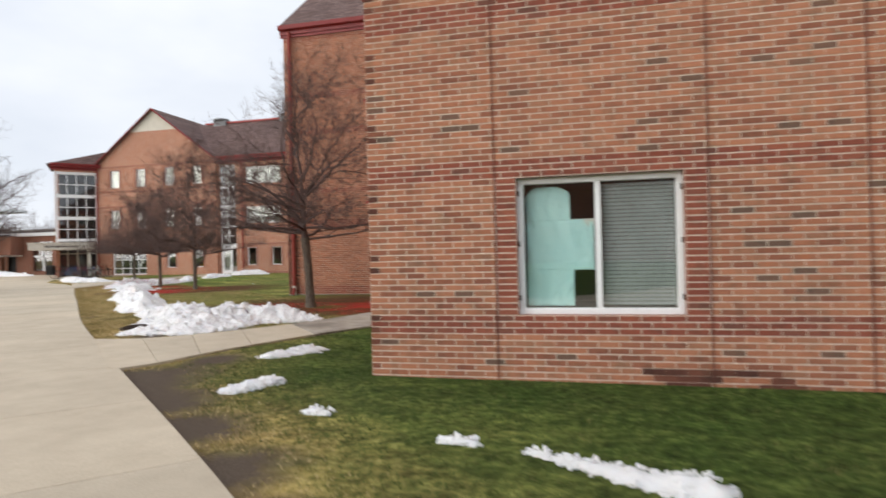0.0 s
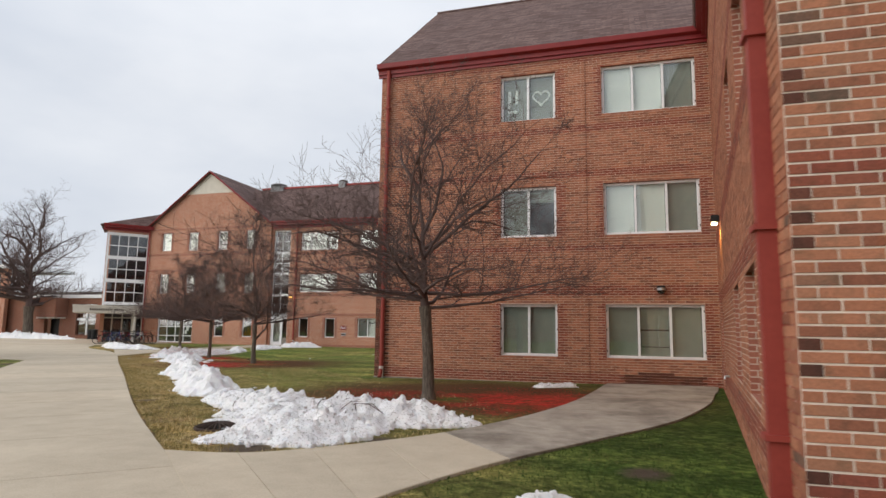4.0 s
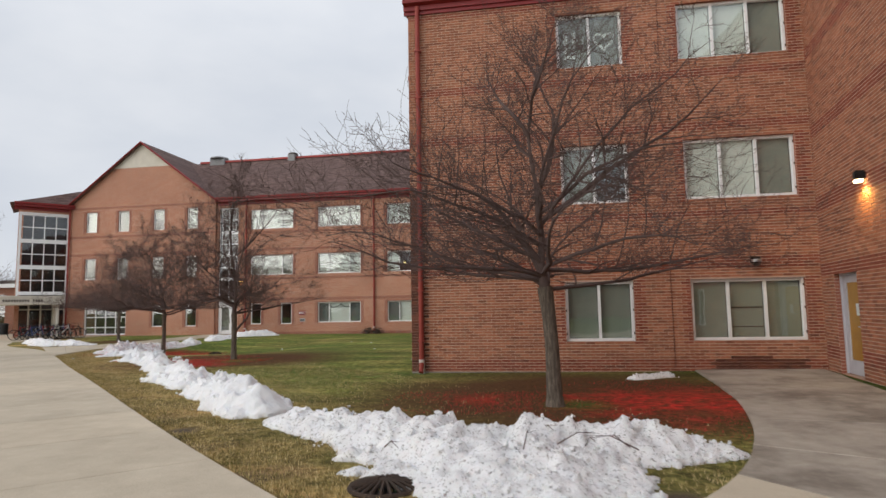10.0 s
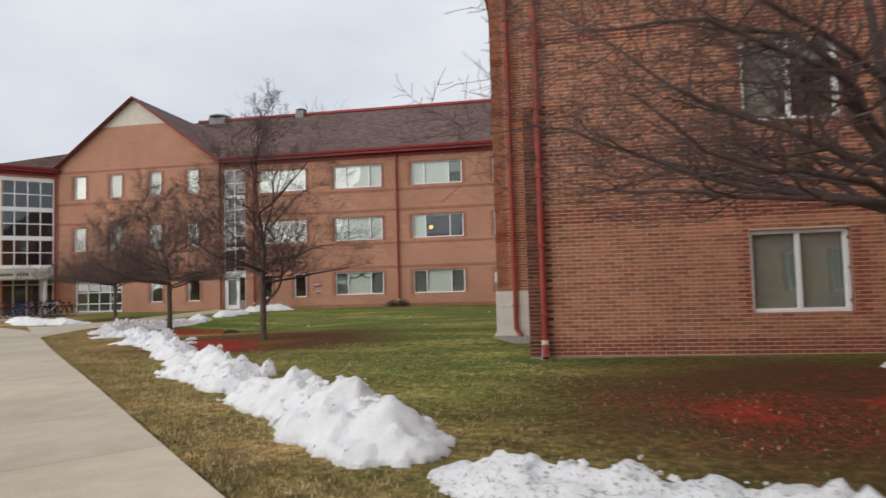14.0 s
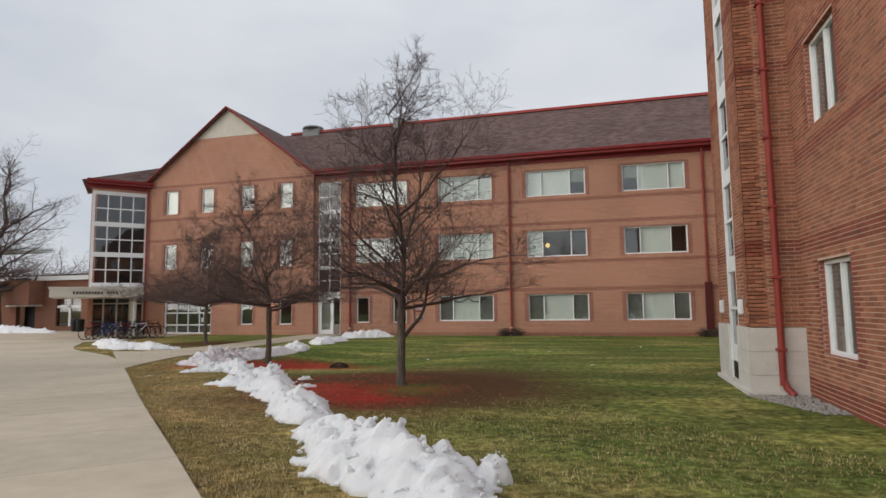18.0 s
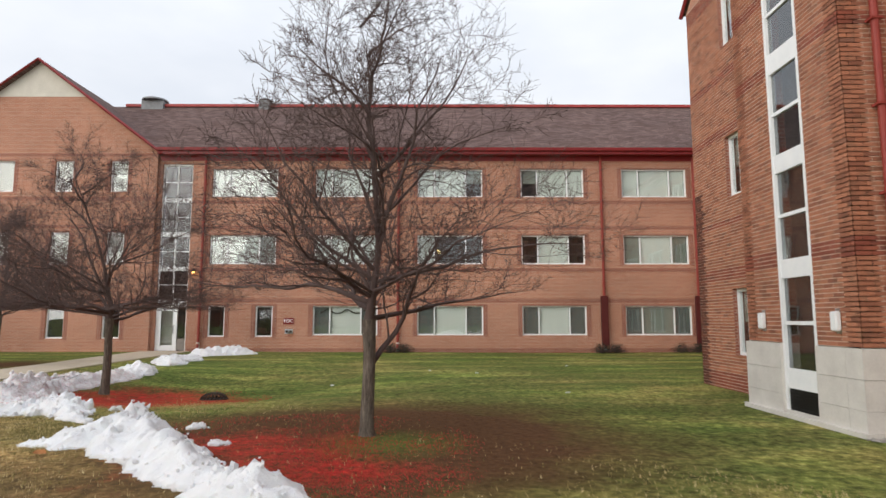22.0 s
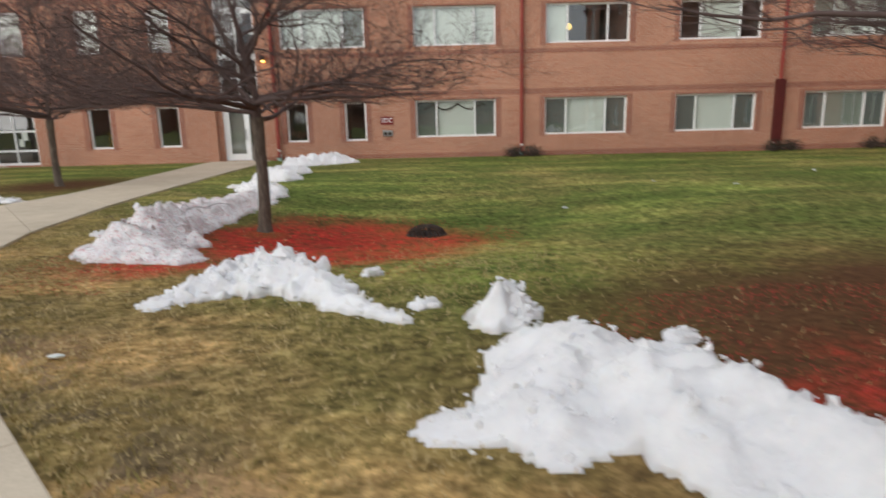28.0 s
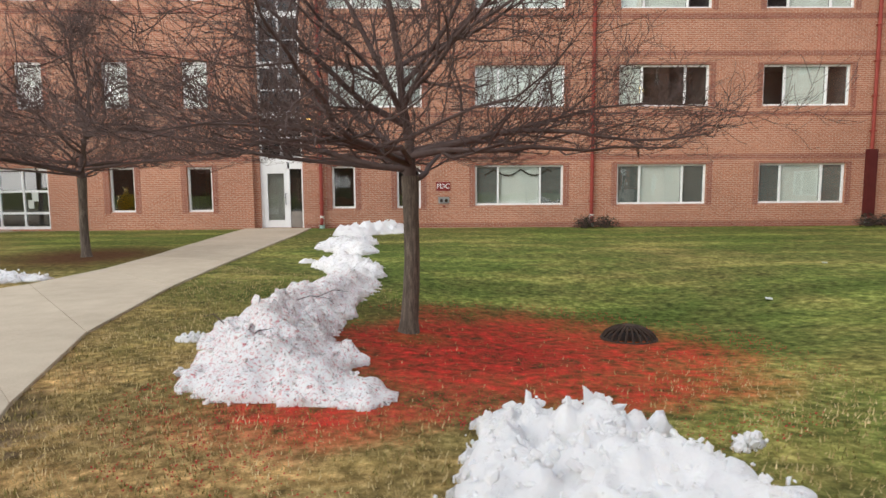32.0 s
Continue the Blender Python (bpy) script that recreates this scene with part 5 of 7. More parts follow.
D_HOLES = [(1.2 + 4.6 * k, 4.0 + 4.6 * k, z0, z1) for k in range(3) for z0, z1 in ROWS_C]
plain_wall("wall_link", FD, 14.9, -0.5, 10.0, 0.35, D_HOLES, "red brick link wing at the back of the lawn", bands=BANDS)
for h in D_HOLES:
    window(FD, *h, (0.8, 1.6, 0.8), "fff", (1, 0, 1))
eave("gutter", FD, 14.9, 10.0, 0.5)
roof_d = thing("roof", Matrix.Identity(4), "brown shingled roof of the link wing", "roof", kind="structure")
roof_plane("roof_slope", [(-4.05, 50, 10.16), (-4.05, 30, 10.16), (1.75, 30, 14.42), (1.75, 52.3, 14.42)], roof_d)

# ==== gabled block with the glazed tower ====
FE = pose(-43.75, 46.85, 0)
EX0 = -43.75
E_X = ((-42.36, -41.40), (-39.56, -38.60), (-36.53, -35.60), (-33.71, -32.82))
E_HOLES = [(a - EX0, b - EX0, z0, z1) for z0, z1 in ((8.0, 9.6), (4.3, 5.94)) for a, b in E_X] + [(-36.47 - EX0, -35.57 - EX0, 0.64, 2.25), (-33.70 - EX0, -32.80 - EX0, 0.64, 2.25)]
E_BIG = (-42.26 - EX0, -38.63 - EX0, 0.06, 2.25)
wall_e = plain_wall("wall_gabled_block", FE, 12.4, -0.5, 10.2, 0.35, E_HOLES + [E_BIG], "red brick gabled block with narrow windows", bands=((2.42, 2.62), (6.14, 6.32), (7.55, 7.73), (9.82, 9.98)))
for i, h in enumerate(E_HOLES):
    window(FE, *h, (1,), ("w", "f", "h")[i % 3] if i < 8 else "d", (0,), label="narrow white-framed single window in brick wall")
big = thing("window_lobby", FE @ pose(E_BIG[0], 0.09, E_BIG[2]), "large white-gridded lobby window with papers taped inside", "window", kind="structure")
bw_, bh_ = E_BIG[1] - E_BIG[0], E_BIG[3] - E_BIG[2]
part("window_frame", boxes((0, 0, 0, 0.09, 0.12, bh_), (bw_ - 0.09, 0, 0, bw_, 0.12, bh_), (0.09, 0, 0, bw_ - 0.09, 0.12, 0.10), (0.09, 0, bh_ - 0.09, bw_ - 0.09, 0.12, bh_)), M_WHITE, big)
bxs = [0.09 + (bw_ - 0.18) * k / 4 for k in range(5)]
for x in bxs[1:-1]:
    part("mullion", boxes((x - 0.03, 0.01, 0.102, x + 0.03, 0.11, bh_ - 0.092)), M_WHITE, big)
bzs = [0.10, 0.58, 1.36, bh_ - 0.09]
for z in bzs[1:-1]:
    part("transom", boxes((0.092, 0.02, z - 0.04, bw_ - 0.092, 0.10, z + 0.04)), M_WHITE, big)
for a, b in zip(bxs, bxs[1:]):
    for c, d in zip(bzs, bzs[1:]):
        part("pane", boxes((a + 0.032, 0.05, c + 0.042, b - 0.032, 0.056, d - 0.042)), M_DGLASS, big).visible_shadow = False
part("paper", boxes((2.95, 0.038, 1.0, 3.18, 0.042, 1.35)), M_BLINDW, big, "white paper notice")
part("paper", boxes((2.80, 0.038, 0.75, 3.0, 0.042, 1.05)), M_BLINDW, big, "white paper notice")
part("room_lining", boxes((0.0, 1.2, 0.0, bw_, 1.3, bh_)), M_ROOM_SHADE, big, "lining painted dark for the shade of the lobby")
jambs(wall_e, E_HOLES)
AP = (-37.62, 14.85)


def gable_part(name, pts, material, label, y0, y1, kind="structure"):
    bm = bmesh.new()
    a = [bm.verts.new((x, y0, z)) for x, z in pts]
    b = [bm.verts.new((x, y1, z)) for x, z in pts]
    bm.faces.new(a)
    bm.faces.new(b[::-1])
    for i in range(len(pts)):
        bm.faces.new((a[i], b[i], b[(i + 1) % len(pts)], a[(i + 1) % len(pts)]))
    return solid(name, bm, material, Matrix.Identity(4), label, "gable", kind=kind)


gable_part("gable_wall", [(-43.75, 10.2), (-31.35, 10.2), (-35.2, 12.98), (-40.05, 12.98)], M_FARBRICK, "red brick gable of the block", 46.85, 47.2)
gable_part("gable_pediment", [(-40.05, 12.985), (-35.2, 12.985), AP], M_CREAM, "cream panel at the top of the gable", 46.84, 47.2)
roof_e = thing("roof", Matrix.Identity(4), "brown shingled gable roof of the block", "roof", kind="structure")
roof_plane("roof_slope", [(-31.0, 46.55, 9.95), (-31.0, 58, 9.95), (AP[0], 58, 14.95), (AP[0], 46.55, 14.95)], roof_e)
roof_plane("roof_slope", [(-44.15, 58, 9.95), (-44.15, 46.55, 9.95), (AP[0], 46.55, 14.95), (AP[0], 58, 14.95)], roof_e)
part("rake_board", tube(bmesh.new(), [(-31.0, 46.52, 9.9), (AP[0], 46.52, 14.9)], 0.07, 4), M_RED, roof_e)
part("rake_board", tube(bmesh.new(), [(-44.15, 46.52, 9.9), (AP[0], 46.52, 14.9)], 0.07, 4), M_RED, roof_e)
downpipe("downpipe", -43.70, 46.70, 0.3, 9.9, radius=0.065, white=False)

# Canted glazed tower.
TA, TB = Vector((-43.80, 46.85)), Vector((-46.02, 44.43))
tdir = (TA - TB).normalized()
FT = Matrix.Translation((TB.x, TB.y, 0)) @ Matrix.Rotation(math.atan2(tdir.y, tdir.x), 4, "Z")
TL = (TA - TB).length
tower = thing("window_tower", FT, "white-gridded glazed corner tower with dark panes", "window", kind="structure")
part("tower_frame", boxes((0, 0, 2.5, 0.16, 0.3, 9.5), (TL - 0.16, 0, 2.5, TL, 0.3, 9.5), (0.16, 0, 9.25, TL - 0.16, 0.3, 9.5)), M_WHITE, tower)
for z0, z1 in ((3.2, 3.45), (5.15, 5.45), (7.15, 7.45)):
    part("spandrel", boxes((0.162, -0.01, z0, TL - 0.162, 0.2, z1)), M_WHITE, tower)
txs = [0.16 + (TL - 0.32) * k / 4 for k in range(5)]
for z0, z1 in ((3.45, 5.15), (5.45, 7.15), (7.45, 9.25)):
    zm = (z0 + z1) / 2
    for x in txs[1:-1]:
        part("mullion", boxes((x - 0.03, 0.0, z0 + 0.001, x + 0.03, 0.12, z1 - 0.001)), M_WHITE, tower)
    part("transom", boxes((0.162, 0.012, zm - 0.035, TL - 0.162, 0.11, zm + 0.035)), M_WHITE, tower)
    for a, b in zip(txs, txs[1:]):
        for c, d in ((z0 + 0.002, zm - 0.037), (zm + 0.037, z1 - 0.002)):
            part("pane", boxes((a + 0.032, 0.05, c, b - 0.032, 0.056, d)), M_DGLASS, tower).visible_shadow = False
part("stair_lining", boxes((0.0, 0.9, 0.0, TL, 1.0, 9.5)), M_ROOM_SHADE, tower, "lining painted dark for the shade inside the tower")
plain_wall("wall_tower_head", FT, TL, 9.502, 10.0, 0.3, [], "brick head of the glazed tower")
plain_wall("wall_tower_west", pose(-49.6, 47.95, 0, 0, 0, -45), 5.0, -0.4, 10.0, 0.3, [], "brick flank of the tower")
eave("gutter", FT @ pose(-0.35, 0, 0), TL + 0.6, 10.0, 0.4)
roof_t = thing("roof", Matrix.Identity(4), "brown shingled hip over the glazed tower", "roof", kind="structure")
roof_plane("roof_slope", [(-46.45, 43.95, 10.15), (-43.2, 47.2, 10.15), (-41.5, 52.0, 13.0)], roof_t)
roof_plane("roof_slope", [(-50.0, 47.8, 10.15), (-46.45, 43.95, 10.15), (-41.5, 52.0, 13.0), (-45.0, 54.0, 13.0)], roof_t)
# Entrance under the tower.
entry = thing("entrance", FT @ pose(0, 0.35, 0), "glazed entrance doors with cream frames under the tower", "entrance", kind="structure")
for k in range(5):
    x = 0.05 + (TL - 0.2) * k / 4
    part("post", boxes((x, 0, 0, x + 0.10, 0.14, 2.45)), M_DOORC, entry)
for k in range(4):
    x = 0.05 + (TL - 0.2) * k / 4 + 0.102
    w = (TL - 0.2) / 4 - 0.104
    part("door_leaf" if k in (1, 2) else "side_light", boxes((x, 0.05, 0.05, x + w, 0.058, 2.05)), M_DGLASS, entry)
    part("transom", boxes((x, 0.02, 2.052, x + w, 0.12, 2.14)), M_DOORC, entry)
canopy = thing("entrance_canopy", Matrix.Translation((-44.2, 40.0, 0)) @ Matrix.Rotation(math.radians(45), 4, "Z"), "cream flat entrance canopy with dark lettering", "canopy")
part("slab", boxes((0.0, 0.0, 2.42, 4.7, 4.55, 2.98)), M_CREAM, canopy)
part("trim", boxes((-0.04, -0.05, 2.90, 4.74, -0.003, 3.02)), M_CREAM, canopy)
for k in range(15):
    if k != 10:
        part("letter_bar", boxes((1.15 + 0.155 * k, -0.022, 2.60, 1.25 + 0.155 * k, -0.002, 2.76)), M_IRON, canopy, "small dark letter")
for x, y in ((4.35, 0.35), (4.35, 3.9)):
    part("column", tube(bmesh.new(), [(x, y, 0.0), (x, y, 2.42)], 0.10, 12), M_DOORC, canopy)

# ==== low blocks further off ====
low = plain_wall("wall_low_block", pose(-70, 53, 0), 22, -0.4, 4.2, 0.4, [(7.5, 9.6, -0.4, 2.1), (11.8, 14.4, 0.4, 3.6)], "low brick block behind the entrance", M_FARGREY)
part("roof_edge", boxes((-0.3, -0.35, 4.2, 22.3, 6, 4.55)), M_WHITE, low, "white flat roof edge")
part("projecting_bay", boxes((6.4, -1.5, 2.2, 10.6, -0.003, 4.19)), M_FARGREY, low, "projecting brick upper storey")
part("lintel", boxes((6.6, -0.25, 2.05, 10.4, -0.003, 2.197)), M_WHITE, low, "white lintel")
# Black board set back in the opening gives its inner shade.
part("garage_shade", boxes((7.5, 0.8, -0.4, 9.6, 0.9, 2.1)), M_BLACK, low, "black board for the shade inside the opening")
part("glazing", boxes((11.8, 0.2, 0.4, 14.4, 0.21, 3.6)), M_DGLASS, low)
part("mullion", boxes((13.0, 0.12, 0.4, 13.2, 0.198, 3.6), (11.8, 0.12, 1.9, 14.4, 0.197, 2.1)), M_WHITE, low)
back = plain_wall("wall_back_block", pose(-95, 70, 0), 55, -0.4, 5.6, 0.4, [], "far brick block under bare trees", M_FARGREY)
part("roof_edge", boxes((-0.3, -0.35, 5.6, 55.3, 8, 6.0)), M_CONC_D, back)
# Three-storey block far behind, brick piers between white window bays.
DORM = [(3.0 + 5.2 * k, 4.7 + 5.2 * k, 0.6 + 2.35 * r, 2.1 + 2.35 * r) for k in range(6) for r in range(3)]
dorm = plain_wall("wall_far_dormitory", pose(-99, 52.2, 0), 31.6, -0.8, 7.4, 0.4, DORM, "far brick block with white window bays between piers", M_FARBRICK)
part("roof_edge", boxes((-0.3, -0.5, 7.4, 32.0, 8, 7.8)), M_WHITE, dorm, "white flat roof edge")
for k in range(6):
    part("bay_panel", boxes(*[(3.0 + 5.2 * k, -0.02, z, 4.7 + 5.2 * k, 0.0, z + 0.83) for z in (-0.25, 2.11, 4.46)]), M_WHITE, dorm, "white bay panel")
    for r in range(3):
        part("glazing", boxes((3.0 + 5.2 * k, 0.15, 0.6 + 2.35 * r, 4.7 + 5.2 * k, 0.16, 2.1 + 2.35 * r)), M_DGLASS, dorm)
        part("mullion", boxes((3.82 + 5.2 * k, 0.08, 0.6 + 2.35 * r, 3.9 + 5.2 * k, 0.148, 2.1 + 2.35 * r)), M_WHITE, dorm)
# Dining hall with a blue awning, across the walk.
FH = Matrix.Translation((-38.4, 6.9, 0)) @ Matrix.Rotation(math.radians(58), 4, "Z")
hall = plain_wall("wall_hall", FH, 16, -0.4, 4.3, 0.4, [(1.0, 13.4, 0.5, 2.5)], "low brick hall with a ribbon window and blue awning", M_FARBRICK)
part("roof_edge", boxes((-0.4, -0.4, 4.3, 16.4, 9, 4.6)), M_WHITE, hall, "pale flat roof edge")
part("glazing", boxes((1.0, 0.15, 0.5, 13.4, 0.16, 2.5)), M_DGLASS, hall)
for k in range(9):
    part("mullion", boxes((1.0 + 1.53 * k, 0.06, 0.5, 1.07 + 1.53 * k, 0.148, 2.5)), M_WHITE, hall)
bm = bmesh.new()
av = [bm.verts.new(p) for p in ((0.8, 0, 3.1), (13.6, 0, 3.1), (13.6, -0.9, 2.55), (0.8, -0.9, 2.55), (0.8, 0, 2.55), (13.6, 0, 2.55))]
for f in ((0, 3, 2, 1), (0, 4, 3), (1, 2, 5), (3, 4, 5, 2), (0, 1, 5, 4)):
    bm.faces.new([av[i] for i in f])
part("awning", bm, M_BLUE, hall, "blue cloth awning")
part("plinth", boxes((0.5, -0.25, -0.4, 14, -0.003, 0.42)), M_STONE, hall)
for x, y in ((-14.6, 9.6), (-28.1, 21.4)):
    post = thing("lamp_post", pose(x, y, level(x, y)), "black lamp post with a flat round head", "street lamp", "lamp posts")
    part("base", tube(bmesh.new(), [(0, 0, 0), (0, 0, 0.25)], 0.11, 12), M_BLACK, post)
    part("pole", tube(bmesh.new(), [(0, 0, 0.2), (0, 0, 3.55)], 0.055, 10), M_BLACK, post)
    for a in range(3):
        c, s = math.cos(a * math.tau / 3), math.sin(a * math.tau / 3)
        part("arm", tube(bmesh.new(), [(0, 0, 3.5), (0.16 * c, 0.16 * s, 3.62), (0.24 * c, 0.24 * s, 3.85)], 0.014, 6), M_BLACK, post)
    part("head", tube(bmesh.new(), [(0, 0, 3.84), (0, 0, 3.88), (0, 0, 3.97)], [0.36, 0.38, 0.20], 20), M_BLACK, post)
kiosk = thing("yellow_kiosk", pose(-43.2, 32.4, level(-43.2, 32.4) + 0.03, 0, 0, 50), "rounded bright yellow hooded kiosk on the forecourt", "kiosk")
bm = boxes((-0.7, -0.45, 0.12, 0.7, 0.45, 1.5))
bmesh.ops.bevel(bm, geom=[e for e in bm.edges if max(v.co.z for v in e.verts) > 1], offset=0.4, segments=5, affect="EDGES")
part("hood", bm, M_YELLOW, kiosk, "", True)
part("base", boxes((-0.55, -0.36, 0.0, 0.55, 0.36, 0.119)), M_BLACK, kiosk)
part("window_slot", boxes((-0.3, -0.412, 0.7, 0.3, -0.402, 1.1)), M_BLACK, kiosk)
for x, y in ((-53.4, 50.9), (-54.3, 51.3)):
    bin_ = thing("litter_bin", pose(x, y, level(x, y) + 0.03), "dark round litter bin", "bin", "litter bins")
    part("body", tube(bmesh.new(), [(0, 0, 0), (0, 0, 0.85)], [0.26, 0.29], 14), M_BLACK, bin_)
    part("lid", tube(bmesh.new(), [(0, 0, 0.852), (0, 0, 0.93), (0, 0, 1.0)], [0.31, 0.30, 0.14], 14), M_BLACK, bin_)

# Added wall, never in view: gives the ground-floor panes something dark to reflect.
plain_wall("wall_south_block", pose(-95, -52, 0, 0, 0, 0), 170, -0.4, 12.0, 0.4, [], "unseen plain wall added to darken reflections in the low windows", M_FARGREY)

# ---- bicycles ----
def wheel(name, x, parent):
    bm = bmesh.new()
    ring = [(x + 0.33 * math.cos(a), 0, 0.34 + 0.33 * math.sin(a)) for a in [k * math.tau / 20 for k in range(21)]]
    w = part(name, tube(bm, ring, 0.026, 6, False), M_RUBBER, parent)
    bm = bmesh.new()
    for k in range(12):
        a = k * math.tau / 12
        tube(bm, [(x, 0, 0.34), (x + 0.31 * math.cos(a), 0, 0.34 + 0.31 * math.sin(a))], 0.003, 3, False)
    part("spoke_set", bm, M_STEEL, w)
    return w


def bicycle(paint, m):
    ob = thing("bicycle", m, f"parked bicycle with {paint[1]} frame at the rack", "bicycle", "parked bicycles")
    wheel("wheel", 0.0, ob)
    wheel("wheel", 1.05, ob)
    bm = bmesh.new()
    for pts in ([(0, 0, 0.34), (0.42, 0, 0.32)], [(0, 0, 0.34), (0.33, 0, 0.82)], [(0.42, 0, 0.32), (0.30, 0, 0.92)], [(0.42, 0, 0.32), (0.90, 0, 0.80)], [(0.33, 0, 0.82), (0.88, 0, 0.86)], [(1.05, 0, 0.34), (0.86, 0, 0.98)]):
        tube(bm, pts, 0.022, 6)
    part("frame", bm, paint[0], ob)
    part("handlebar", tube(bmesh.new(), [(0.95, -0.28, 1.02), (0.86, -0.2, 1.04), (0.86, 0.2, 1.04), (0.95, 0.28, 1.02)], 0.012, 6), M_BLACK, ob)
    part("saddle", boxes((0.17, -0.06, 0.92, 0.42, 0.06, 0.97)), M_BLACK, ob)
    part("crank", tube(bmesh.new(), [(0.42, -0.16, 0.20), (0.42, -0.06, 0.20), (0.42, 0.06, 0.44), (0.42, 0.16, 0.44)], 0.012, 5), M_BLACK, ob)
    return ob


M_BIKE = [(plain("bike_red", (0.30, 0.02, 0.02), (0.36, 0.03, 0.03), 5, 0.35), "a red"), (M_BLACK, "a black"), (plain("bike_blue", (0.03, 0.06, 0.2), (0.04, 0.08, 0.26), 5, 0.35), "a blue"), (M_STEEL, "a silver")]
rb = random.Random(3)
for k in range(10):
    x, y = -41.75 + 0.23 * k, 40.2 + 0.21 * k
    bicycle(M_BIKE[k % 4], pose(x, y, level(x, y) + 0.035, rb.uniform(-9, 9), 0, 48 + rb.uniform(-24, 24)))
rack = thing("bike_rack", pose(-41.7, 40.7, level(-42, 40) + 0.03, 0, 0, 38), "black steel wave bicycle rack", "bike rack")
for k in range(4):
    part("hoop", tube(bmesh.new(), [(0.95 * k, 0, 0)] + [(0.95 * k + 0.3 - 0.3 * math.cos(a), 0, 0.55 + 0.3 * math.sin(a)) for a in [j * math.pi / 8 for j in range(9)]] + [(0.95 * k + 0.6, 0, 0)], 0.024, 6), M_BLACK, rack)


# ---- trees ----
def grow(rng, p, d, length, radius, bits, out, depth, rise, seg_n):
    """One bare branch: a crooked tapered line, with side shoots set all round it."""
    pts, rad = [p.copy()], [radius]
    d = d.normalized()
    steepest = d.z + 0.17
    wild = (0.17, 0.19, 0.22, 0.2)[depth]
    for k in range(seg_n):
        wob = Vector((rng.gauss(0, 1), rng.gauss(0, 1), 0.8 * rng.gauss(0, 1))) * wild
        d = (d + wob + Vector((0, 0, rise))).normalized()
        if depth == 0 and d.z > steepest:
            d.z = steepest
        if p.z < 2.1 and d.z < 0.1:
            d.z = 0.1
        p = p + d * (length / seg_n) * rng.uniform(0.7, 1.3)
        pts.append(p.copy())
        rad.append(max(0.0028, radius * (1 - 0.84 * (k + 1) / seg_n)))
    out[depth].append((pts, rad))
    if depth >= len(bits):
        return
    n = bits[depth]
    spin = rng.uniform(0, math.tau)
    for k in range(n):
        f = min(0.985, 0.13 + 0.87 * (k + rng.random()) / n)
        i = min(int(f * seg_n), seg_n - 1)
        q = pts[i].lerp(pts[i + 1], f * seg_n - i)
        axis = (pts[i + 1] - pts[i]).normalized()
        e1 = axis.cross(Vector((0.2, 0.3, 0.93))).normalized()
        e2 = axis.cross(e1)
        spin += 2.4 + rng.uniform(-0.5, 0.5)
        lean = rng.uniform(0.6, 1.15) if f < 0.93 else rng.uniform(0.1, 0.5)
        nd = axis * math.cos(lean) + (e1 * math.cos(spin) + e2 * math.sin(spin)) * math.sin(lean) + Vector((0, 0, 0.12))
        nd.z = nd.z if nd.z > 0 else 0.4 * nd.z
        ln = length * (rng.uniform(0.26, 0.58) * (1.25 - 0.6 * f) if depth < 2 else rng.uniform(0.35, 0.7))
        grow(rng, q, nd, ln, max(0.0030, rad[i] * rng.uniform(0.42, 0.62)), bits, out, depth + 1, rise * 0.5 + 0.015, 6 if depth < 1 else 4 if depth < 2 else 3)


def strands(name, lines, sides, material):
    """Many tapered branches as one mesh."""
    vs, fs = [], []
    for pts, rad in lines:
        base = len(vs)
        for i, p in enumerate(pts):
            d = (pts[min(i + 1, len(pts) - 1)] - pts[max(i - 1, 0)]).normalized()
            a = d.cross(Vector((0.31, 0.17, 0.93))).normalized()
            b = d.cross(a)
            for k in range(sides):
                c, s = math.cos(k * math.tau / sides), math.sin(k * math.tau / sides)
                vs.append(tuple(p + rad[i] * (c * a + s * b)))
        for i in range(len(pts) - 1):
            for k in range(sides):
                q, r = base + i * sides + k, base + i * sides + (k + 1) % sides
                fs.append((q, r, r + sides, q + sides))
    me = raw_mesh(name, vs, fs, material)
    me.shade_smooth()
    return me


# Tiers of limbs: how many, least and most slope, least and most length, where on the leader they start, how much they turn up.
SPREADING = ((9, 0.02, 0.22, 3.0, 3.95, 0.0, 0.08, 0.010), (7, 0.34, 0.60, 2.8, 3.5, 0.02, 0.30, 0.012), (5, 0.75, 1.05, 2.7, 3.4, 0.03, 0.36, 0.006), (5, 0.6, 1.0, 1.3, 2.0, 0.45, 0.85, 0.0))
UPRIGHT = ((8, 0.0, 0.30, 2.1, 2.9, 0.0, 0.12, 0.014), (7, 0.40, 0.80, 2.3, 3.0, 0.02, 0.30, 0.016), (6, 0.85, 1.15, 2.4, 3.3, 0.05, 0.45, 0.008), (6, 0.7, 1.1, 1.2, 1.9, 0.5, 0.9, 0.0))


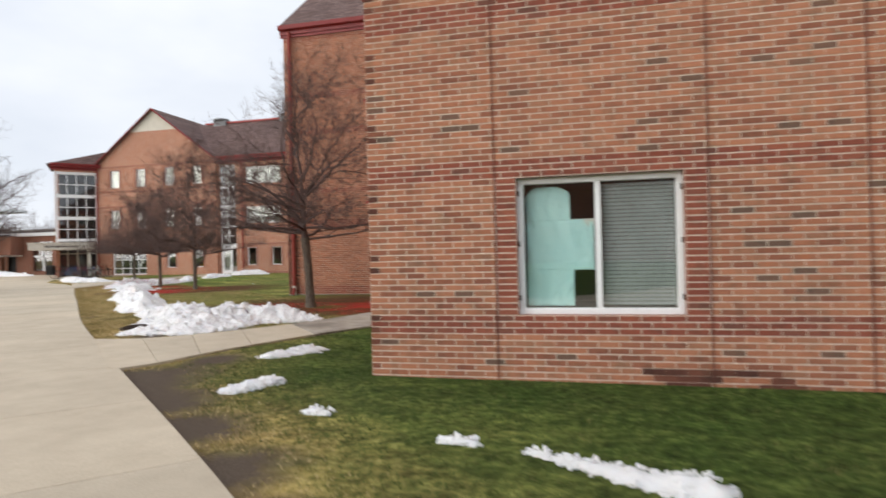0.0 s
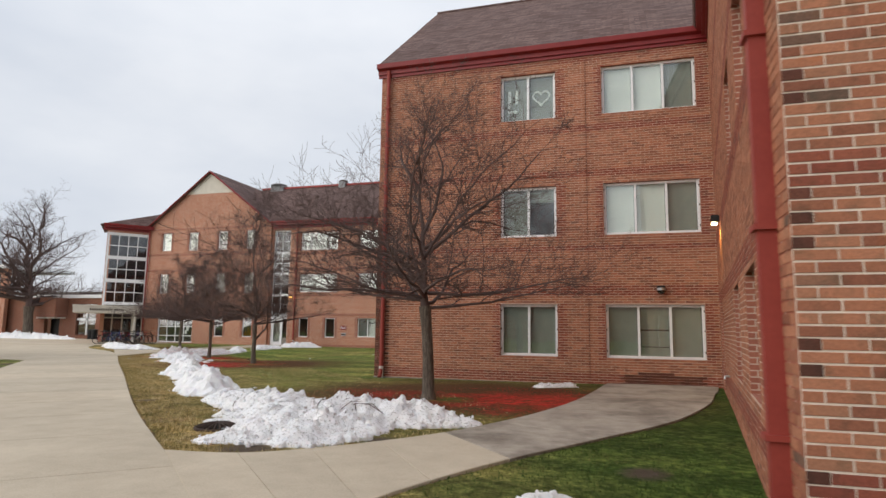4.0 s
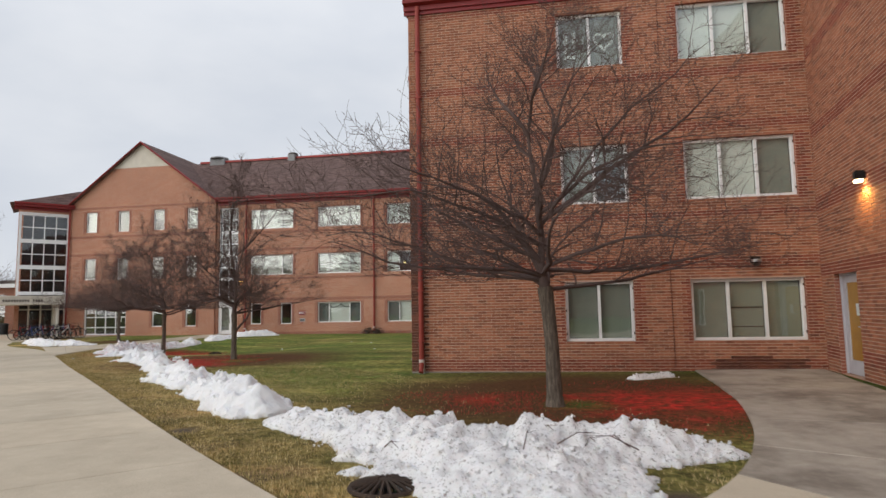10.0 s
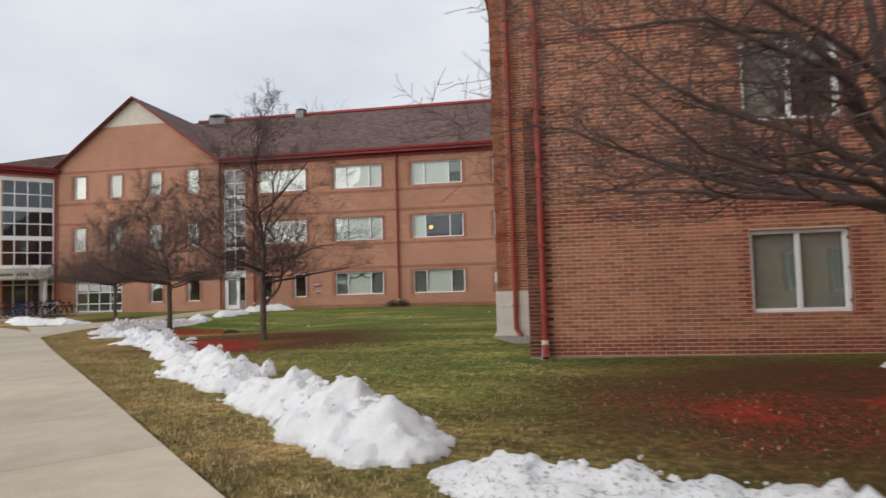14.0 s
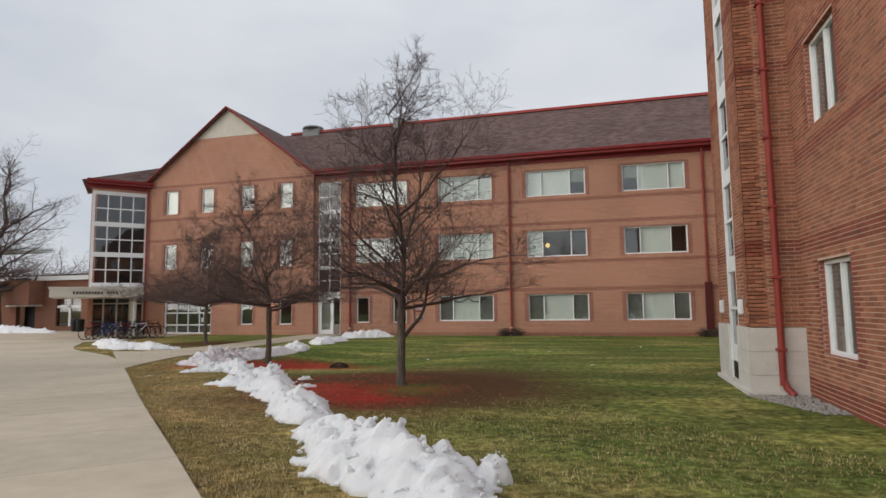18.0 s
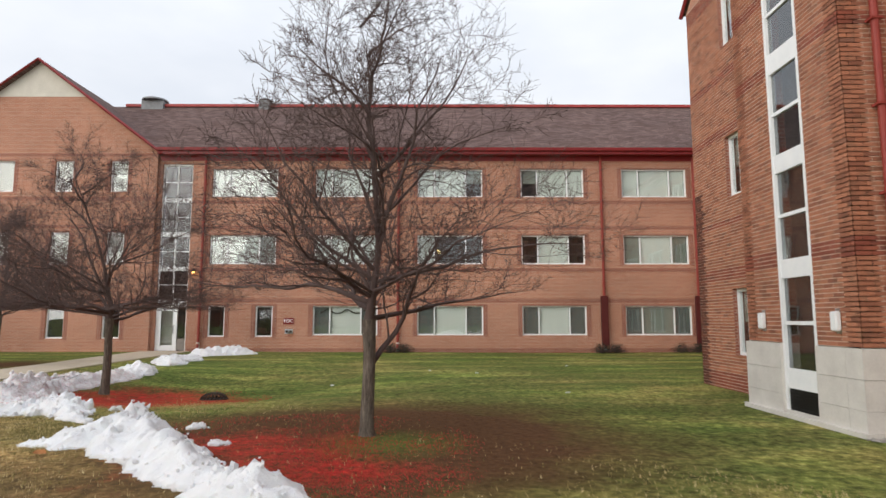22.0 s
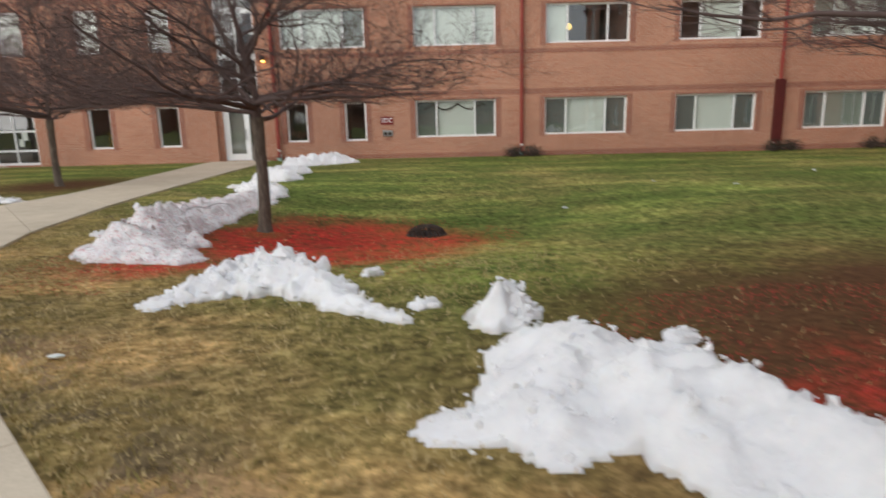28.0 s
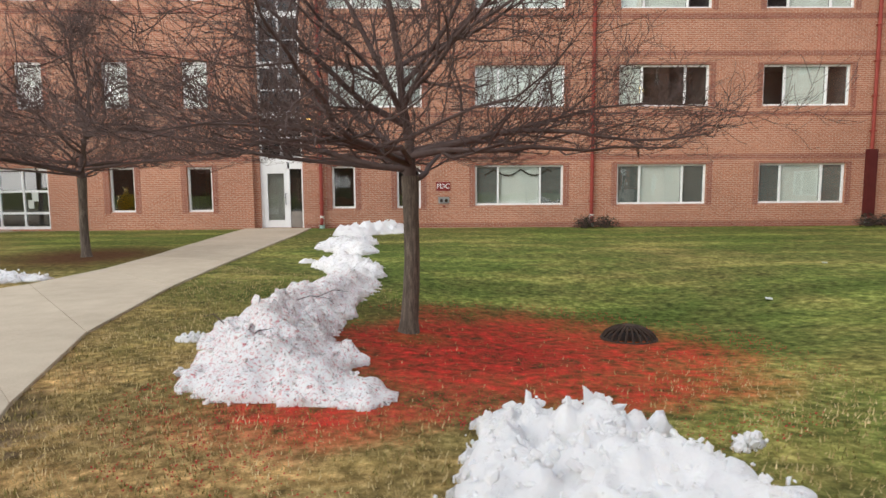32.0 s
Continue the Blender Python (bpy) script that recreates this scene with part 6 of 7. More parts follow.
def bare_tree(name, x, y, seed, label, tiers, fork=1.9, rise=4.4, girth=0.12, bits=(10, 9, 6), lean=(0, 0), tilt=(0.02, 0.02), reach=1.0, scale=1.0, stem=None, turn=0.0):
    """A leafless tree: a trunk, tiers of limbs round a leader, and a crown of fine twigs."""
    rng = random.Random(seed)
    ob = thing(name, pose(x, y, level(x, y)), label, "tree", "bare trees")
    tp = [Vector((lean[0] * f + 0.02 * math.sin(5 * f + seed), lean[1] * f + 0.02 * math.cos(4 * f), -0.08 + (fork + 0.08) * f)) for f in (0, 0.04, 0.12, 0.3, 0.5, 0.75, 1.0)]
    tr = [girth * k for k in (1.65, 1.35, 1.08, 0.98, 0.92, 0.92, 1.06)]
    part("trunk", strands("trunk", [(tp, tr)], 14, M_BARK), M_BARK, ob, "grey ridged trunk")
    out = [[] for _ in range(len(bits) + 1)]
    lead, lr, d = [tp[-1] - Vector((0, 0, 0.05))], [girth * 0.8], Vector((tilt[0], tilt[1], 1))
    for k in range(10):
        d = (d + Vector((tilt[0] * 0.3 + rng.gauss(0, 0.13), tilt[1] * 0.3 + rng.gauss(0, 0.13), 0.08))).normalized()
        lead.append(lead[-1] + d * rise / 10)
        lr.append(girth * max(0.035, 0.62 * (1 - (k + 1) / 10) ** 1.25))
    out[0].append((lead, lr))
    for count, el0, el1, len0, len1, f0, f1, up in tiers:
        turn += 0.7
        for k in range(count):
            f = f0 + (f1 - f0) * (k + rng.random()) / count
            q = f * 10
            start = lead[int(q)].lerp(lead[int(q) + 1], q - int(q))
            a = turn + k * math.tau / count + rng.uniform(-0.3, 0.3)
            el = rng.uniform(el0, el1)
            d = Vector((math.cos(a) * math.cos(el), math.sin(a) * math.cos(el), math.sin(el)))
            grow(rng, start, d, rng.uniform(len0, len1) * (reach if el < 0.3 else 1.0), girth * rng.uniform(0.26, 0.46) * (1 - 0.5 * f), bits, out, 0, up, 10)
    if stem:
        grow(rng, tp[4].lerp(tp[5], 0.4), Vector(stem), 2.6, girth * 0.46, bits, out, 0, -0.03, 10)
    for pts, rad in out[0]:
        part("limb", strands("limb", [(pts, rad)], 7, M_TWIG), M_TWIG, ob)
    tagged(part("inner_crown", strands("inner_crown", out[1], 5, M_TWIG), M_TWIG, ob), kind="stuff")
    tagged(part("crown", strands("crown", [b for lv in out[2:] for b in lv], 3, M_TWIG), M_TWIG, ob, "open crown of fine bare twigs"), kind="stuff")
    ob.scale = (scale, scale, scale)
    return ob


bare_tree("tree", -6.88, 15.05, 11, "leafless spreading tree in red berry litter before the wing", SPREADING, fork=1.85, rise=4.3, girth=0.118, lean=(-0.12, 0.0), tilt=(0.04, 0.0), reach=1.02, bits=(9, 8, 6))
bare_tree("tree", -17.95, 25.4, 23, "leafless tree with upright crown standing in red litter", UPRIGHT, fork=1.6, rise=5.0, girth=0.095, lean=(-0.02, 0), tilt=(-0.10, 0.0), reach=1.15, bits=(9, 8, 6), stem=(0.75, 0.3, 0.9))
bare_tree("tree", -25.22, 31.95, 37, "leafless spreading tree beside the stained snow and drain", SPREADING, fork=1.85, rise=4.5, girth=0.10, lean=(0.05, 0), turn=0.5)
bare_tree("tree", -32.63, 38.4, 41, "leafless spreading tree before the gabled block", SPREADING, fork=1.75, rise=4.2, girth=0.095, turn=1.3)
for k, (x, y, s) in enumerate(((-61.8, 50.6, 2.3), (-78, 60, 2.2), (-95, 62, 2.1))):
    bare_tree("tree", x, y, 50 + k, "large bare tree far behind the low block", UPRIGHT, fork=1.4, rise=4.6, girth=0.21, bits=(9, 7, 4), scale=s)


# ---- snow ----
def snow_bank(name, ridge, label, material, seed, cell=0.075, sharp=0.85, least=0.008, kind="snow bank"):
    """A ploughed bank: ridge points of x, y, half width, height; lumpy, with a ragged edge."""
    xs, ys = [r[0] for r in ridge], [r[1] for r in ridge]
    wmax = max(r[2] for r in ridge) + 0.35
    x0, y0 = min(xs) - wmax, min(ys) - wmax
    nx, ny = int((max(xs) - min(xs) + 2 * wmax) / cell) + 1, int((max(ys) - min(ys) + 2 * wmax) / cell) + 1
    X, Y = np.meshgrid(x0 + cell * np.arange(nx), y0 + cell * np.arange(ny))
    best = np.full(X.shape, -9.0)
    hgt = np.zeros(X.shape)
    for (ax, ay, aw, ah), (bx, by, bw, bh) in zip(ridge, ridge[1:]):
        dx, dy = bx - ax, by - ay
        t = np.clip(((X - ax) * dx + (Y - ay) * dy) / (dx * dx + dy * dy + 1e-9), 0, 1)
        d = np.hypot(X - ax - t * dx, Y - ay - t * dy)
        q = 1 - d / (aw + t * (bw - aw))
        h = ah + t * (bh - ah)
        take = q > best
        best, hgt = np.where(take, q, best), np.where(take, h, hgt)
    near = np.argwhere(best > -0.5)
    index, vs = {}, []
    for j, i in near:
        x, y = float(X[j, i]), float(Y[j, i])
        n1 = noise.noise((x * 1.1 + seed, y * 1.1, seed))
        n2 = noise.noise((x * 3.1, y * 3.1, seed + 5))
        n3 = noise.noise((x * 8.0, y * 8.0, seed + 9))
        cellv = noise.cell((x * 5.5 + 0.4 * n2, y * 5.5 + 0.4 * n3, seed))
        q = float(best[j, i]) + 0.26 * n1 + 0.24 * n2 + (0.16 if cell >= 0.046 else 0.5) * n3
        if q <= 0:
            continue
        crag = noise.ridged_multi_fractal((x * 2.6 + seed, y * 2.6, seed * 0.7), 0.9, 2.1, 4, 1.0, 2.0) - 1.0
        lump = 0.62 - noise.voronoi((x * 5.2 + 0.5 * n2, y * 5.2, seed))[0][0] + 0.5 * (0.6 - noise.voronoi((x * 12.0, y * 12.0 + 0.4 * n3, seed))[0][0])
        z = float(hgt[j, i]) * (min(q, 1.2) ** sharp) * (1 + 0.30 * n2 + 0.14 * n3 + 0.16 * max(-1, min(1.2, crag))) + (0.012 + 0.15 * float(hgt[j, i])) * lump * min(1, q * 3) + 0.05 * float(hgt[j, i]) * cellv * min(1, q * 3)
        index[(j, i)] = len(vs)
        vs.append((x + 0.02 * n3, y + 0.02 * n2, level(x, y) + max(z, least)))
    top = len(vs)
    fs = []
    for j, i in index:
        if all(k in index for k in ((j, i + 1), (j + 1, i + 1), (j + 1, i))):
            fs.append((index[(j, i)], index[(j, i + 1)], index[(j + 1, i + 1)], index[(j + 1, i)]))
    bm = bmesh.new()
    bv = [bm.verts.new(v) for v in vs]
    for f in fs:
        bm.faces.new([bv[k] for k in f])
    rim = [e for e in bm.edges if e.is_boundary]
    res = bmesh.ops.extrude_edge_only(bm, edges=rim)
    for v in res["geom"]:
        if isinstance(v, bmesh.types.BMVert):
            v.co.z = level(v.co.x, v.co.y) - 0.03
    bmesh.ops.delete(bm, geom=[v for v in bm.verts if not v.link_faces], context="VERTS")
    me = bpy.data.meshes.new(name)
    bmesh.ops.recalc_face_normals(bm, faces=bm.faces)
    bm.to_mesh(me)
    bm.free()
    me.materials.append(material)
    me.shade_smooth()
    ob = tagged(new(name, me), label, kind, kind + "s")
    # Clods rolled off the bank.
    rng = random.Random(seed)
    bm = bmesh.new()
    for _ in range(int((75 if wmax > 0.5 else 20) * len(ridge))):
        (ax, ay, aw, ah), (bx, by, bw, bh) = (lambda k: (ridge[k], ridge[k + 1]))(rng.randrange(len(ridge) - 1))
        t, a = rng.random(), rng.uniform(0, math.tau)
        w = (aw + t * (bw - aw)) * rng.uniform(0.2, 1.12)
        x, y = ax + t * (bx - ax) + math.cos(a) * w, ay + t * (by - ay) + math.sin(a) * w
        r = 0.010 + (0.015 + 0.085 * max(ah, 0.1)) * rng.random() ** 2.5
        j, i = int((y - y0) / cell), int((x - x0) / cell)
        z = vs[index[(j, i)]][2] if (j, i) in index else level(x, y)
        res = bmesh.ops.create_icosphere(bm, subdivisions=1, radius=r)
        sx, sy, sz, tilt = rng.uniform(0.6, 1.5), rng.uniform(0.6, 1.4), rng.uniform(0.5, 1.0), Matrix.Rotation(rng.uniform(0, 3), 3, (rng.random(), rng.random(), 0.3))
        for v in res["verts"]:
            v.co = tilt @ Vector((v.co.x * sx, v.co.y * sy, v.co.z * sz))
            v.co = Vector((x, y, z + r * 0.2)) + v.co * (0.85 + 0.9 * noise.noise(v.co * 20 + Vector((x, y, 0))))
    c = finish(bm, "crumb", material)
    tagged(part("crumb", c, material, ob), kind="stuff")
    return ob


BANK = "white ploughed snow bank along the walk"
snow_bank("snow_bank", [(-5.28, 11.92, 0.24, 0.14), (-6.11, 11.89, 0.52, 0.30), (-7.04, 11.7, 0.88, 0.36), (-6.95, 10.49, 0.8, 0.19), (-7.85, 9.72, 0.28, 0.07), (-6.95, 10.49, 0.8, 0.19), (-7.96, 11.55, 1.12, 0.34), (-9.18, 12.58, 0.6, 0.28), (-10.6, 13.5, 0.42, 0.16)], "grimy ploughed snow bank with twigs round a drain grate", M_SNOW_D, 1, 0.046)
snow_bank("snow_bank", [(-11.45, 14.3, 0.55, 0.30), (-12.06, 14.95, 0.75, 0.4), (-12.7, 15.68, 0.5, 0.3), (-13.17, 16.26, 0.62, 0.37), (-13.94, 16.79, 0.45, 0.25)], BANK, M_SNOW, 2, 0.05)
snow_bank("snow_bank", [(-15.09, 17.56, 0.2, 0.05), (-14.69, 17.52, 0.45, 0.22), (-15.24, 18.32, 0.62, 0.32), (-15.91, 19.02, 0.68, 0.4), (-16.58, 19.72, 0.52, 0.28), (-17.34, 20.64, 0.45, 0.2)], BANK, M_SNOW, 16, 0.05)
snow_bank("snow_bank", [(-14.66, 18.69, 0.16, 0.24), (-14.8, 18.83, 0.15, 0.2)], "small lump of snow on the lawn", M_SNOW, 3, 0.04)
snow_bank("snow_bank", [(-19.05, 22.44, 0.3, 0.14), (-18.8, 22.45, 0.42, 0.28), (-18.5, 22.0, 0.48, 0.33), (-17.97, 21.24, 0.38, 0.2)], "white ploughed snow bank tapering towards the walk", M_SNOW, 4, 0.05)
snow_bank("snow_bank", [(-22.25, 24.9, 0.2, 0.05), (-21.7, 25.0, 0.45, 0.17), (-21.5, 25.75, 0.55, 0.28), (-20.95, 25.05, 0.6, 0.3), (-20.15, 23.98, 0.5, 0.24), (-19.58, 23.2, 0.38, 0.2), (-18.94, 22.75, 0.35, 0.16)], "white ploughed snow bank flecked with red berries", M_SNOW, 23, 0.05)
snow_bank("snow_bank", [(-21.82, 26.6, 0.26, 0.28), (-21.66, 26.7, 0.2, 0.22)], "round lump of snow at the end of the bank", M_SNOW, 24, 0.045)
snow_bank("snow_bank", [(-24.85, 27.3, 0.2, 0.06), (-24.5, 27.85, 0.38, 0.18), (-24.55, 28.7, 0.16, 0.16), (-24.02, 28.38, 0.5, 0.36), (-24.05, 27.95, 0.42, 0.24), (-23.62, 27.85, 0.38, 0.2), (-23.2, 27.25, 0.24, 0.11), (-22.6, 26.7, 0.12, 0.06)], "white heaped snow bank on the lawn", M_SNOW, 5, 0.045)
snow_bank("snow_bank", [(-25.55, 29.42, 0.36, 0.18), (-26.26, 29.82, 0.7, 0.34), (-26.47, 30.58, 0.74, 0.4), (-26.75, 31.92, 0.66, 0.35), (-26.62, 33.33, 0.55, 0.3), (-26.27, 34.79, 0.5, 0.24)], "grimy snow bank stained pink by berries", M_SNOW_R, 6, 0.046)
snow_bank("snow_bank", [(-26.22, 35.78, 0.55, 0.3), (-26.82, 36.82, 0.5, 0.26)], "low grimy snow bank along the branch walk", M_SNOW_D, 7, 0.06)
snow_bank("snow_bank", [(-26.62, 38.93, 0.5, 0.26), (-27.33, 40.11, 0.6, 0.3), (-26.72, 41.13, 0.4, 0.2)], "low snow heap beside the branch walk", M_SNOW_D, 27, 0.06)
snow_bank("snow_bank", [(-27.53, 43.89, 0.6, 0.34), (-26.62, 44.71, 0.7, 0.38), (-25.82, 45.14, 0.4, 0.2)], "snow bank near the long wing", M_SNOW, 8, 0.06)
snow_bank("snow_bank", [(-31.55, 35.1, 0.22, 0.1), (-32.42, 34.78, 0.4, 0.28), (-33.94, 34.82, 0.5, 0.3), (-35.39, 35.27, 0.4, 0.22)], "grimy snow bank in the grass by the branch walk", M_SNOW_D, 9)
snow_bank("snow_bank", [(-35.1, 35.7, 0.35, 0.2), (-36.4, 36.5, 0.5, 0.32), (-37.7, 37.2, 0.38, 0.22)], "snow bank beside the parked bicycles", M_SNOW, 10)
snow_bank("snow_bank", [(-64.0, 48.6, 0.8, 0.4), (-60.5, 48.9, 1.0, 0.6), (-57.0, 48.7, 0.8, 0.5), (-54.2, 49.0, 0.5, 0.25)], "snow bank at the far side of the walk", M_SNOW, 11, 0.1)
snow_bank("snow_bank", [(-3.42, 6.1, 0.15, 0.05), (-3.2, 6.6, 0.17, 0.06)], "thin leftover snow patch by the near block", M_SNOW, 12, 0.045)
snow_bank("snow_bank", [(-4.05, 7.99, 0.22, 0.06), (-3.75, 8.55, 0.24, 0.07)], "thin leftover snow patch on grass", M_SNOW, 13, 0.045)
snow_bank("snow_bank", [(-2.19, 5.53, 0.12, 0.03), (-2.05, 5.49, 0.1, 0.03)], "scrap of leftover snow on grass", M_SNOW, 18, 0.04)
snow_bank("snow_bank", [(-0.77, 4.91, 0.08, 0.03), (-0.55, 4.88, 0.07, 0.03)], "scrap of leftover snow on grass", M_SNOW, 19, 0.04)
snow_bank("snow_bank", [(-0.11, 4.78, 0.06, 0.03), (0.31, 4.54, 0.10, 0.04), (0.69, 4.34, 0.14, 0.06), (0.98, 4.2, 0.18, 0.1)], "thin leftover snow strip on the lawn", M_SNOW, 14, 0.045)
for k, (x, y, r) in enumerate(((-6.3, 10.3, 0.14), (-14.35, 17.0, 0.1), (-22.43, 27.06, 0.11), (-20.59, 26.07, 0.11), (-23.04, 28.36, 0.06), (-19.79, 24.78, 0.09), (-27.47, 31.12, 0.12), (-27.48, 37.2, 0.12))):
    snow_bank("snow_lump", [(x - 0.06, y, r, 0.07), (x + 0.08, y + 0.05, r * 0.8, 0.05)], "small leftover lump of snow on the grass", M_SNOW, 80 + k, 0.035, 0.5, 0.012, "snow lump")
snow_bank("snow_bank", [(-5.2, 18.75, 0.2, 0.1), (-4.5, 19.1, 0.22, 0.12)], "dirty snow remnant with dead leaves by the wall", M_SNOW_D, 15, 0.05)


# ---- small things ----
def beehive_grate(x, y, r, label, tall=1.0):
    """A domed cast drain grate with curved ribs and slots."""
    ob = thing("drain_grate", pose(x, y, level(x, y)), label, "drain grate", "drain grates")
    part("rim", tube(bmesh.new(), [(r * math.cos(a), r * math.sin(a), 0.015) for a in [k * math.tau / 28 for k in range(29)]], 0.024, 6, False), M_IRON, ob)
    for k in range(22):
        a = k * math.tau / 22
        c, s = math.cos(a), math.sin(a)
        part("rib", tube(bmesh.new(), [(r * c, r * s, 0.02), (0.86 * r * c, 0.86 * r * s, 0.08 * tall), (0.55 * r * c, 0.55 * r * s, 0.13 * tall), (0.2 * r * c, 0.2 * r * s, 0.155 * tall)], 0.016, 5), M_IRON, ob)
    part("cap", tube(bmesh.new(), [(0, 0, 0.148 * tall), (0, 0, 0.165 * tall)], [0.30 * r, 0.24 * r], 14), M_IRON, ob)
    # Thin black disc under the ribs, coloured for the shade of the hollow.
    part("sump", tube(bmesh.new(), [(0, 0, 0.001), (0, 0, 0.012)], 0.95 * r, 20), M_BLACK, ob)


beehive_grate(-22.55, 32.06, 0.32, "domed cast-iron drain grate in red litter", 1.1)
beehive_grate(-8.4, 10.53, 0.30, "domed rusty drain grate half buried in snow", 0.5)
bm = bmesh.new()
for k, (dx, dy, dz) in enumerate(((-0.07, -0.02, 0.0), (0.0, -0.06, 0.012), (0.08, -0.02, 0.005), (0.05, 0.06, 0.02), (-0.04, 0.06, 0.008))):
    bm.verts.new((dx, dy, dz))
bm.verts.ensure_lookup_table()
bm.faces.new(bm.verts)
bmesh.ops.solidify(bm, geom=list(bm.faces), thickness=0.003)
solid("dead_leaf", bm, M_LEAF, pose(-21.68, 24.15, level(-21.68, 24.15) + 0.05, 12, 8, 30), "single orange dead leaf on the grass", "leaf")


trng = random.Random(5)
for k in range(14):
    x, y = (-7.6 + trng.uniform(-1.3, 1.6), 11.5 + trng.uniform(-0.5, 0.6)) if k < 8 else (-26.6 + trng.uniform(-0.5, 0.4), 31.0 + trng.uniform(-1.0, 2.0))
    a, q = trng.uniform(0, math.tau), trng.uniform(0.2, 0.5)
    z = level(x, y) + 0.30
    tip = Vector((math.cos(a) * q, math.sin(a) * q, trng.uniform(-0.05, 0.08)))
    bm = tube(bmesh.new(), [(0, 0, -0.06), tip * 0.5 + Vector((0, 0, 0.03)), tip], [0.007, 0.005, 0.002], 5)
    tube(bm, [tip * 0.45 + Vector((0, 0, 0.025)), tip * 0.6 + Vector((0.08, -0.05, 0.04))], [0.004, 0.0015], 4)
    solid("fallen_twig", bm, M_TWIG, pose(x, y, z), "thin dark fallen twig lying on the snow bank", "twig", "fallen twigs")
for x, y in ((-17.29, 36.41), (-15.85, 35.32), (-19.92, 33.67), (-12.6, 37.89), (-24.94, 26.03), (-14.18, 30.12)):
    bm = boxes((-0.05, -0.035, 0.0, 0.05, 0.035, 0.02))
    bmesh.ops.bevel(bm, geom=list(bm.edges), offset=0.008, segments=1, affect="EDGES")
    solid("litter_scrap", bm, M_BLINDW, pose(x, y, level(x, y) + 0.02, 8, 5, 37 * x), "small pale scrap lying on the grass", "litter", "litter scraps")


def scatter_mesh(name, pts, make, material):
    vs, fs = [], []
    for p in pts:
        v, f = make(p)
        o = len(vs)
        vs += v
        fs += [tuple(k + o for k in q) for q in f]
    return raw_mesh(name, vs, fs, material)


rs = random.Random(17)


def stone(p):
    r = rs.uniform(0.025, 0.06)
    v = [(p[0] + r * rs.uniform(0.7, 1.2) * a, p[1] + r * rs.uniform(0.7, 1.2) * b, p[2] + 0.6 * r * c + 0.01) for a, b, c in ((1, 0, 0), (0, 1, 0), (-1, 0, 0), (0, -1, 0), (0, 0, 1), (0, 0, -1))]
    return v, [(0, 1, 4), (1, 2, 4), (2, 3, 4), (3, 0, 4), (1, 0, 5), (2, 1, 5), (3, 2, 5), (0, 3, 5)]


pts = []
for _ in range(700):
    x, y = rs.uniform(-11.4, -10.4), rs.uniform(23.0, 24.85)
    if (x + 10.4) > -(0.35 + 0.65 * (y - 23.0) / 1.8):
        pts.append((x, y, level(x, y)))
tagged(new("gravel", scatter_mesh("gravel", pts, stone, M_GRAVEL)), "grey gravel patch at the foot of the stair bay", "gravel", kind="stuff")


def berry(p):
    r = rs.uniform(0.004, 0.008)
    v = [(p[0] + r * a, p[1] + r * b, p[2] + r * c + r * 0.6) for a, b, c in ((1, 0, 0), (0, 1, 0), (-1, 0, 0), (0, -1, 0), (0, 0, 1), (0, 0, -1))]
    return v, [(0, 1, 4), (1, 2, 4), (2, 3, 4), (3, 0, 4), (1, 0, 5), (2, 1, 5), (3, 2, 5), (0, 3, 5)]


pts = []
for (cx, cy, r, _), n in zip(RED_PATCHES, (5000, 2500, 9000, 4000, 9000, 3500)):
    for _ in range(n):
        a, d = rs.uniform(0, math.tau), r * rs.random() ** 0.6
        x, y = cx + d * math.cos(a), cy + d * math.sin(a)
        if noise.noise((x * 0.9, y * 0.9, 3.0)) > -0.15 + rs.uniform(-0.2, 0.2) and not any(inside(w, x, y) for w in WALKS) and not (-23 < x < -17 and x + y < 4.3):
            pts.append((x, y, level(x, y)))
tagged(new("fallen_berries", scatter_mesh("fallen_berries", pts, berry, M_BERRY)), "fallen red berries strewn under the trees", "berries", kind="stuff")


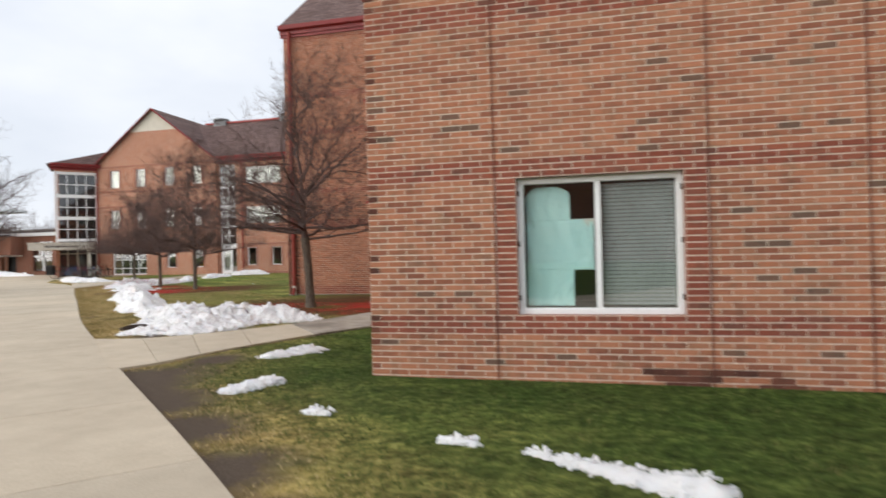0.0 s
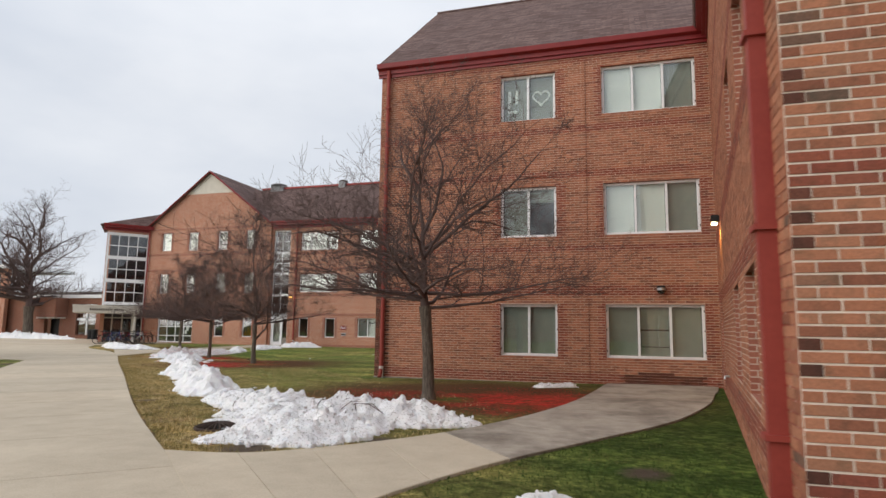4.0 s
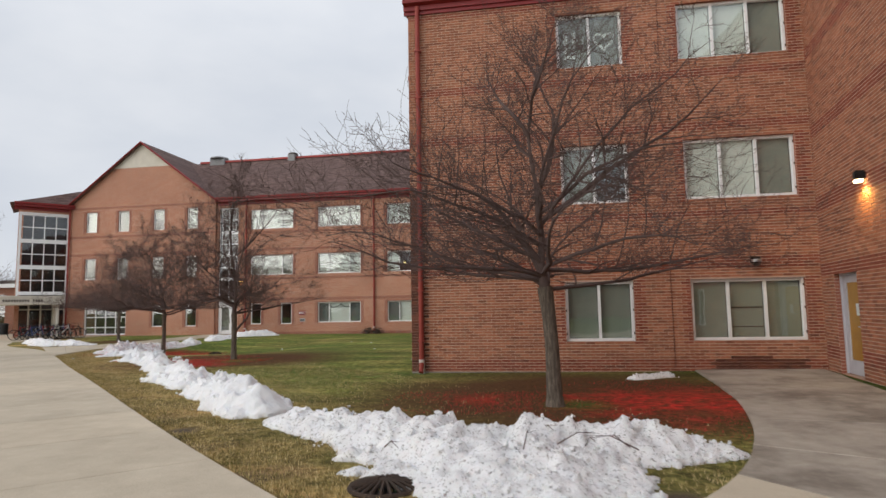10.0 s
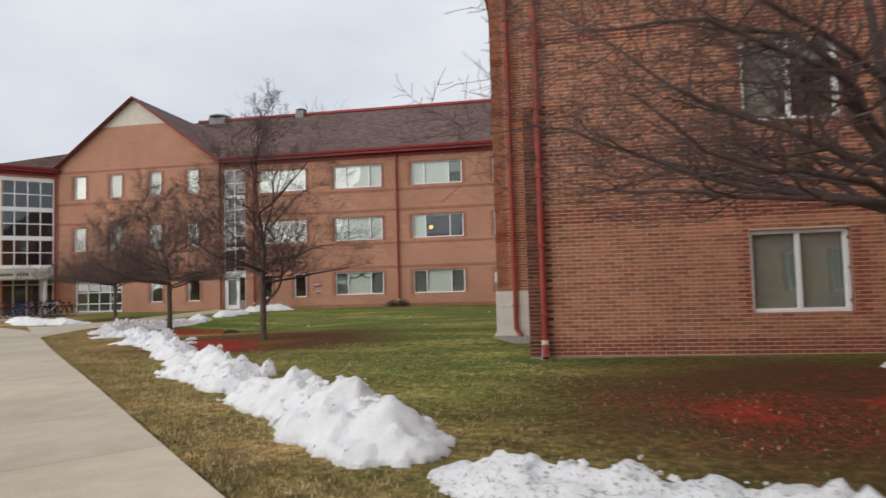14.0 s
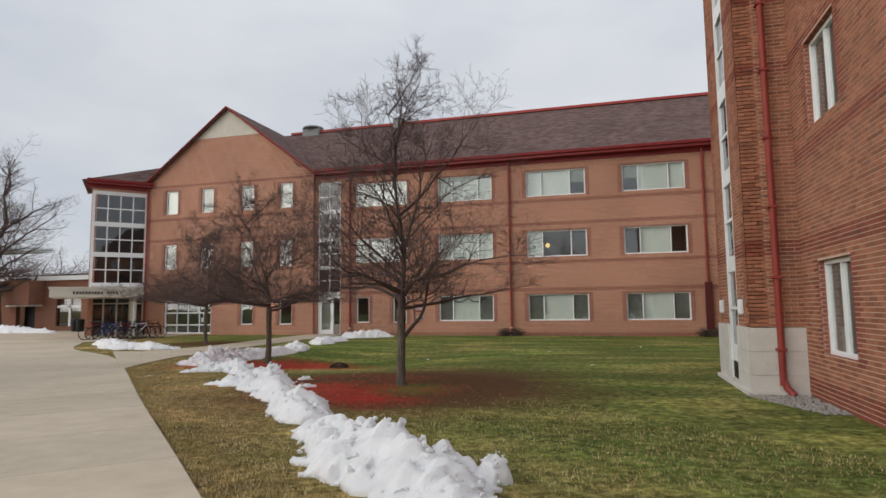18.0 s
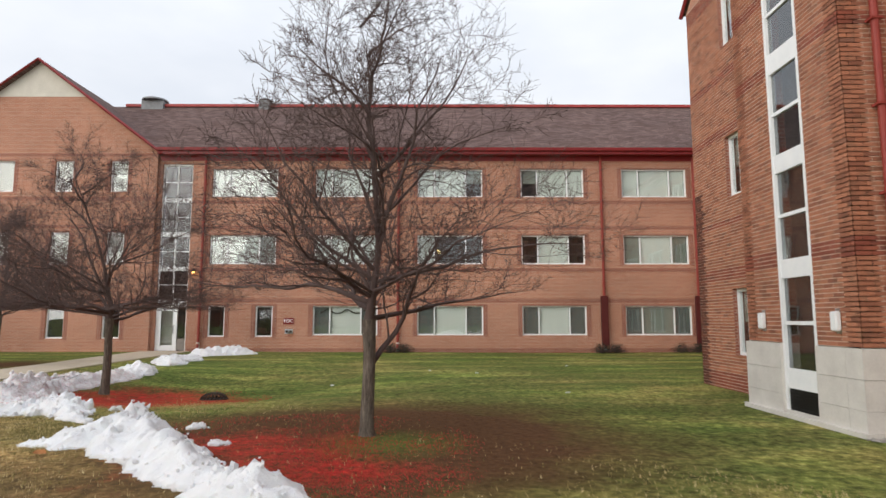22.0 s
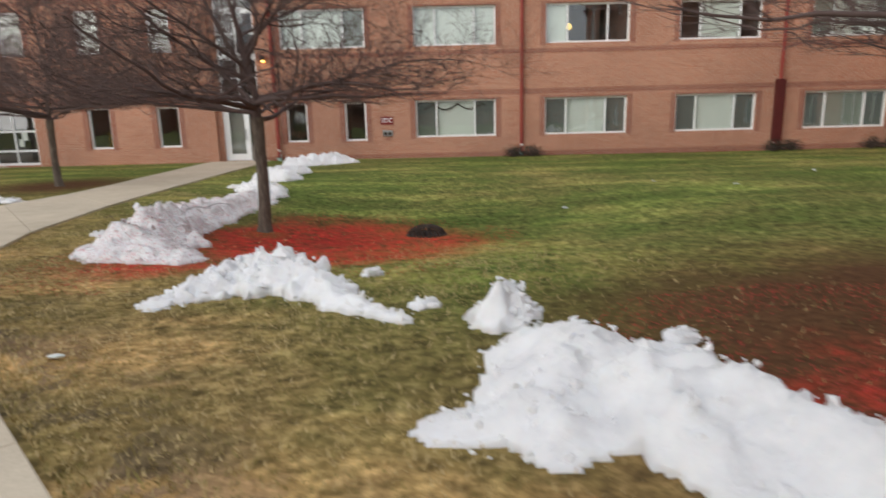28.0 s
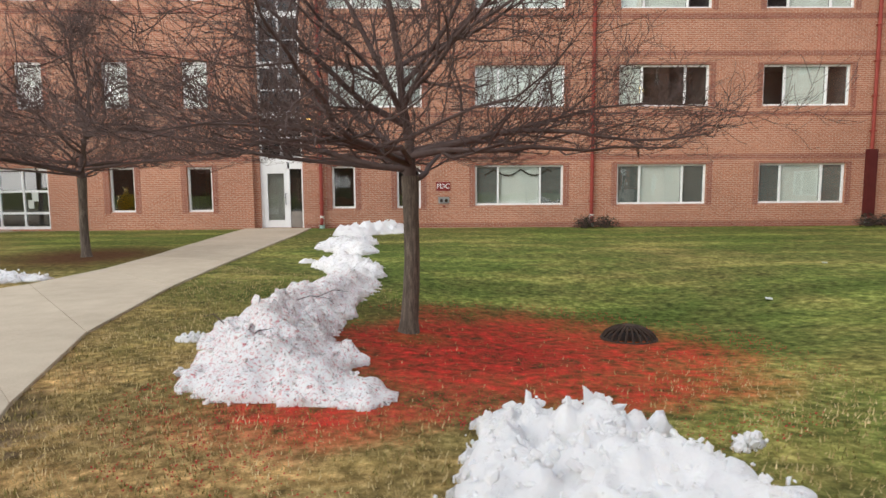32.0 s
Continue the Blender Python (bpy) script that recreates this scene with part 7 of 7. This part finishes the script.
def blade(p):
    a, h, w = rs.uniform(0, math.tau), rs.uniform(0.018, 0.045), rs.uniform(0.003, 0.006)
    c, s = math.cos(a), math.sin(a)
    k = rs.uniform(0.2, 1.0) * h
    return [(p[0] - w * s, p[1] + w * c, p[2] - 0.004), (p[0] + w * s, p[1] - w * c, p[2] - 0.004), (p[0] + k * c, p[1] + k * s, p[2] + h)], [(0, 1, 2)]


pts, lush = [], []
while len(pts) + len(lush) < 118000:
    u, s = rs.uniform(0, 66), 0.2 + 8.5 * rs.random() ** 1.5
    x, y = uv_xy(u, edge_r(u) + s - 0.15)
    if y > 7.05 and x > -2.25 and x + 2.15 > (y - 7.1) * 0.107:
        continue
    if any(inside(w, x, y) for w in WALKS[1:]) or any(math.hypot(x - a, y - b) < r * rs.uniform(0.5, 1.0) for a, b, r in EARTH):
        continue
    if any(math.hypot(x - q[0], y - q[1]) < q[2] * rs.uniform(0.75, 1.25) for q in MULCH) and rs.random() < 0.93:
        continue
    (pts if x < -5.0 or s < rs.uniform(0.3, 1.5) else lush).append((x, y, level(x, y)))
tagged(new("grass", scatter_mesh("grass", lush, blade, M_BLADE_G)), "short green turf beside the near block", "grass", kind="stuff")
tagged(new("grass", scatter_mesh("grass", pts, blade, M_BLADE)), "short winter grass beside the walk", "grass", kind="stuff")

# ---- single bricks of the near wall ----
brick_cache = {}
LONE = [(wall_a, r, M_BRICK) for r in A_LONE] + [(wall_aw, r, M_WING_S) for r in AW_LONE] + [(wall_b, r, M_WING_S) for r in B_LONE] + [(wall_bw, r, M_WING_S) for r in BW_LONE]
for host, (x0, x1, z, dark), paint in LONE:
    key = (round(x1 - x0, 3), int(dark), paint.name)
    if key not in brick_cache:
        bm = boxes((0.0052, -0.0048, 0.006, key[0] - 0.0052, 0.01, COURSE - 0.006)) if dark < 2 else boxes((0.001, -0.0048, 0.003, key[0] - 0.001, 0.01, COURSE - 0.003))
        bmesh.ops.bevel(bm, geom=[e for e in bm.edges if all(v.co.y < 0 for v in e.verts)], offset=0.002, segments=1, affect="EDGES")
        brick_cache[key] = finish(bm, "brick", (paint, M_BRICK_D, M_BRICK_W)[int(dark)])
    ob = new("brick", brick_cache[key])
    ob.parent = host
    ob.location = (x0, random.uniform(-0.0015, 0.0015), z)
